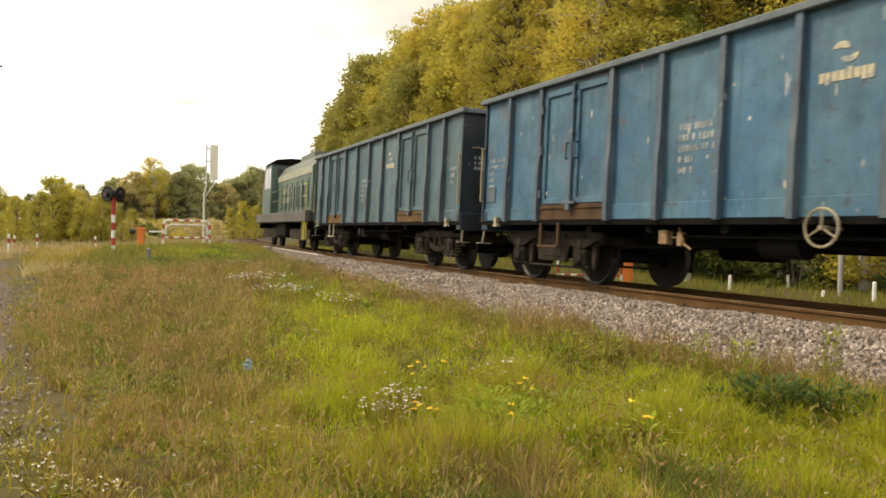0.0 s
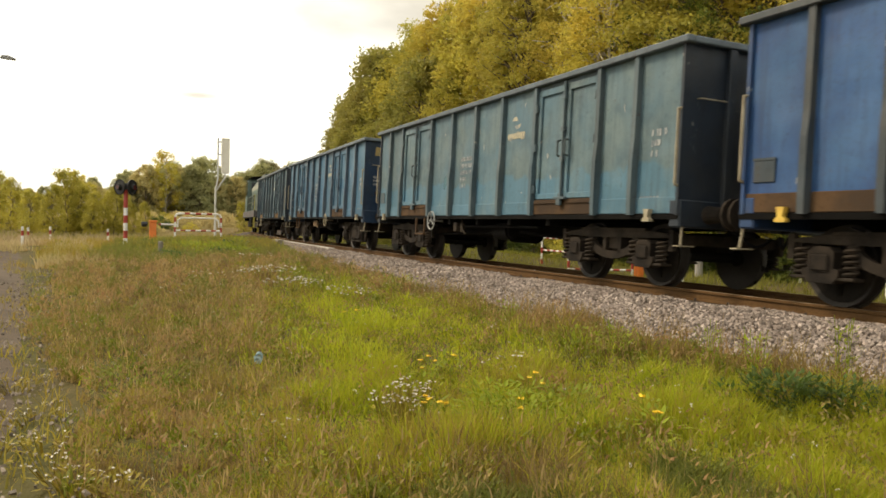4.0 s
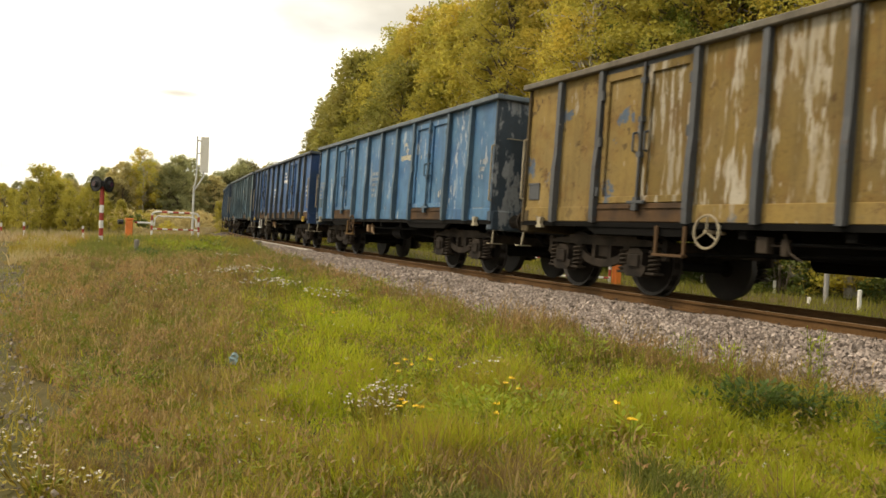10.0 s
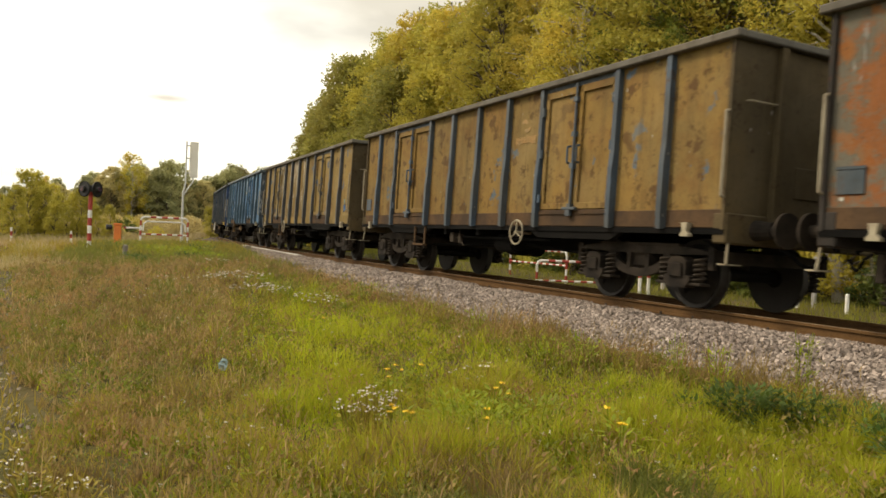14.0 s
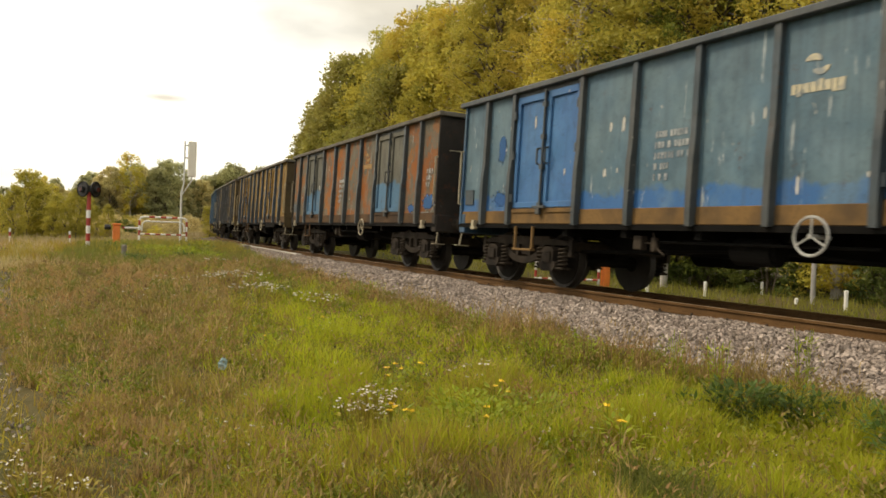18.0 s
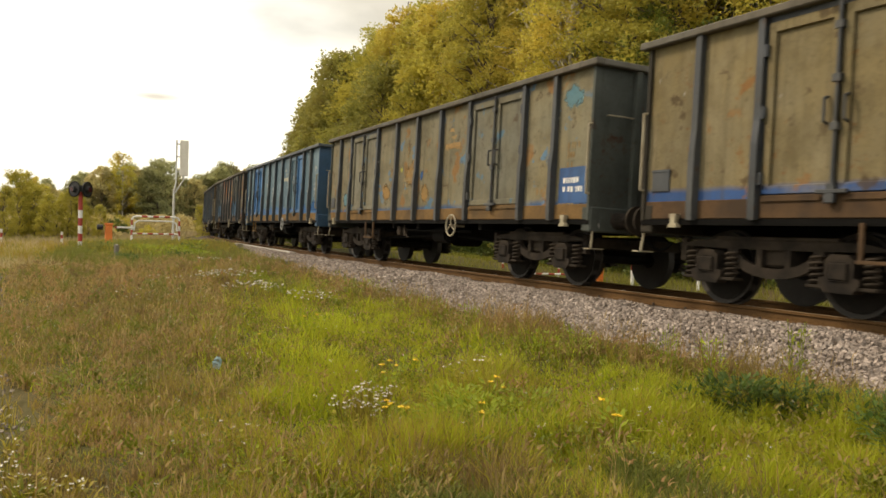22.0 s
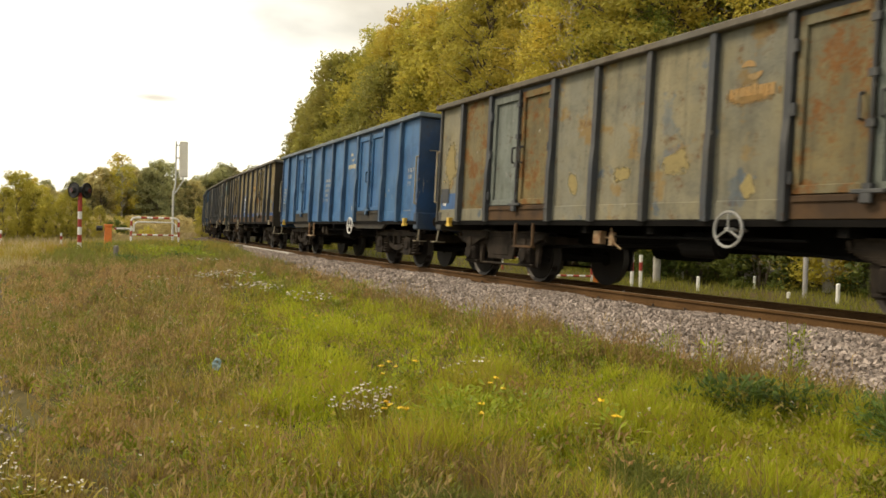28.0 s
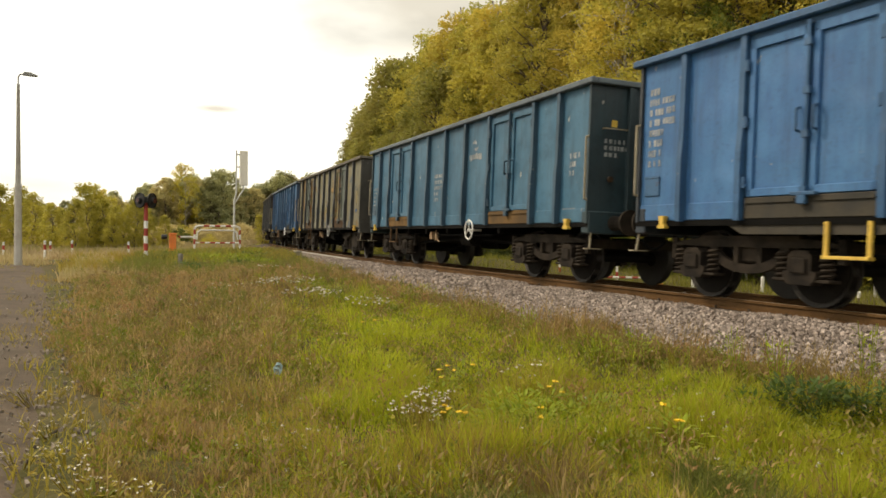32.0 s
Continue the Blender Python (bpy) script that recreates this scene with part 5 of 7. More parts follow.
def end_lettering(w, mat, x, z, rows, tall=0.07):
    """Rows of short strokes on the rear end wall."""
    rnd = random.Random(int(100 * z) + len(rows))
    bm = B()
    y = -LB / 2
    for k, length in enumerate(rows):
        q = x
        while q - x < length:
            n = rnd.choice((0.03, 0.045, 0.06))
            box(bm, q, q + n, y - 0.004, y, z - k * tall * 1.6 - tall, z - k * tall * 1.6)
            q += n + rnd.choice((0.02, 0.03, 0.05))
    tagged(part("end_lettering", bm, mat, w, "rows of small stencilled lettering"), kind="stuff")


M_AMBERTAG = surf("worn yellow patch", (0.40, 0.29, 0.09), (0.27, 0.22, 0.11), 0.8, 0, 6.0, 30.0)


def end_patch(w, mat, x, z, half, name, label):
    bm = B()
    prism(bm, [(x - half, z - half), (x + half * 0.9, z - half * 1.1), (x + half, z + half * 0.8), (x - half * 0.8, z + half)], "y", -LB / 2 - 0.005, -LB / 2)
    part(name, bm, mat, w, label)


for i in (0, 3, 13):
    end_lettering(wagons[i], M_STENCIL, -1.10, 2.45, [0.40, 0.42, 0.28])
end_lettering(wagons[1], M_STENCIL, -1.10, 2.30, [0.36, 0.34, 0.30])
end_patch(wagons[1], M_AMBERTAG, -0.95, 3.05, 0.13, "faded_patch", "faded yellow square of paint")
end_patch(wagons[13], M_YELLOW, -0.92, 2.72, 0.06, "warning_sticker", "small yellow warning sticker")
for i in (0, 1, 3, 5, 8, 10, 13):
    bm = B()
    rod(bm, (-0.98, -LB / 2 - 0.05, 1.78), (-0.98, -LB / 2, 1.78), 0.05, 10)
    part("tail_lamp_socket", bm, M_BOARD, wagons[i])

# ---- locomotive ----
def build_loco():
    lo = tagged(new("diesel_locomotive"), "pale green diesel locomotive with yellow ladders and a sloping cab", "locomotive")
    green = paint("locomotive green", (0.09, 0.165, 0.125), (0.12, 0.19, 0.14), cut=0.72, seed=50)
    cabgreen = paint("pale cab green", (0.17, 0.25, 0.22), (0.14, 0.22, 0.20), cut=0.72, seed=66)
    sage = paint("sage hood top", (0.21, 0.235, 0.175), (0.17, 0.20, 0.15), cut=0.61, seed=52)
    pale = paint("pale cream stripe", (0.62, 0.60, 0.44), (0.52, 0.54, 0.40), cut=0.72, seed=51)
    deck = surf("grey deck edge", (0.13, 0.12, 0.115), (0.09, 0.085, 0.08), 0.8, 0, 1.6, 20.0)
    olive = surf("olive yellow ladder", (0.30, 0.27, 0.03), (0.22, 0.19, 0.03), 0.7, 0, 2.0, 30.0)
    gold = surf("faded yellow rail paint", (0.50, 0.44, 0.10), (0.38, 0.32, 0.07), 0.6, 0, 3.0, 30.0)
    bm = B()
    prism(bm, [(-1.15, 1.55), (1.15, 1.55), (1.15, 3.30), (-1.15, 3.30)], "y", -7.4, 2.6)
    part("long_hood", bm, green, lo)
    bm = B()
    prism(bm, [(-1.13, 3.30), (1.13, 3.30), (0.85, 3.75), (-0.85, 3.75)], "y", -7.38, 2.6)
    part("hood_roof", bm, sage, lo)
    bm = B()
    box(bm, -1.17, 1.17, -7.3, 2.5, 3.02, 3.30, 0.01)
    part("stripe", bm, pale, lo)
    for i in range(6):
        for sx in (-1, 1):
            bm = B()
            y = -6.6 + 1.5 * i
            box(bm, min(sx * 1.15, sx * 1.18), max(sx * 1.15, sx * 1.18), y, y + 1.2, 1.75, 2.85, 0.02)
            part("hood_door", bm, green, lo)
    bm = B()
    box(bm, -0.75, 0.75, -5.2, -1.6, 3.70, 4.06, 0.05)
    part("radiator_box", bm, sage, lo)
    bm = B()
    rod(bm, (0, 0.6, 3.7), (0, 0.6, 4.2), 0.16, 12)
    part("exhaust_pipe", bm, M_UNDER, lo)
    bm = B()
    bars(bm, -1.19, 0.4, 2.62, [2.6, 2.4], 0.26, 0.12)
    tagged(part("hood_lettering", bm, pale, lo, "rows of pale lettering on the hood"), kind="stuff")
    bm = B()
    prism(bm, [(2.6, 1.55), (5.9, 1.55), (5.85, 2.7), (5.15, 3.98), (2.75, 3.98)], "x", -1.45, 1.45)
    cab = part("cab", bm, cabgreen, lo)
    bm = B()
    prism(bm, [(-1.52, 3.95), (1.52, 3.95), (1.25, 4.16), (0.6, 4.26), (-0.6, 4.26), (-1.25, 4.16)], "y", 2.6, 5.2)
    part("roof", bm, M_UNDER, cab)
    for sx in (-1, 1):
        bm = B()
        prism(bm, [(5.62, 1.6), (5.92, 1.6), (5.87, 2.7), (5.17, 3.97), (4.97, 3.97), (5.60, 2.7)], "x", min(sx * 1.44, sx * 1.465), max(sx * 1.44, sx * 1.465))
        part("corner_stripe", bm, pale, cab)
    for sx in (-1, 1):
        for y, y1 in ((2.9, 3.85), (4.0, 5.0)):
            bm = B()
            prism(bm, [(y, 2.78), (y1 + 0.25 * (y > 3.5), 2.78), (y1 - 0.1 * (y > 3.5), 3.78), (y, 3.78)], "x", min(sx * 1.44, sx * 1.47), max(sx * 1.44, sx * 1.47))
            part("cab_window", bm, M_GLASS, cab)
        bm = B()
        box(bm, min(sx * 1.44, sx * 1.475), max(sx * 1.44, sx * 1.475), 2.72, 3.5, 1.6, 2.7, 0.02)
        part("cab_door", bm, green, cab)
    for y in (2.58,):
        for x in (-0.75, 0.75):
            bm = B()
            box(bm, x - 0.45, x + 0.45, y - 0.03, y + 0.06, 3.15, 3.75, 0.02)
            part("windscreen", bm, M_GLASS, cab)
    bm = B()
    prism(bm, [(-1.1, 1.55), (1.1, 1.55), (1.1, 2.75), (0.8, 3.0), (-0.8, 3.0), (-1.1, 2.75)], "y", 5.8, 7.4)
    part("short_hood", bm, green, lo)
    bm = B()
    box(bm, -1.5, 1.5, -8.1, 8.1, 1.12, 1.55, 0.02)
    part("underframe", bm, deck, lo)
    for y in (-8.1, 8.0):
        bm = B()
        box(bm, -1.35, 1.35, y, y + 0.1, 0.85, 1.5, 0.02)
        part("buffer_beam", bm, M_UNDER, lo)
        for x in (-0.87, 0.87):
            bm = B()
            e = -1 if y < 0 else 1
            rod(bm, (x, y, 1.05), (x, y + e * 0.35, 1.05), 0.10, 12)
            rod(bm, (x, y + e * 0.35, 1.05), (x, y + e * 0.40, 1.05), 0.22, 18)
            part("buffer", bm, M_UNDER, lo)
    for sx in (-1, 1):
        for y0, y1, m in ((-8.0, -7.2, gold), (-7.2, 2.4, sage), (5.9, 7.2, sage), (7.2, 8.0, gold)):
            bm = B()
            k = max(2, int((y1 - y0) / 1.2) + 1)
            for i in range(k):
                y = y0 + (y1 - y0) * i / (k - 1)
                rod(bm, (sx * 1.45, y, 1.55), (sx * 1.45, y, 2.55), 0.02, 6)
            for z in (2.1, 2.55):
                rod(bm, (sx * 1.45, y0, z), (sx * 1.45, y1, z), 0.02, 6)
            part("handrail", bm, m, lo)
        for y in (-7.6, 7.6):
            bm = B()
            for i in range(4):
                box(bm, min(sx * 1.2, sx * 1.48), max(sx * 1.2, sx * 1.48), y - 0.3, y + 0.3, 0.45 + 0.3 * i, 0.48 + 0.3 * i)
            for e in (-0.32, 0.32):
                box(bm, sx * 1.46 - 0.02, sx * 1.46 + 0.02, y + e - 0.02, y + e + 0.02, 0.4, 1.6)
            box(bm, min(sx * 1.40, sx * 1.42), max(sx * 1.40, sx * 1.42), y - 0.42, y + 0.42, 0.45, 1.5)
            part("ladder", bm, olive, lo)
    bm = B()
    box(bm, -1.3, 1.3, -1.6, 1.6, 0.45, 1.25, 0.1)
    part("fuel_tank", bm, M_UNDER, lo)
    for y in (-4.6, 4.6):
        bm = B()
        for sx in (-1, 1):
            prism(bm, [(-2.7, 0.85), (2.7, 0.85), (2.7, 0.60), (2.2, 0.42), (-2.2, 0.42), (-2.7, 0.60)], "x", min(sx * 1.0, sx * 1.15), max(sx * 1.0, sx * 1.15))
        box(bm, -1.0, 1.0, -0.3, 0.3, 0.5, 0.9)
        bogie = part("bogie", bm, M_BOGIE, lo)
        bogie.location = (0, y, 0)
        for k in (-1.5, 1.5):
            bm = B()
            for sx in (-1, 1):
                rod(bm, (sx * 0.68, 0, 0), (sx * 0.82, 0, 0), 0.525, 28)
            rod(bm, (-1.1, 0, 0), (1.1, 0, 0), 0.09, 10)
            part("wheelset", bm, M_WHEEL, bogie).location = (0, k, 0.525)
    # drawn for a 16 m frame: brought to the 14 m of this engine
    for ob in lo.children_recursive:
        ob.location.y *= 0.83
        if not ob.name.startswith("wheelset"):
            for v in ob.data.vertices:
                v.co.y *= 0.83
    return lo


loco = build_loco()


# ---- things by the level crossing ----
def turned(x, y, by=0.95):
    """The places of the crossing were laid out along another line; this turns them to the track's own."""
    c, s = math.cos(radians(by)), math.sin(radians(by))
    return x * c + y * s, y * c - x * s


def striped_post(name, x, y, z0, r, bands, label, category, group=""):
    ob = tagged(new(name), label, category, group)
    ob.location = (x, y, z0)
    z = -0.15
    for k, (h, mat) in enumerate(bands):
        bm = B()
        rod(bm, (0, 0, z), (0, 0, z + h), r, 10)
        part("band", bm, mat, ob)
        z += h
    return ob


def crossing_signal(x, y):
    z = ground_z(x, y)
    H = 2.02
    ob = striped_post("crossing_signal", x, y, z, 0.085, [(0.15 + 0.36, M_WHITE), (0.31, M_RED), (0.31, M_WHITE), (0.31, M_RED), (0.31, M_WHITE), (0.74, M_RED)], "twin round black crossing lights on a red and white post", "railway signal")
    for e in (-1, 1):
        q = Vector((e * 0.215, 0, H + 0.42))
        a = e * radians(52)
        d = Vector((math.sin(a), -math.cos(a), 0))
        bm = B()
        rod(bm, q, q + d * 0.04, 0.315, 28)
        board = part("target_board", bm, M_BLACK, ob)
        bm = B()
        ring(bm, q + d * 0.045, d, 0.303, 0.012, 28, 5)
        part("rim", bm, M_UNDER, board)
        bm = B()
        rod(bm, q + d * 0.04, q + d * 0.16, 0.14, 16, 0.12)
        part("hood", bm, M_BLACK, board)
        bm = B()
        rod(bm, q + d * 0.16, q + d * 0.165, 0.10, 16)
        part("lens", bm, M_LENS, board)
    bm = B()
    box(bm, -0.215, 0.215, 0.02, 0.09, H + 0.37, H + 0.47, 0.01)
    box(bm, -0.09, 0.09, 0.0, 0.16, H + 0.20, H + 0.58, 0.02)
    part("bracket", bm, M_BLACK, ob)


def guard_rail(p, q, z0, height, group, second=True, drop=0.76):
    """A red and white tube frame with rounded corners beside the road."""
    ob = tagged(new("guard_rail"), "red and white tubular guard rail beside the road", "guard rail", group)
    p, q = Vector((*p, 0)), Vector((*q, 0))
    ob.location = (p.x, p.y, z0)
    u = (q - p).normalized()
    L = (q - p).length

    def band(a, b, r=0.045):
        n = max(2, int((b - a).length / 0.22))
        for i in range(n):
            bm = B()
            rod(bm, a + (b - a) * i / n, a + (b - a) * (i + 1) / n, r, 8)
            part("tube", bm, M_WHITE if i % 2 == 0 else M_RED, ob)
    c = 0.16
    up = Vector((0, 0, 1))
    for a in (0.0, L):
        e = 1 if a == 0 else -1
        base = u * a
        band(base - up * 0.35, base + up * (height - c))
        bm = B()
        bent(bm, [base + up * (height - c), base + u * e * c * 0.3 + up * (height - c * 0.3), base + u * e * c + up * height], 0.045, 8)
        part("corner_tube", bm, M_WHITE, ob)
    band(u * c + up * height, u * (L - c) + up * height)
    if second:
        bm = B()
        bent(bm, [u * 0.10 + up * (height - 0.62), u * 0.12 + up * (height - 0.30), u * 0.26 + up * (height - 0.19), u * (L - 0.26) + up * (height - 0.19), u * (L - 0.12) + up * (height - 0.30), u * (L - 0.10) + up * (height - 0.62)], 0.035, 8)
        part("tube", bm, M_WHITE, ob)
    band(up * (height - drop), u * L + up * (height - drop), 0.035)
    return ob


def barrier_machine(x, y, boom, k=1.0):
    z = ground_z(x, y)
    ob = tagged(new("barrier_machine"), "orange barrier drive with its lowered white boom" if boom else "orange enamelled housing of a barrier drive", "barrier")
    ob.location = (x, y, z)
    bm = B()
    box(bm, -0.22 * k, 0.22 * k, -0.22 * k, 0.22 * k, -0.1, 0.93, 0.03)
    body = part("housing", bm, M_ORANGE, ob)
    bm = B()
    box(bm, -0.26 * k, 0.26 * k, -0.25 * k, 0.25 * k, 0.93, 1.03, 0.02)
    part("lid", bm, M_ORANGE, body)
    if not boom:
        return
    bm = B()
    d = Vector((boom[0], boom[1], 0)).normalized()
    rod(bm, d * -0.5 + Vector((0, 0, 0.84)), d * -0.25 + Vector((0, 0, 0.84)), 0.12, 8)
    part("counterweight", bm, M_BLACK, ob)
    n = 8
    for i in range(n):
        bm = B()
        L = math.hypot(*boom)
        rod(bm, d * (0.25 + L * i / n) + Vector((0, 0, 0.84)), d * (0.25 + L * (i + 1) / n) + Vector((0, 0, 0.84)), 0.045, 8)
        part("boom_section", bm, M_WHITE if i else M_RED, ob)


def guide_post(x, y, h=1.0, leanx=0.0):
    z = ground_z(x, y)
    ob = striped_post("guide_post", x, y, z, 0.06, [(0.15 + h * 0.52, M_WHITE), (h * 0.26, M_RED), (h * 0.22, M_WHITE)], "white roadside guide post with a red band", "guide post", "guide posts of the road")
    ob.rotation_euler = (radians(leanx), radians(leanx * 0.6), 0)


def lamp_post(x, y, H):
    z = ground_z(x, y)
    ob = tagged(new("street_lamp"), "tall grey street lamp on a concrete column", "street lamp")
    ob.location = (x, y, z)
    bm = B()
    rod(bm, (0, 0, -0.3), (0, 0, 3.2), 0.15, 12, 0.12)
    part("column", bm, M_CONC, ob)
    bm = B()
    rod(bm, (0, 0, 3.2), (0, 0, H), 0.095, 12, 0.055)
    part("upper_column", bm, M_CONC, ob)
    bm = B()
    bent(bm, [(0, 0, H - 0.1), (0.0, 0, H + 0.28), (0.06, 0, H + 0.38), (0.22, 0, H + 0.41)], 0.028, 8)
    part("arm", bm, M_GALV, ob)
    bm = B()
    prism(bm, [(0.15, H + 0.36), (0.2, H + 0.47), (0.42, H + 0.47), (0.66, H + 0.38), (0.64, H + 0.34)], "y", -0.13, 0.13)
    part("lantern", bm, M_GREY, ob)


def mast(x, y, H):
    z = ground_z(x, y)
    ob = tagged(new("antenna_mast"), "slender white mast with a pale upright panel antenna", "mast")
    ob.location = (x, y, z)
    bm = B()
    rod(bm, (0, 0, -0.3), (0, 0, H * 0.53), 0.07, 10, 0.05)
    part("pole", bm, M_POLE, ob)
    bm = B()
    bent(bm, [(0, 0, H * 0.50), (0.10, 0, H * 0.60), (0.10, 0, H)], 0.04, 8)
    bent(bm, [(0, 0, H * 0.48), (0.45, 0, H * 0.62), (0.45, 0, H * 0.70)], 0.035, 8)
    part("fork", bm, M_POLE, ob)
    bm = B()
    box(bm, 0.26, 0.66, -0.10, 0.10, H * 0.66, H, 0.03)
    panel = part("panel", bm, M_PANEL, ob)
    for z0 in (0.70, 0.84, 0.96):
        bm = B()
        box(bm, 0.08, 0.28, -0.03, 0.03, H * z0 - 0.03, H * z0 + 0.03)
        part("clamp", bm, M_GALV, panel)


crossing_signal(*turned(0.90, 34.6))
guard_rail(turned(3.02, 37.0), turned(5.02, 37.0), 0.0, 1.15, "guard rails of the crossing")
barrier_machine(*turned(2.22, 39.4), (0.86, 0.05), 0.70)
mast(*turned(5.27, 41.0), 5.25)
lamp_post(*turned(-3.70, 34.0), 7.0)
for x, y, h in ((-2.80, 42.9, 0.95), (-2.85, 47.9, 0.9), (-1.80, 48.9, 0.95), (1.18, 50.0, 0.85), (-5.0, 47.0, 0.85), (-4.6, 50.5, 0.85)):
    guide_post(x, y, h, random.Random(int(x * 50)).uniform(-2, 2))
for x, y, h in ((17.75, 20.45, 1.14), (18.30, 20.65, 1.12)):
    guide_post(x, y, h)
guard_rail((15.24, 22.89), (17.22, 21.93), -0.88, 1.03, "guard rails of the crossing", False, 0.69)
guard_rail((17.53, 24.34), (17.55, 28.40), -0.60, 1.06, "guard rails of the crossing", False, 0.53)
barrier_machine(17.45, 21.85, None, 0.58)


def plain_post(name, x, y, h, r, mat, label, category):
    ob = tagged(new(name), label, category)
    ob.location = (x, y, ground_z(x, y))
    bm = B()
    rod(bm, (0, 0, -0.2), (0, 0, h), r, 12)
    p = part("pole", bm, mat, ob)
    bm = B()
    rod(bm, (0, 0, h), (0, 0, h + 0.03), r * 1.15, 12, r * 0.4)
    part("cap", bm, mat, ob)


for x, y, h in ((23.2, 23.7, 0.45), (19.4, 19.1, 0.46), (22.9, 19.85, 0.42), (20.3, 16.3, 0.16), (19.95, 14.40, 0.55)):
    plain_post("verge_post", x, y, h, 0.055, M_WHITE, "short white verge post behind the track", "post")
plain_post("marker_post", 21.0, 16.28, 1.55, 0.075, M_GALV, "grey round post in the verge behind the track", "post")
plain_post("marker_post", 21.6, 23.45, 1.02, 0.15, M_CONC, "stout pale concrete post behind the track", "post")
plain_post("marker_stub", 2.38, 29.0, 0.60, 0.085, M_KERB, "short weathered concrete marker in the grass", "marker")


def kerb_block(x, y, z, sx, sy, sz, label):
    bm = B()
    box(bm, -sx / 2, sx / 2, -sy / 2, sy / 2, -0.1, sz, 0.02)
    for v in bm.verts:
        v.co += Vector(noise.noise_vector(v.co * 4)) * 0.015
    me = bpy.data.meshes.new("concrete_block")
    bm.to_mesh(me)
    bm.free()
    me.materials.append(M_KERB)
    ob = tagged(new("concrete_block", me), label, "block")
    ob.location = (x, y, z)


kerb_block(6.84, 23.4, ground_z(6.84, 23.4) + 0.08, 0.34, 0.28, 0.16, "rough concrete block beside the ballast")
kerb_block(7.15, 31.6, -0.12, 0.25, 0.30, 0.26, "concrete block at the edge of the crossing")
for s0 in range(28, 42, 2):
    x, y, a = track_at(s0 + 1)
    q = beside(s0 + 1, -1.0)
    bm = B()
    box(bm, -0.13, 0.13, -0.98, 0.98, -0.25, -0.05, 0.02)
    me = bpy.data.meshes.new("crossing_slab")
    bm.to_mesh(me)
    bm.free()
    me.materials.append(M_CONC)
    ob = tagged(new("crossing_slab", me), "concrete edge slab of the level crossing", "slab", "edge slabs of the crossing", "structure")
    ob.matrix_world = pose(q.x, q.y, 0.0, 0, CANT, -math.degrees(a))


# ---- grass and herbs ----
def blades(name, pts, heights, widths, leans, mat, label, seed, segs=2):
    """Tapering bent blades, all in one mesh."""
    rng = np.random.default_rng(seed)
    n = len(pts)
    ang, bend = rng.uniform(0, 2 * np.pi, n), rng.uniform(0, 2 * np.pi, n)
    side = np.stack([np.cos(ang), np.sin(ang), np.zeros(n)], 1) * (widths / 2)[:, None]
    lean = np.stack([np.cos(bend), np.sin(bend), np.zeros(n)], 1) * (heights * leans)[:, None]
    up = np.array([0, 0, 1.0])
    k = 2 * segs + 1
    vs = np.empty((n, k, 3))
    for i in range(segs):
        f = i / segs
        c = pts + up * (heights * f * (1 - 0.15 * f))[:, None] + lean * f * f
        w = 1 - 0.45 * f
        vs[:, 2 * i], vs[:, 2 * i + 1] = c - side * w, c + side * w
    vs[:, k - 1] = pts + up * (heights * (1 - 0.25 * np.minimum(leans, 1)))[:, None] + lean
    me = bpy.data.meshes.new(name)
    quads = []
    for i in range(segs - 1):
        quads.append([2 * i, 2 * i + 1, 2 * i + 3, 2 * i + 2])
    nq = len(quads)
    base = np.arange(n) * k
    loops = np.concatenate([np.concatenate([base[:, None] + np.array(q)[None] for q in quads], 1) if nq else np.empty((n, 0), int), base[:, None] + np.array([k - 3, k - 2, k - 1])[None]], 1)
    sizes = np.tile(np.array([4] * nq + [3]), n)
    me.vertices.add(n * k)
    me.vertices.foreach_set("co", vs.reshape(-1).astype(np.float32))
    me.loops.add(loops.size)
    me.loops.foreach_set("vertex_index", loops.reshape(-1).astype(np.int32))
    me.polygons.add(len(sizes))
    me.polygons.foreach_set("loop_start", np.concatenate([[0], np.cumsum(sizes)[:-1]]).astype(np.int32))
    me.update(calc_edges=True)
    me.materials.append(mat)
    return tagged(new(name, me), label, "grass", kind="stuff")


def scatter(n, r0, r1, a0, a1, seed, keep):
    """Places on the ground in a ring round the lane's corner, kept where keep(x, y) allows."""
    rng = np.random.default_rng(seed)
    r = np.sqrt(rng.uniform(r0 * r0, r1 * r1, n))
    a = np.radians(rng.uniform(a0, a1, n))
    x, y = r * np.sin(a), r * np.cos(a)
    out = [(px, py, ground_z(px, py) - 0.01) for px, py in zip(x.tolist(), y.tolist()) if keep(px, py)]
    return np.array(out), rng


def lane_edge(y):
    return -0.02 - 0.065 * min(max(y - 4, 0), 8) - 0.02 * max(y - 12, 0)


def in_field(x, y):
    if x < lane_edge(y) + 0.12 * math.sin(y * 2.1) + 0.07 * math.sin(y * 5.3) + 0.35 * noise.noise(Vector((0.3, y * 0.6, 4))) and y < 34:
        return False
    return track_off(x, y) < -2.66 - 0.28 * smooth01((16 - y) / 5) + 0.16 * math.sin(y * 1.7) + 0.12 * math.sin(y * 4.1) + 0.7 * noise.noise(Vector((x * 0.5, y * 0.8, 33)))


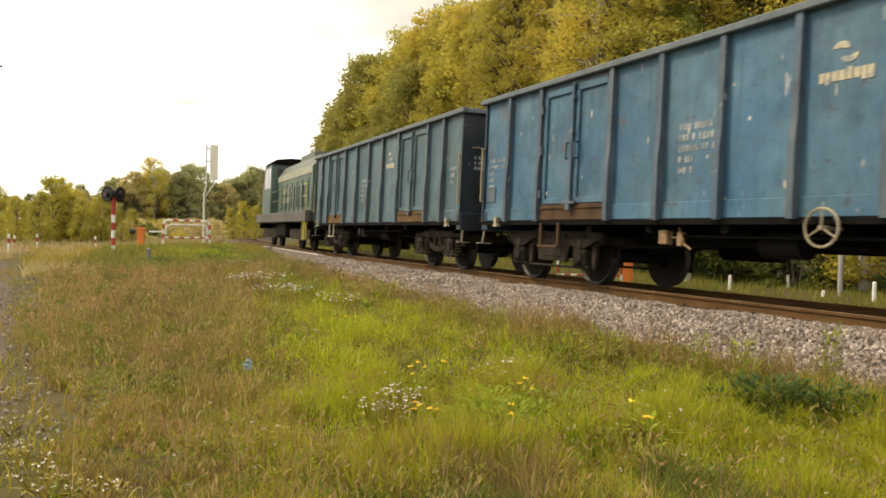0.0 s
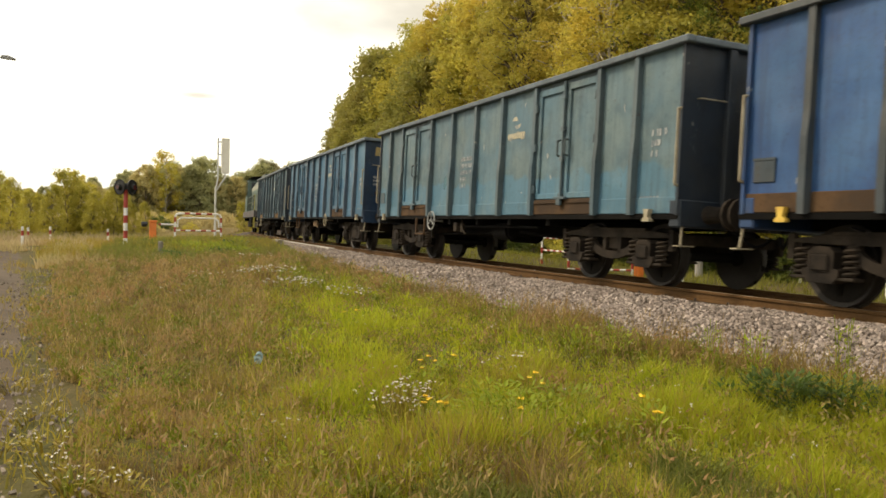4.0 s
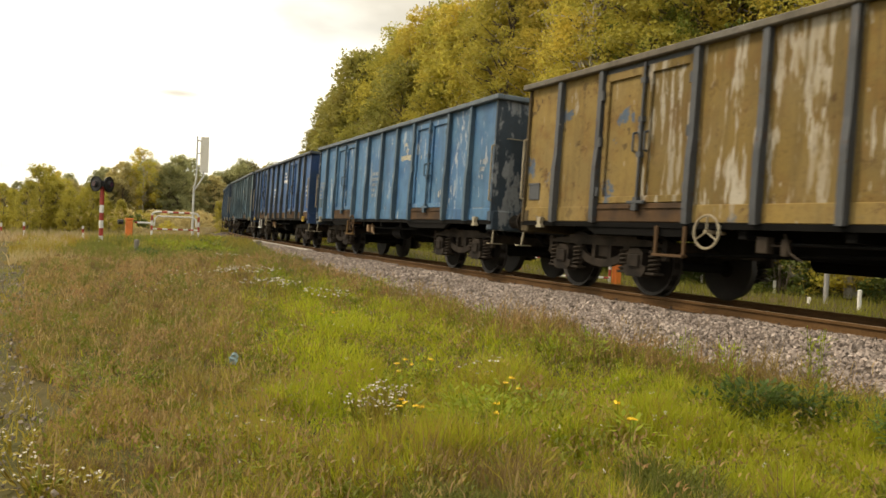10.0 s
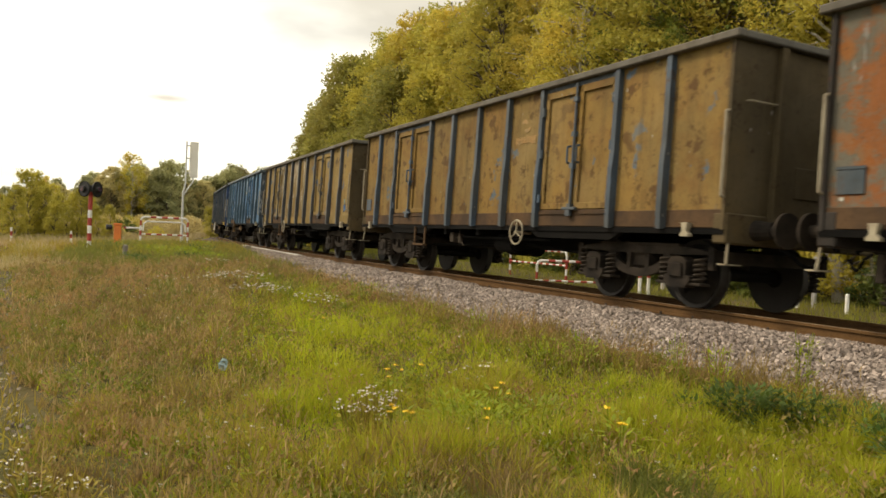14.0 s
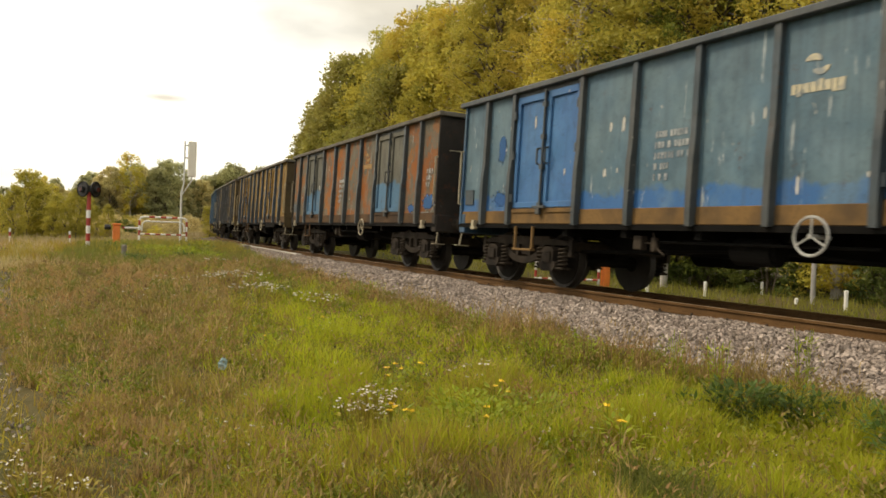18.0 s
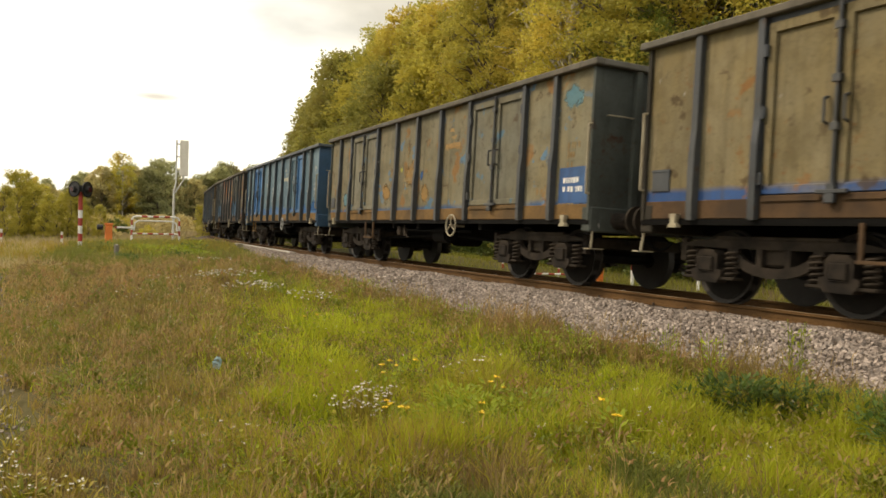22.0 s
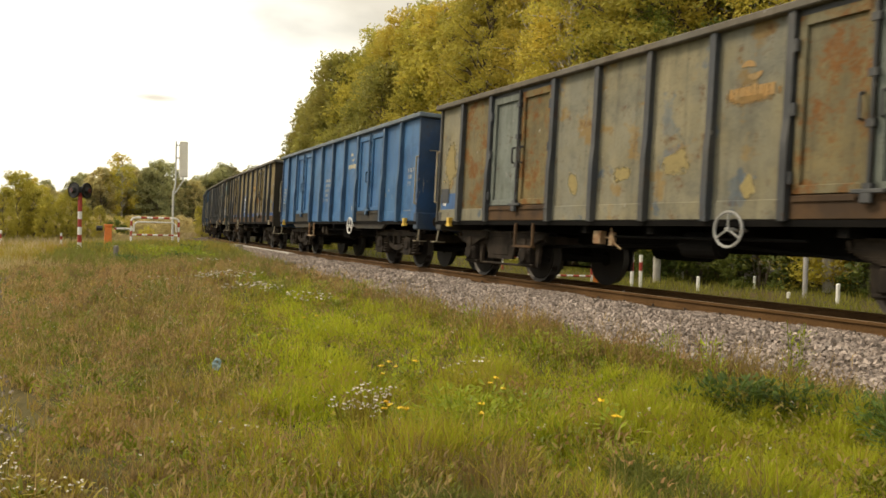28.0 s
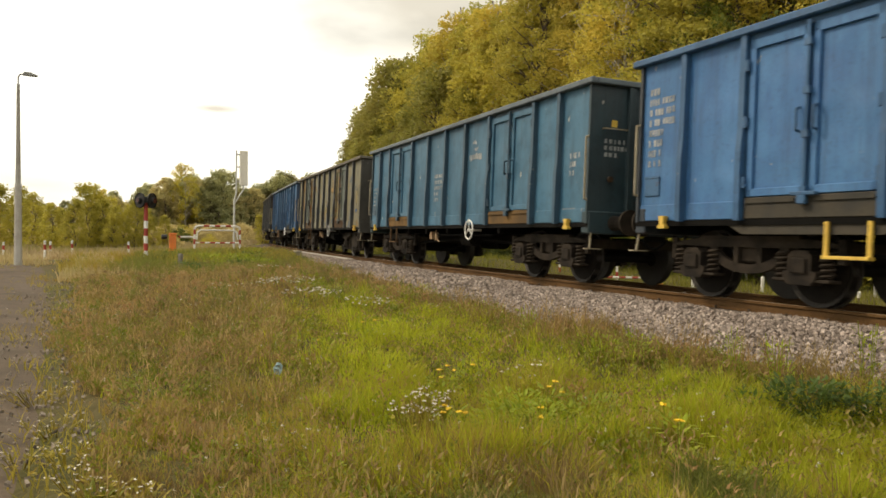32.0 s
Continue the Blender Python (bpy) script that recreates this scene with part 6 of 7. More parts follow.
def lush(x, y):
    """How green the meadow is at a place, 0 to 1."""
    v = 0.55 + 0.9 * noise.noise(Vector((x * 0.45 + 3, y * 0.22, 0))) + 0.55 * noise.noise(Vector((x * 1.6, y * 1.2, 3))) + 0.45 * noise.noise(Vector((x * 5.0, y * 4.0, 8)))
    line = 1.15 + 0.45 * smooth01((y - 3) / 5) + 0.13 * max(0.0, y - 7.5)
    line += 0.9 * noise.noise(Vector((x * 0.7, y * 0.5, 77)))
    v += 0.48 * smooth01((x - line + 0.5) / 2.0) - 0.55 * smooth01((line + 0.9 - x) / 2.2) - 0.10 * smooth01((0.9 - x) / 1.2) - 0.75 * smooth01((track_off(x, y) + 4.1) / 0.9)
    v -= 0.50 * smooth01((y - 6.5) / 8) * smooth01((30 - y) / 4)
    # grass turned duller close by, a lens falloff put into its colour
    v -= 0.30 * smooth01((4.4 - math.hypot(x, y)) / 0.9)
    v -= 0.9 * smooth01(1.25 - math.hypot((x - 2.1) / 0.55, (y - 3.45) / 0.5))
    return v


def build_grass():
    rings = ((2.2, 7.0, 150000, 0.72), (7.0, 14.0, 95000, 1.2), (14.0, 28.0, 75000, 1.8), (28.0, 60.0, 50000, 3.0))
    for k, (r0, r1, n, wide) in enumerate(rings):
        pts, rng = scatter(n, r0, r1, -14 if r1 > 8 else -8, 66, 10 + k, in_field)
        tuft = np.array([0.62 + 0.9 * max(-0.35, noise.noise(Vector((x * 1.1, y * 1.1, 21)))) + 0.75 * max(-0.3, noise.noise(Vector((x * 3.6, y * 3.6, 27)))) for x, y, _ in pts])
        thick = rng.random(len(pts)) < np.clip(tuft * 1.25, 0.25, 1)
        pts, tuft = pts[thick], np.clip(tuft, 0.35, 1.6)[thick]
        g = np.array([lush(x, y) for x, y, _ in pts]) + rng.normal(0, 0.42, len(pts))
        for sel, name, mat, label, hs in (
                (g > 0.62, "lush_grass", G_LUSH, "bright green meadow grass", (0.16, 0.34)),
                ((g <= 0.62) & (g > 0.18), "field_grass", G_FIELD, "olive green meadow grass turning brown", (0.14, 0.36)),
                (g <= 0.18, "dry_grass", G_DRY, "brown dry seed grass", (0.14, 0.34))):
            p = pts[sel]
            if not len(p):
                continue
            h = rng.uniform(*hs, len(p)) * (0.92 if k < 2 else 1.0) * tuft[sel] * np.clip(0.68 + 0.14 * p[:, 0], 0.62, 1.0)
            blades(name, p, h, rng.uniform(0.005, 0.011, len(p)) * wide * 1.3, rng.uniform(0.08, 0.72, len(p)), mat, label, 50 + k, 3 if k == 1 else 2)
    # low growth in a dark tone, added to darken the lane's near corner
    pts, rng = scatter(26000, 2.5, 4.5, 24, 64, 38, lambda x, y: in_field(x, y) and noise.noise(Vector((x * 1.2, y * 1.2, 70))) > -0.45 + 1.1 * smooth01((math.hypot(x, y) - 3.4) / 1.1))
    blades("low_grass", pts, rng.uniform(0.10, 0.27, len(pts)), rng.uniform(0.007, 0.014, len(pts)), rng.uniform(0.2, 0.9, len(pts)), G_RANK, "low grass coloured dark to shade the near corner", 88, 2)
    # tall dead stalks with seed heads
    pts, rng = scatter(9000, 2.6, 30, -12, 62, 31, lambda x, y: in_field(x, y) and lush(x, y) < 0.55)
    blades("seed_stalks", pts, rng.uniform(0.3, 0.62, len(pts)), np.full(len(pts), 0.006), rng.uniform(0.05, 0.35, len(pts)), G_DRY, "thin brown seed stalks", 71, 2)
    tops, rng2 = scatter(9000, 2.6, 30, -12, 62, 31, lambda x, y: in_field(x, y) and lush(x, y) < 0.55)
    tops = np.repeat(tops, 3, 0) + rng2.normal(0, 0.03, (3 * len(tops), 3)) + np.array([0, 0, 0.3])
    blades("seed_heads", tops, rng2.uniform(0.04, 0.10, len(tops)), rng2.uniform(0.005, 0.011, len(tops)), rng2.uniform(0.1, 0.8, len(tops)), G_DRY, "reddish brown seed heads", 72, 2)
    # reddish weeds over the edge of the ballast
    pts, rng = scatter(90000, 3, 40, 0, 70, 32, lambda x, y: -3.75 < track_off(x, y) < -1.75 and noise.noise(Vector((x * 0.9, y * 0.9, 40))) + 0.5 * noise.noise(Vector((x * 3, y * 3, 41))) > -0.16 + 0.66 * smooth01((track_off(x, y) + 3.1) / 1.3))
    blades("edge_weeds", pts, rng.uniform(0.14, 0.50, len(pts)), rng.uniform(0.007, 0.015, len(pts)), rng.uniform(0.1, 0.7, len(pts)), G_RUSSET, "russet dry weeds along the edge of the ballast", 76, 2)
    # tall growth round the crossing's posts
    pts, rng = scatter(13000, 30, 46, -3, 13, 33, lambda x, y: noise.noise(Vector((x * 0.4, y * 0.25, 61))) > -0.25 + 0.5 * smooth01((1.5 - x) / 3) and track_off(x, y) < -2.3 and abs(y - 36.5 + 0.18 * (x - 8)) > 2.4)
    blades("tall_grass", pts, rng.uniform(0.2, 0.52, len(pts)), rng.uniform(0.02, 0.05, len(pts)), rng.uniform(0.1, 0.6, len(pts)), G_FIELD, "tall green grass round the crossing", 77, 2)
    # dark rank weeds before the guard rail
    pts, rng = scatter(30000, 22, 37, -2, 18, 37, lambda x, y: track_off(x, y) < -2.4 and noise.noise(Vector((x * 0.7, y * 0.35, 66))) > -0.45 + 0.7 * smooth01((3.2 - x) / 3.4) + 0.7 * smooth01((29 - y) / 6))
    blades("rank_weeds", pts, rng.uniform(0.14, 0.5, len(pts)), rng.uniform(0.02, 0.05, len(pts)), rng.uniform(0.2, 0.9, len(pts)), G_RANK, "rank dark green weeds before the crossing", 87, 2)
    pts, rng = scatter(14000, 26, 46, -10, 5, 35, lambda x, y: (x > -0.6 - 0.03 * y or y > 34) and noise.noise(Vector((x * 0.5, y * 0.25, 60))) > -0.05 + 0.35 * smooth01((x + 1) / 2.5) and abs(y - 36.5 + 0.18 * (x - 8)) > 2.4)
    blades("pale_tall_grass", pts, rng.uniform(0.2, 0.5, len(pts)), rng.uniform(0.02, 0.045, len(pts)), rng.uniform(0.1, 0.6, len(pts)), G_STRAW, "tall pale dry grass beside the road", 79, 2)
    # low tufts behind and beside the camera
    pts, rng = scatter(52000, 0.4, 11, 62, 345, 34, in_field)
    blades("near_grass", pts, rng.uniform(0.12, 0.3, len(pts)), rng.uniform(0.010, 0.018, len(pts)), rng.uniform(0.1, 0.7, len(pts)), G_FIELD, "olive green meadow grass turning brown", 78, 2)
    pts, rng = scatter(9000, 0.3, 2.4, -70, 66, 36, in_field)
    blades("near_grass", pts, rng.uniform(0.10, 0.22, len(pts)), rng.uniform(0.008, 0.014, len(pts)), rng.uniform(0.1, 0.7, len(pts)), G_FIELD, "olive green meadow grass turning brown", 80, 2)
    # verge behind the track
    pts, rng = scatter(52000, 9, 70, 8, 66, 41, lambda x, y: 2.7 < track_off(x, y) < 17)
    blades("verge_grass", pts, rng.uniform(0.16, 0.42, len(pts)), rng.uniform(0.012, 0.032, len(pts)), rng.uniform(0.1, 0.7, len(pts)), G_SHADE, "green grass verge behind the track", 73, 2)
    # far meadow to the left of the line
    pts, rng = scatter(34000, 44, 130, -16, 14, 42, lambda x, y: track_off(x, y) < -3.0)
    blades("far_grass", pts, rng.uniform(0.3, 0.7, len(pts)), rng.uniform(0.05, 0.14, len(pts)), rng.uniform(0.1, 0.6, len(pts)), G_STRAW, "tall pale dry grass in the far meadow", 74, 2)
    # weeds on the lane and in the shoulder
    pts, rng = scatter(52000, 2.4, 34, -40, 10, 43, lambda x, y: -4.8 < x < 0.1 and noise.noise(Vector((x * 1.3, y * 0.8, 9))) + 0.5 * noise.noise(Vector((x * 4, y * 3, 12))) > -0.10 + 0.34 * smooth01((-0.35 - x) / 1.0))
    blades("lane_weeds", pts, rng.uniform(0.05, 0.26, len(pts)), rng.uniform(0.008, 0.016, len(pts)), rng.uniform(0.2, 0.9, len(pts)), G_FIELD, "low weeds in the cracks of the lane", 75, 2)


build_grass()


def leaf_plant(name, x, y, height, spread, n, leaf, mat, label, category, head_mat=None, head_n=0, head_r=0.012, seed=0, stems=8):
    """A herb: stems, a tuft of leaves, and flower heads on the stems' ends."""
    rng = random.Random(seed)
    z = ground_z(x, y)
    ob = tagged(new(name), label, category)
    ob.location = (x, y, z)
    ends = []
    bm = B()
    for i in range(stems):
        a, r = rng.uniform(0, 6.28), spread * math.sqrt(rng.random())
        e = Vector((r * math.cos(a), r * math.sin(a), height * rng.uniform(0.72, 1.0)))
        b = Vector((r * 0.4 * math.cos(a), r * 0.4 * math.sin(a), 0))
        rod(bm, b, e, 0.004, 5, 0.003)
        ends.append(e)
    tagged(part("stem_tuft", bm, mat, ob), kind="stuff")
    vs, fs = [], []
    for i in range(n):
        a, r = rng.uniform(0, 6.28), spread * math.sqrt(rng.random())
        c = Vector((r * math.cos(a), r * math.sin(a), height * rng.uniform(0.05, 0.8)))
        d = Vector((math.cos(a + rng.uniform(-1, 1)), math.sin(a + rng.uniform(-1, 1)), rng.uniform(-0.2, 0.9))).normalized() * leaf * rng.uniform(0.6, 1.3)
        s = d.cross(Vector((0, 0, 1))).normalized() * leaf * 0.17
        k = len(vs)
        vs += [c, c + d * 0.5 + s, c + d, c + d * 0.5 - s]
        fs.append((k, k + 1, k + 2, k + 3))
    lv = new("leaves", mesh_from("leaves", vs, fs, mat))
    lv.parent = ob
    if head_n:
        joined = B() if head_n < 4 and y > 10 else None
        for e in ends:
            bm = joined or B()
            for i in range(head_n):
                p = e + Vector((rng.gauss(0, head_r * 1.1), rng.gauss(0, head_r * 1.1), rng.gauss(0, head_r * 0.25)))
                bmesh.ops.create_cone(bm, cap_ends=True, segments=7, radius1=head_r * 0.5, radius2=head_r * rng.uniform(0.8, 1.2), depth=head_r * 0.7, matrix=Matrix.Translation(p) @ Euler((rng.uniform(-0.5, 0.5), rng.uniform(-0.5, 0.5), 0)).to_matrix().to_4x4())
            if not joined:
                part("flower_head", bm, head_mat, ob)
        if joined:
            tagged(part("flower_cluster", joined, head_mat, ob), kind="stuff")
    return ob


for i, (x, y, k) in enumerate(((2.04, 4.56, 5), (2.50, 5.79, 4), (2.93, 4.88, 3), (2.59, 4.33, 2), (3.09, 3.64, 2), (2.84, 8.90, 2), (2.77, 5.95, 1), (3.23, 3.91, 1), (2.1, 8.2, 1))):
    leaf_plant("yellow_flowers", x, y, 0.33, 0.11, 40, 0.09, G_HERB, "low plant with bright yellow flower heads", "flower", head_mat=F_YELLOW, head_n=14, head_r=0.0085, seed=i, stems=k)
for i, (x, y, k, h, w, r) in enumerate(((2.00, 4.85, 40, 0.36, 0.17, 0.009), (1.84, 4.70, 30, 0.32, 0.16, 0.009), (3.03, 5.58, 3, 0.30, 0.12, 0.011), (3.33, 5.72, 3, 0.30, 0.10, 0.011), (3.03, 5.33, 2, 0.30, 0.08, 0.011), (1.05, 4.84, 3, 0.25, 0.15, 0.010),
                                        (-0.35, 6.4, 16, 0.16, 0.26, 0.007), (-0.55, 7.6, 16, 0.16, 0.3, 0.008), (-0.5, 5.6, 9, 0.12, 0.25, 0.006), (-0.14, 4.74, 20, 0.15, 0.22, 0.007), (-0.04, 4.40, 12, 0.15, 0.18, 0.007), (-0.22, 5.3, 12, 0.15, 0.2, 0.007), (0.14, 4.24, 10, 0.15, 0.14, 0.007),
                                        (3.50, 16.3, 46, 0.40, 0.7, 0.021), (3.26, 13.3, 40, 0.40, 0.6, 0.019), (3.65, 11.5, 28, 0.38, 0.4, 0.016), (2.46, 16.1, 12, 0.38, 0.7, 0.015), (1.62, 13.4, 6, 0.34, 0.6, 0.012), (4.6, 23.5, 14, 0.35, 0.6, 0.018))):
    leaf_plant("white_flowers", x, y, h, w, 50, 0.06, G_FIELD, "loose clump of small white meadow flowers", "flower", head_mat=F_WHITE, head_n=2, head_r=r, seed=50 + i, stems=k)
LOW_HERBS = ((2.60, 4.41, 0.34, 0.26, 420, 0), (3.07, 4.59, 0.30, 0.28, 380, 0), (2.61, 4.73, 0.36, 0.24, 360, 0), (2.34, 4.45, 0.32, 0.2, 280, 0), (2.42, 4.15, 0.26, 0.22, 260, 0), (2.85, 4.1, 0.26, 0.22, 260, 0), (4.66, 6.6, 0.28, 0.4, 260, 0), (4.30, 14.1, 0.4, 0.8, 420, 0), (5.2, 13.6, 0.4, 0.7, 380, 0), (4.9, 10.4, 0.35, 0.5, 260, 0), (4.55, 4.05, 0.34, 0.28, 560, 1), (4.75, 3.80, 0.32, 0.26, 440, 1), (4.30, 4.35, 0.22, 0.20, 140, 1), (5.06, 5.35, 0.5, 0.12, 110, 0))
EDGE_HERBS = ((5.05, 4.80, 0.5, 0.12, 110, 0), (5.85, 4.6, 0.62, 0.12, 130, 0), (4.99, 8.88, 0.45, 0.14, 120, 0), (4.64, 6.13, 0.4, 0.16, 110, 0), (4.85, 3.35, 0.3, 0.24, 240, 1), (4.7, 2.9, 0.34, 0.3, 300, 1), (4.5, 2.7, 0.3, 0.25, 240, 1), (4.95, 3.1, 0.36, 0.24, 240, 1), (1.2, 4.3, 0.16, 0.25, 110, 0), (0.7, 4.9, 0.16, 0.25, 90, 0), (0.4, 7.0, 0.25, 0.4, 220, 0), (1.6, 6.0, 0.2, 0.3, 160, 0), (2.0, 10.5, 0.3, 0.5, 240, 0))
for i, (x, y, h, w, n, m) in enumerate(LOW_HERBS + EDGE_HERBS):
    leaf_plant("broad_leaf_herb", x, y, h, w, n, 0.085 if m else 0.062, G_DARK if m else G_HERB, "dense clump of dark green broad leaves" if m else "leafy bright green weed", "herb", seed=90 + i, stems=6)

# tall weeds on the mound before the crossing
rnd = random.Random(28)
for i in range(22):
    y = rnd.uniform(27.0, 33.0)
    leaf_plant("broad_leaf_herb", y * rnd.uniform(0.075, 0.185), y, rnd.uniform(0.34, 0.62), rnd.uniform(0.35, 0.7), 260, 0.13, G_DARK if i % 3 == 0 else G_HERB, "tall leafy weed on the crossing's mound", "herb", seed=140 + i, stems=6)


def meadow_dots():
    """Tiny pale seed heads and low leaf rosettes strewn through the meadow."""
    pts, rng = scatter(1300, 3.4, 24, -10, 58, 81, in_field)
    pts = pts + np.stack([np.zeros(len(pts)), np.zeros(len(pts)), rng.uniform(0.16, 0.32, len(pts))], 1)
    pts = np.repeat(pts, 4, 0) + rng.normal(0, 0.007, (4 * len(pts), 3))
    blades("pale_flower_heads", pts, rng.uniform(0.006, 0.012, len(pts)), rng.uniform(0.006, 0.012, len(pts)), rng.uniform(0.5, 1.2, len(pts)), F_WHITE, "tiny pale flower heads strewn through the meadow", 82, 2)
    # small leaves of clover and yarrow between the blades
    for name, mat, label, n, seed, lift in (("meadow_leaves", G_ROSETTE, "small green herb leaves between the grass", 52000, 85, 0.0), ("withered_leaves", G_RUSSET, "small withered brown leaves between the grass", 34000, 86, 0.06)):
        pts, rng = scatter(n, 2.4, 13, -9, 62, seed, lambda x, y: in_field(x, y) and noise.noise(Vector((x * 2.6, y * 2.6, seed))) > -0.02)
        pts = pts + np.stack([np.zeros(len(pts)), np.zeros(len(pts)), rng.uniform(0.02, 0.18, len(pts)) + lift], 1)
        blades(name, pts, rng.uniform(0.02, 0.045, len(pts)), rng.uniform(0.010, 0.020, len(pts)), rng.uniform(0.6, 1.6, len(pts)), mat, label, seed + 10, 2)
    for name, mat, label, n, seed, want in (
            ("herb_clumps", G_RANK, "knee-high dark green herbs among the grass", 1500, 91, lambda v: v < 0.75),
            ("brown_herb_clumps", G_RUSSET, "withered brown seed herbs among the grass", 1700, 92, lambda v: v < 0.5),
            ("dry_herb_clumps", G_DRY, "pale dry herbs among the grass", 1300, 94, lambda v: v < 0.6),
            ("bright_herb_clumps", G_HERB, "bright leafy herbs among the grass", 700, 93, lambda v: v > 0.5)):
        spots, rng = scatter(n, 3.0, 26, -9, 58, seed, lambda x, y: in_field(x, y) and want(lush(x, y)) and noise.noise(Vector((x * 0.8, y * 0.8, seed))) > -0.15)
        tall = np.repeat(rng.uniform(0.14, 0.34, len(spots)), 34)
        pts = np.repeat(spots, 34, 0)
        up = rng.random(len(pts))
        wide = (0.03 + 0.09 * (1 - up))[:, None] * np.array([1, 1, 0])
        pts = pts + rng.normal(0, 1.0, pts.shape) * wide + np.stack([0 * up, 0 * up, tall * up], 1)
        far = np.clip(pts[:, 1] / 8, 0.8, 2.2)
        blades(name, pts, rng.uniform(0.025, 0.06, len(pts)) * far, rng.uniform(0.008, 0.018, len(pts)) * far, rng.uniform(0.5, 1.5, len(pts)), mat, label, seed + 10, 2)
    spots, rng = scatter(640, 2.6, 16, -8, 60, 83, in_field)
    pts = np.repeat(spots, 26, 0)
    pts = pts + rng.normal(0, 0.055, pts.shape) * np.array([1, 1, 0.2]) + np.array([0, 0, 0.05])
    blades("leaf_rosettes", pts, rng.uniform(0.05, 0.12, len(pts)), rng.uniform(0.012, 0.024, len(pts)), rng.uniform(0.5, 1.4, len(pts)), G_ROSETTE, "low green leaf rosettes among the grass", 84, 3)


meadow_dots()

bm = B()
r = bmesh.ops.create_icosphere(bm, subdivisions=2, radius=0.038)
for v in bm.verts:
    v.co = Vector((v.co.x * 0.9, v.co.y * 0.45, v.co.z * 1.2)) + Vector(noise.noise_vector(v.co * 40)) * 0.03
me = bpy.data.meshes.new("plastic_bag")
bm.to_mesh(me)
bm.free()
me.materials.append(M_LITTER)
ob = tagged(new("plastic_bag", me), "crumpled pale blue plastic bag caught in the grass", "litter")
ob.location = (1.42, 7.06, ground_z(1.42, 7.06) + 0.20)


# ---- trees ----
def leaf_cloud(name, centres, radii, per, size, mat, seed):
    """Clumps of small folded leaves."""
    rng = np.random.default_rng(seed)
    c = np.repeat(np.array(centres), per, 0)
    rad = np.repeat(np.array(radii), per)
    d = rng.normal(size=(len(c), 3))
    d /= np.linalg.norm(d, axis=1)[:, None]
    p = c + d * (rad * rng.uniform(0.25, 1.0, len(c)) ** 0.6)[:, None] * np.array([1, 1, 0.8])
    a = rng.normal(size=(len(c), 3))
    a[:, 2] *= 0.6
    a /= np.linalg.norm(a, axis=1)[:, None]
    b = np.cross(a, rng.normal(size=(len(c), 3)))
    b /= np.linalg.norm(b, axis=1)[:, None]
    s = (size * rng.uniform(0.6, 1.3, len(c)))[:, None]
    vs = np.stack([p - a * s * 0.5 - b * s * 0.26, p - a * s * 0.4 + b * s * 0.30, p + a * s * 0.6], 1).reshape(-1, 3)
    n = len(c)
    me = bpy.data.meshes.new(name)
    me.vertices.add(3 * n)
    me.vertices.foreach_set("co", vs.reshape(-1).astype(np.float32))
    me.loops.add(3 * n)
    me.loops.foreach_set("vertex_index", np.arange(3 * n, dtype=np.int32))
    me.polygons.add(n)
    me.polygons.foreach_set("loop_start", np.arange(0, 3 * n, 3, dtype=np.int32))
    me.update(calc_edges=True)
    me.materials.append(mat)
    return me


def make_tree(label, height, spread, low, clumps, per, size, bark, leaves, seed, fluff=1.0):
    rng = random.Random(seed)
    ob = tagged(new("tree"), label, "tree", "trees of the wood")
    bm = B()
    pts = [Vector((0, 0, -0.3))]
    for i in range(1, 7):
        pts.append(Vector((rng.gauss(0, 0.10) * i * 0.5, rng.gauss(0, 0.10) * i * 0.5, height * 0.93 * i / 6)))
    for i in range(6):
        r0, r1 = height * 0.013 * (1 - i / 6.6), height * 0.013 * (1 - (i + 1) / 6.6)
        rod(bm, pts[i], pts[i + 1], r0, 8, r1)
    cs, rs = [], []
    for i in range(clumps):
        f = low + (1 - low) * (i + rng.random()) / clumps
        z = height * f
        prof = math.sin(math.pi * min(1, max(0.06, (f - low) / (1 - low)) ** 0.75)) ** 0.7
        r = spread * (0.25 + 0.75 * prof) * rng.uniform(0.45, 1.05)
        a = rng.uniform(0, 6.283)
        base = pts[min(5, int(f * 0.85 * 6))].lerp(pts[min(6, int(f * 0.85 * 6) + 1)], 0.5)
        c = Vector((base.x + r * math.cos(a), base.y + r * math.sin(a), z))
        cs.append(tuple(c))
        rs.append(height * fluff * rng.uniform(0.04, 0.085))
        if i % 3 == 0:
            q = Vector((base.x, base.y, max(height * low * 0.8, z - r * 0.7)))
            m = q.lerp(c, 0.55) + Vector((0, 0, 0.06 * height * rng.random()))
            rod(bm, q, m, height * 0.0045, 4, height * 0.003)
            rod(bm, m, c, height * 0.003, 3, height * 0.0012)
    part("trunk", bm, bark, ob)
    cr = new("crown", leaf_cloud("crown", cs, rs, per, size, leaves, seed))
    cr.parent = ob
    return ob


def make_bush(label, height, spread, clumps, per, size, leaves, seed):
    rng = random.Random(seed)
    ob = tagged(new("bush"), label, "bush", "bushes along the wood")
    bm = B()
    cs, rs = [], []
    for i in range(clumps):
        a, r = rng.uniform(0, 6.283), spread * math.sqrt(rng.random())
        z = height * rng.uniform(0.12, 0.95) * (1 - 0.5 * (r / spread) ** 2)
        c = (r * math.cos(a), r * math.sin(a), z)
        cs.append(c)
        rs.append(height * rng.uniform(0.12, 0.24))
        if i % 3 == 0:
            rod(bm, (c[0] * 0.2, c[1] * 0.2, -0.2), c, 0.03, 5, 0.01)
    tagged(part("stem_tuft", bm, M_BARK, ob), kind="stuff")
    cr = new("crown", leaf_cloud("crown", cs, rs, per, size, leaves, seed))
    cr.parent = ob
    return ob


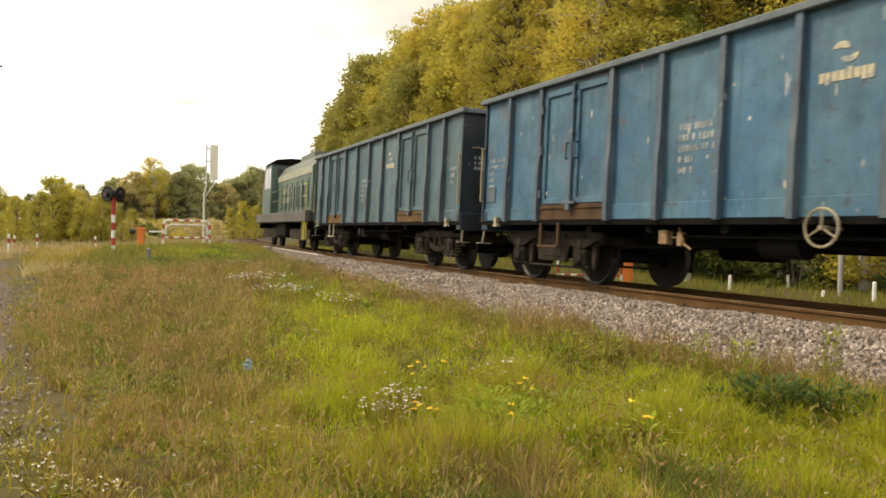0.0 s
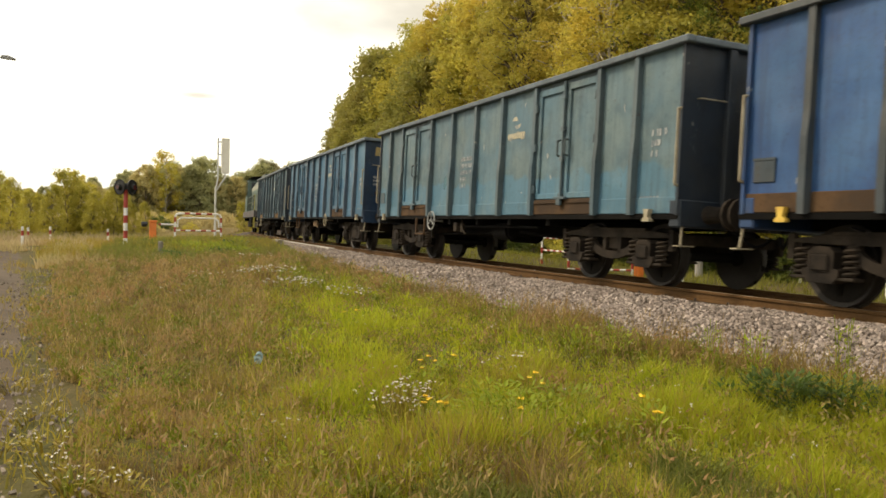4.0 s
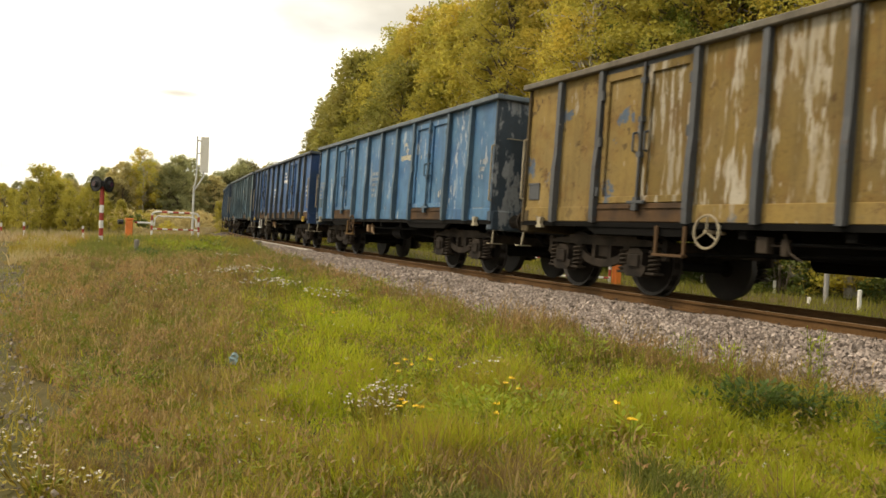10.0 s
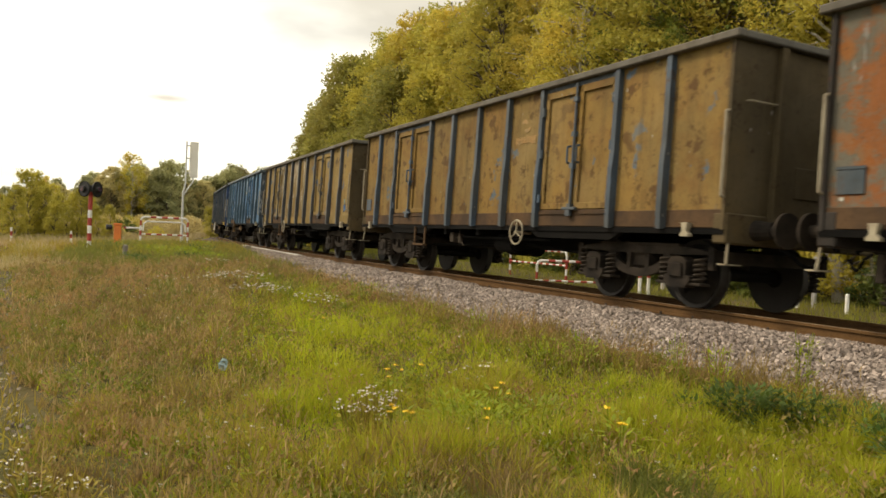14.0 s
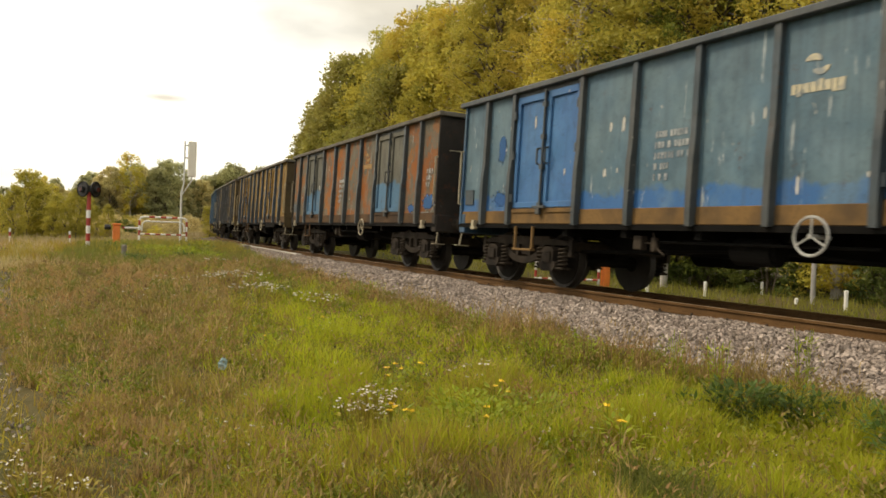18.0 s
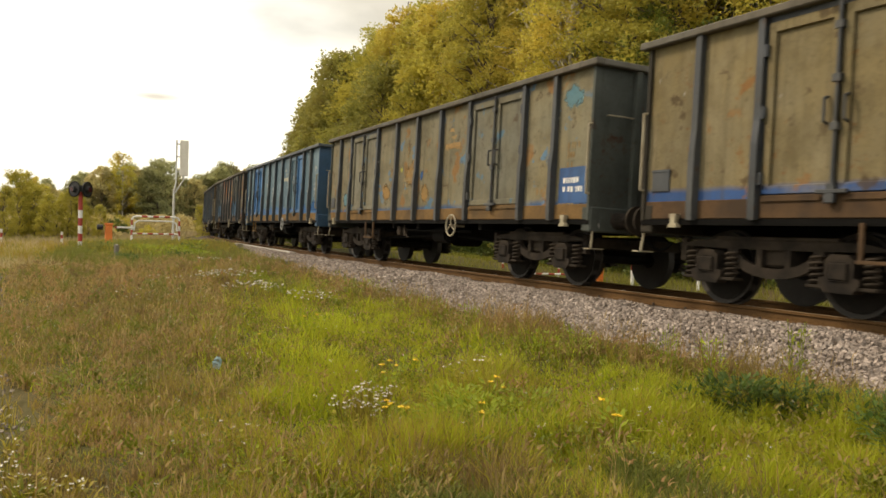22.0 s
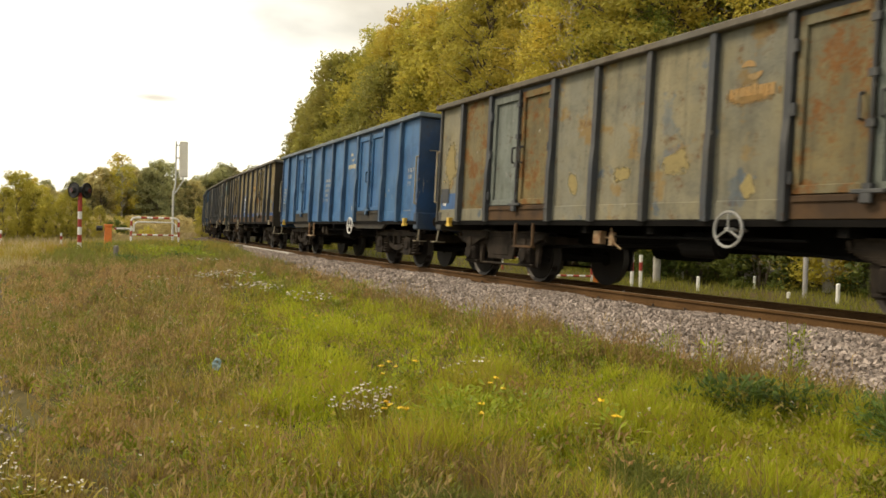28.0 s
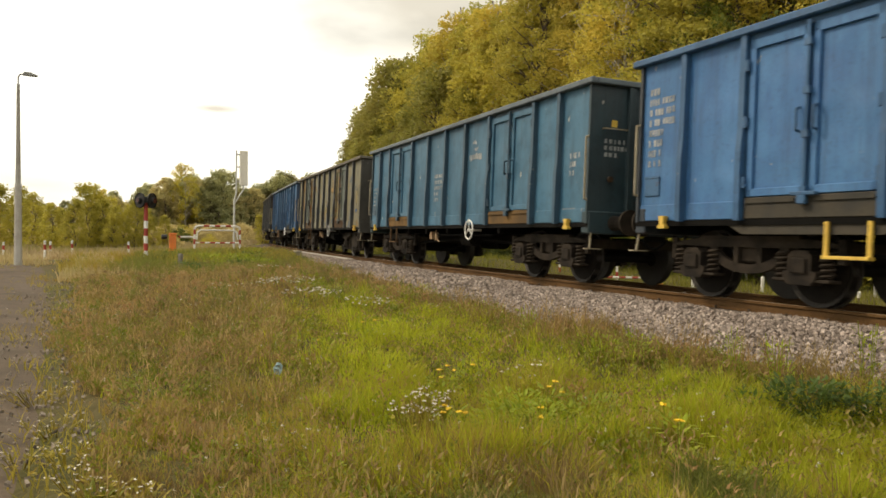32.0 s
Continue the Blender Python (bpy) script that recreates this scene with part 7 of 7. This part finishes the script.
def build_trees():
    Y, O, G = "yellowing birch with a thin pale trunk", "olive green leafy tree turning yellow", "dark green leafy tree"
    kinds = [
        make_tree(Y, 16.5, 2.9, 0.10, 300, 84, 0.155, M_BIRCH, L_YELLOW, 1, 0.62),
        make_tree(Y, 15.0, 2.6, 0.08, 280, 84, 0.155, M_BIRCH, L_YELLOW, 2, 0.62),
        make_tree(O, 16.0, 3.4, 0.08, 320, 84, 0.155, M_BARK, L_OLIVE, 3, 0.62),
        make_tree(O, 14.0, 3.2, 0.06, 300, 84, 0.155, M_BARK, L_OLIVE, 4, 0.62),
        make_tree(G, 15.0, 3.6, 0.06, 300, 84, 0.155, M_BARK, L_GREEN, 5, 0.62),
    ]
    coarse = [
        make_tree(Y, 16.5, 3.0, 0.06, 200, 60, 0.27, M_BIRCH, L_YELLOW, 31, 0.8),
        make_tree(O, 16.0, 3.4, 0.05, 220, 60, 0.27, M_BARK, L_OLIVE, 32, 0.8),
        make_tree("dull green broad-leaved tree at the wood's end", 15.0, 3.9, 0.02, 240, 64, 0.30, M_BARK, L_EDGE, 33, 0.85),
    ]
    # far leaves are paled and greyed, with distance haze mixed into their colour
    L_FAR3 = foliage("hazed thicket leaves", (0.46, 0.38, 0.17), (0.53, 0.42, 0.18), (0.40, 0.35, 0.16), 0.55, patch=0.15)
    L_FAR, L_FAR2 = foliage("hazed olive leaves", (0.46, 0.40, 0.18), (0.53, 0.45, 0.19), (0.41, 0.38, 0.18), 0.6, patch=0.2), foliage("hazed green leaves", (0.36, 0.36, 0.17), (0.43, 0.41, 0.18), (0.33, 0.335, 0.165), 0.6, patch=0.2)
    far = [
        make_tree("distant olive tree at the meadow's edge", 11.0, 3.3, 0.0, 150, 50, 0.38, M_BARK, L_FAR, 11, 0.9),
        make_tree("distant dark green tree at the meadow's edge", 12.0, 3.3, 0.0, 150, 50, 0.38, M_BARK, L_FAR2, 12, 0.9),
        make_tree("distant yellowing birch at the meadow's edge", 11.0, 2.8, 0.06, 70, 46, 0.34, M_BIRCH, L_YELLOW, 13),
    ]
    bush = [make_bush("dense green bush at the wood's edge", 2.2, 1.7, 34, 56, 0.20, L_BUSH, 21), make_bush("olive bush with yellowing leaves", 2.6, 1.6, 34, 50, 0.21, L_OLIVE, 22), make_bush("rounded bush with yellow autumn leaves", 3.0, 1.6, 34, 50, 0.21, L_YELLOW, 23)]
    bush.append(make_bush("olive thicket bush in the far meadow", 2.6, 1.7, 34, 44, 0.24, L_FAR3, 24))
    used = set()

    def put(src, x, y, k, rnd):
        m = pose(x, y, ground_z(x, y), rnd.uniform(-2, 2), rnd.uniform(-2, 2), rnd.uniform(0, 360))
        if src.name not in used:
            used.add(src.name)
            src.matrix_basis = m @ Matrix.Diagonal((k, k, k, 1))
        else:
            o = copy_thing(src, m)
            o.scale = (k, k, k * rnd.uniform(0.92, 1.08))
    rnd = random.Random(9)
    # the wood behind the track, three ranks deep
    for rank, (off, gap, k0) in enumerate(((16.5, 2.9, 0.92), (20.0, 3.4, 1.04), (25.0, 4.4, 1.14))):
        s = 6.0 if rank == 0 else 2.0
        while s < (62 if rank == 0 else 58 if rank == 1 else 55):
            o = off + rnd.uniform(-1.2, 1.2) 
            p = beside(s, o)
            tall = 1.31
            if rank < 2 and s < 52:
                src = rnd.choices(kinds, [3, 3, 4, 2, 1.2])[0]
            else:
                src = rnd.choices(coarse, [3, 4, 1])[0]
            put(src, p.x, p.y, tall * k0 * rnd.uniform(0.85, 1.12), rnd)
            s += gap * rnd.uniform(0.75, 1.3)
    # the wood's end, falling away along the line: azimuth, distance, height, kind
    for a, d, h, k in ((23.6, 66, 20.5, 0), (22.4, 69, 19.0, 0), (21.3, 72, 19.2, 1), (20.3, 75, 19.4, 1), (19.4, 79, 18.6, 2), (18.6, 82, 18.0, 2), (17.8, 86, 16.8, 2), (17.1, 90, 15.6, 2), (16.4, 94, 14.2, 2), (15.9, 100, 12.8, 2),
                       (22.0, 80, 20.5, 1), (20.8, 84, 20.0, 1), (19.0, 92, 18.5, 2), (17.4, 100, 15.5, 2), (24.8, 64, 20.0, 1), (25.8, 60, 19.6, 0), (21.8, 63, 14.0, 2), (20.0, 66, 12.0, 2), (18.6, 72, 10.5, 2), (17.2, 80, 9.5, 2), (23.4, 58, 12.0, 1)):
        a += 0.9
        put(coarse[k], d * math.sin(radians(a)), d * math.cos(radians(a)), h / (16.5, 16.0, 15.0)[k], rnd)
    # one dark green tree standing in the edge of the wood
    p = beside(24.0, 14.6)
    put(kinds[4], p.x, p.y, 0.95, rnd)
    # bushes in front of the wood
    s = 4.0
    while s < 120:
        p = beside(s, 14.2 + rnd.uniform(-0.8, 1.2) - 5.5 * smooth01((s - 45) / 40))
        put(rnd.choices(bush[:3], [6, 1.5, 0.4])[0], p.x, p.y, rnd.uniform(0.6, 1.1), rnd)
        s += rnd.uniform(1.6, 3.0)
    # trees beyond the meadow: azimuth, distance, height, kind
    west = ((-7.5, 95, 4.4, 0), (-6.4, 100, 4.8, 1), (-5.6, 90, 4.6, 2), (-4.6, 150, 6.0, 0), (-3.6, 150, 6.4, 1), (-2.8, 150, 6.4, 0), (-1.9, 120, 6.6, 0), (-1.3, 118, 7.2, 2), (-0.5, 130, 6.0, 0), (0.2, 150, 6.6, 1), (0.9, 150, 9.4, 1), (1.7, 152, 9.6, 0), (2.5, 150, 10.4, 0), (3.3, 155, 11.0, 1), (3.8, 150, 12.8, 2))
    east = ((4.6, 155, 11.0, 0), (5.4, 150, 11.4, 1), (6.1, 150, 11.9, 1), (6.9, 155, 10.0, 0), (7.6, 160, 9.9, 1), (8.4, 160, 11.0, 0), (9.2, 165, 12.2, 1), (10.0, 165, 13.8, 1), (10.8, 170, 13.0, 0), (11.7, 180, 14.0, 0), (12.6, 190, 14.8, 1), (13.5, 200, 15.4, 0), (14.4, 210, 16.5, 0), (-8.6, 110, 5.4, 1), (-9.8, 100, 5.6, 0), (-11.2, 100, 6.4, 1))
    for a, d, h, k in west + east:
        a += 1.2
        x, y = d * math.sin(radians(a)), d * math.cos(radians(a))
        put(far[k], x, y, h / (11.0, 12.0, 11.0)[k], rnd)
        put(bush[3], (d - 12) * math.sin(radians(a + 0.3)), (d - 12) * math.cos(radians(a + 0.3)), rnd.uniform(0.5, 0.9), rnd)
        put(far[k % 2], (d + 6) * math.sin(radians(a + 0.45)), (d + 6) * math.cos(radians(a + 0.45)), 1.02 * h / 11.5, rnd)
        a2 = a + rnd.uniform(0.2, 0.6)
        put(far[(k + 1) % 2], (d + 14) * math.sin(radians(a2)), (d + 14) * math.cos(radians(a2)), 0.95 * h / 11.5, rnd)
    # pale green saplings in the rough meadow: azimuth, distance, height
    sapling = make_tree("slender yellow-green sapling in the rough meadow", 4.5, 1.0, 0.02, 120, 36, 0.15, M_BARK, L_OLIVE, 41, 1.0)
    for a, d, h in ((-3.4, 62, 3.3), (-2.6, 66, 3.0), (-1.9, 60, 3.5), (-1.2, 64, 4.6), (-0.7, 66, 4.8), (-0.2, 64, 4.0), (0.4, 62, 3.2), (1.1, 66, 3.6), (1.7, 64, 3.9), (2.3, 68, 3.4), (2.9, 70, 3.0), (3.6, 66, 2.6), (10.2, 74, 3.2), (11.0, 78, 3.8), (11.8, 80, 3.4), (-4.4, 70, 4.4), (-5.4, 66, 4.6), (-6.6, 64, 4.8)):
        put(sapling, d * math.sin(radians(a)), d * math.cos(radians(a)), h / 4.5, rnd)
    # bushes in the meadow
    for i in range(90):
        a, d = rnd.uniform(-8, 11.5), rnd.uniform(66, 135)
        x, y = d * math.sin(radians(a)), d * math.cos(radians(a))
        if track_off(x, y) < -5:
            put(rnd.choices(bush, [0.5, 1, 0.5, 6])[0], x, y, rnd.uniform(0.4, 0.95) * d / 85, rnd)


build_trees()


# ---- what moves ----
def run_at(t):
    """Way along the track of the fifth wagon's middle."""
    return -34.9593 + 5.41648 * t + 0.000133826 * t * t + 0.000159449 * t ** 3


def rigid_pose(s, half):
    ax, ay, _ = track_at(s - half)
    bx, by, _ = track_at(s + half)
    return pose((ax + bx) / 2, (ay + by) / 2, 0, 0, CANT, -math.degrees(math.atan2(bx - ax, by - ay)))


# how far each wagon stands ahead of an even spacing
SLACK = (0.0, 0.20, -0.08, 0.05, 0.0, 0.10, 0.06, 0.0, 0.07, 0.02, 0.11, -0.03, 0.18, 0.0, -0.08)


def motions():
    ticks = [round(0.5 * i, 2) for i in range(65)]
    for i, w in enumerate(wagons):
        walk(w, [(t, rigid_pose(run_at(t) + (4 - i) * 14.04 + SLACK[i], LEAF_PIVOT if i in (1, 12) else PIVOT)) for t in ticks])
    walk(loco, [(t, rigid_pose(run_at(t) + 4 * 14.04 + 14.14, 3.6)) for t in ticks])
    fine = [round(0.1 * i, 2) for i in range(321)]
    for v in wagons + [loco]:
        for bogie in v.children:
            if not bogie.name.startswith("bogie"):
                continue
            for ws in bogie.children:
                if ws.name.startswith("wheelset"):
                    r, p = (0.525 if v is loco else WR), ws.location.copy()
                    walk(ws, [(t, pose(p.x, p.y, p.z, -math.degrees((run_at(t) - run_at(0)) / r))) for t in fine])


motions()
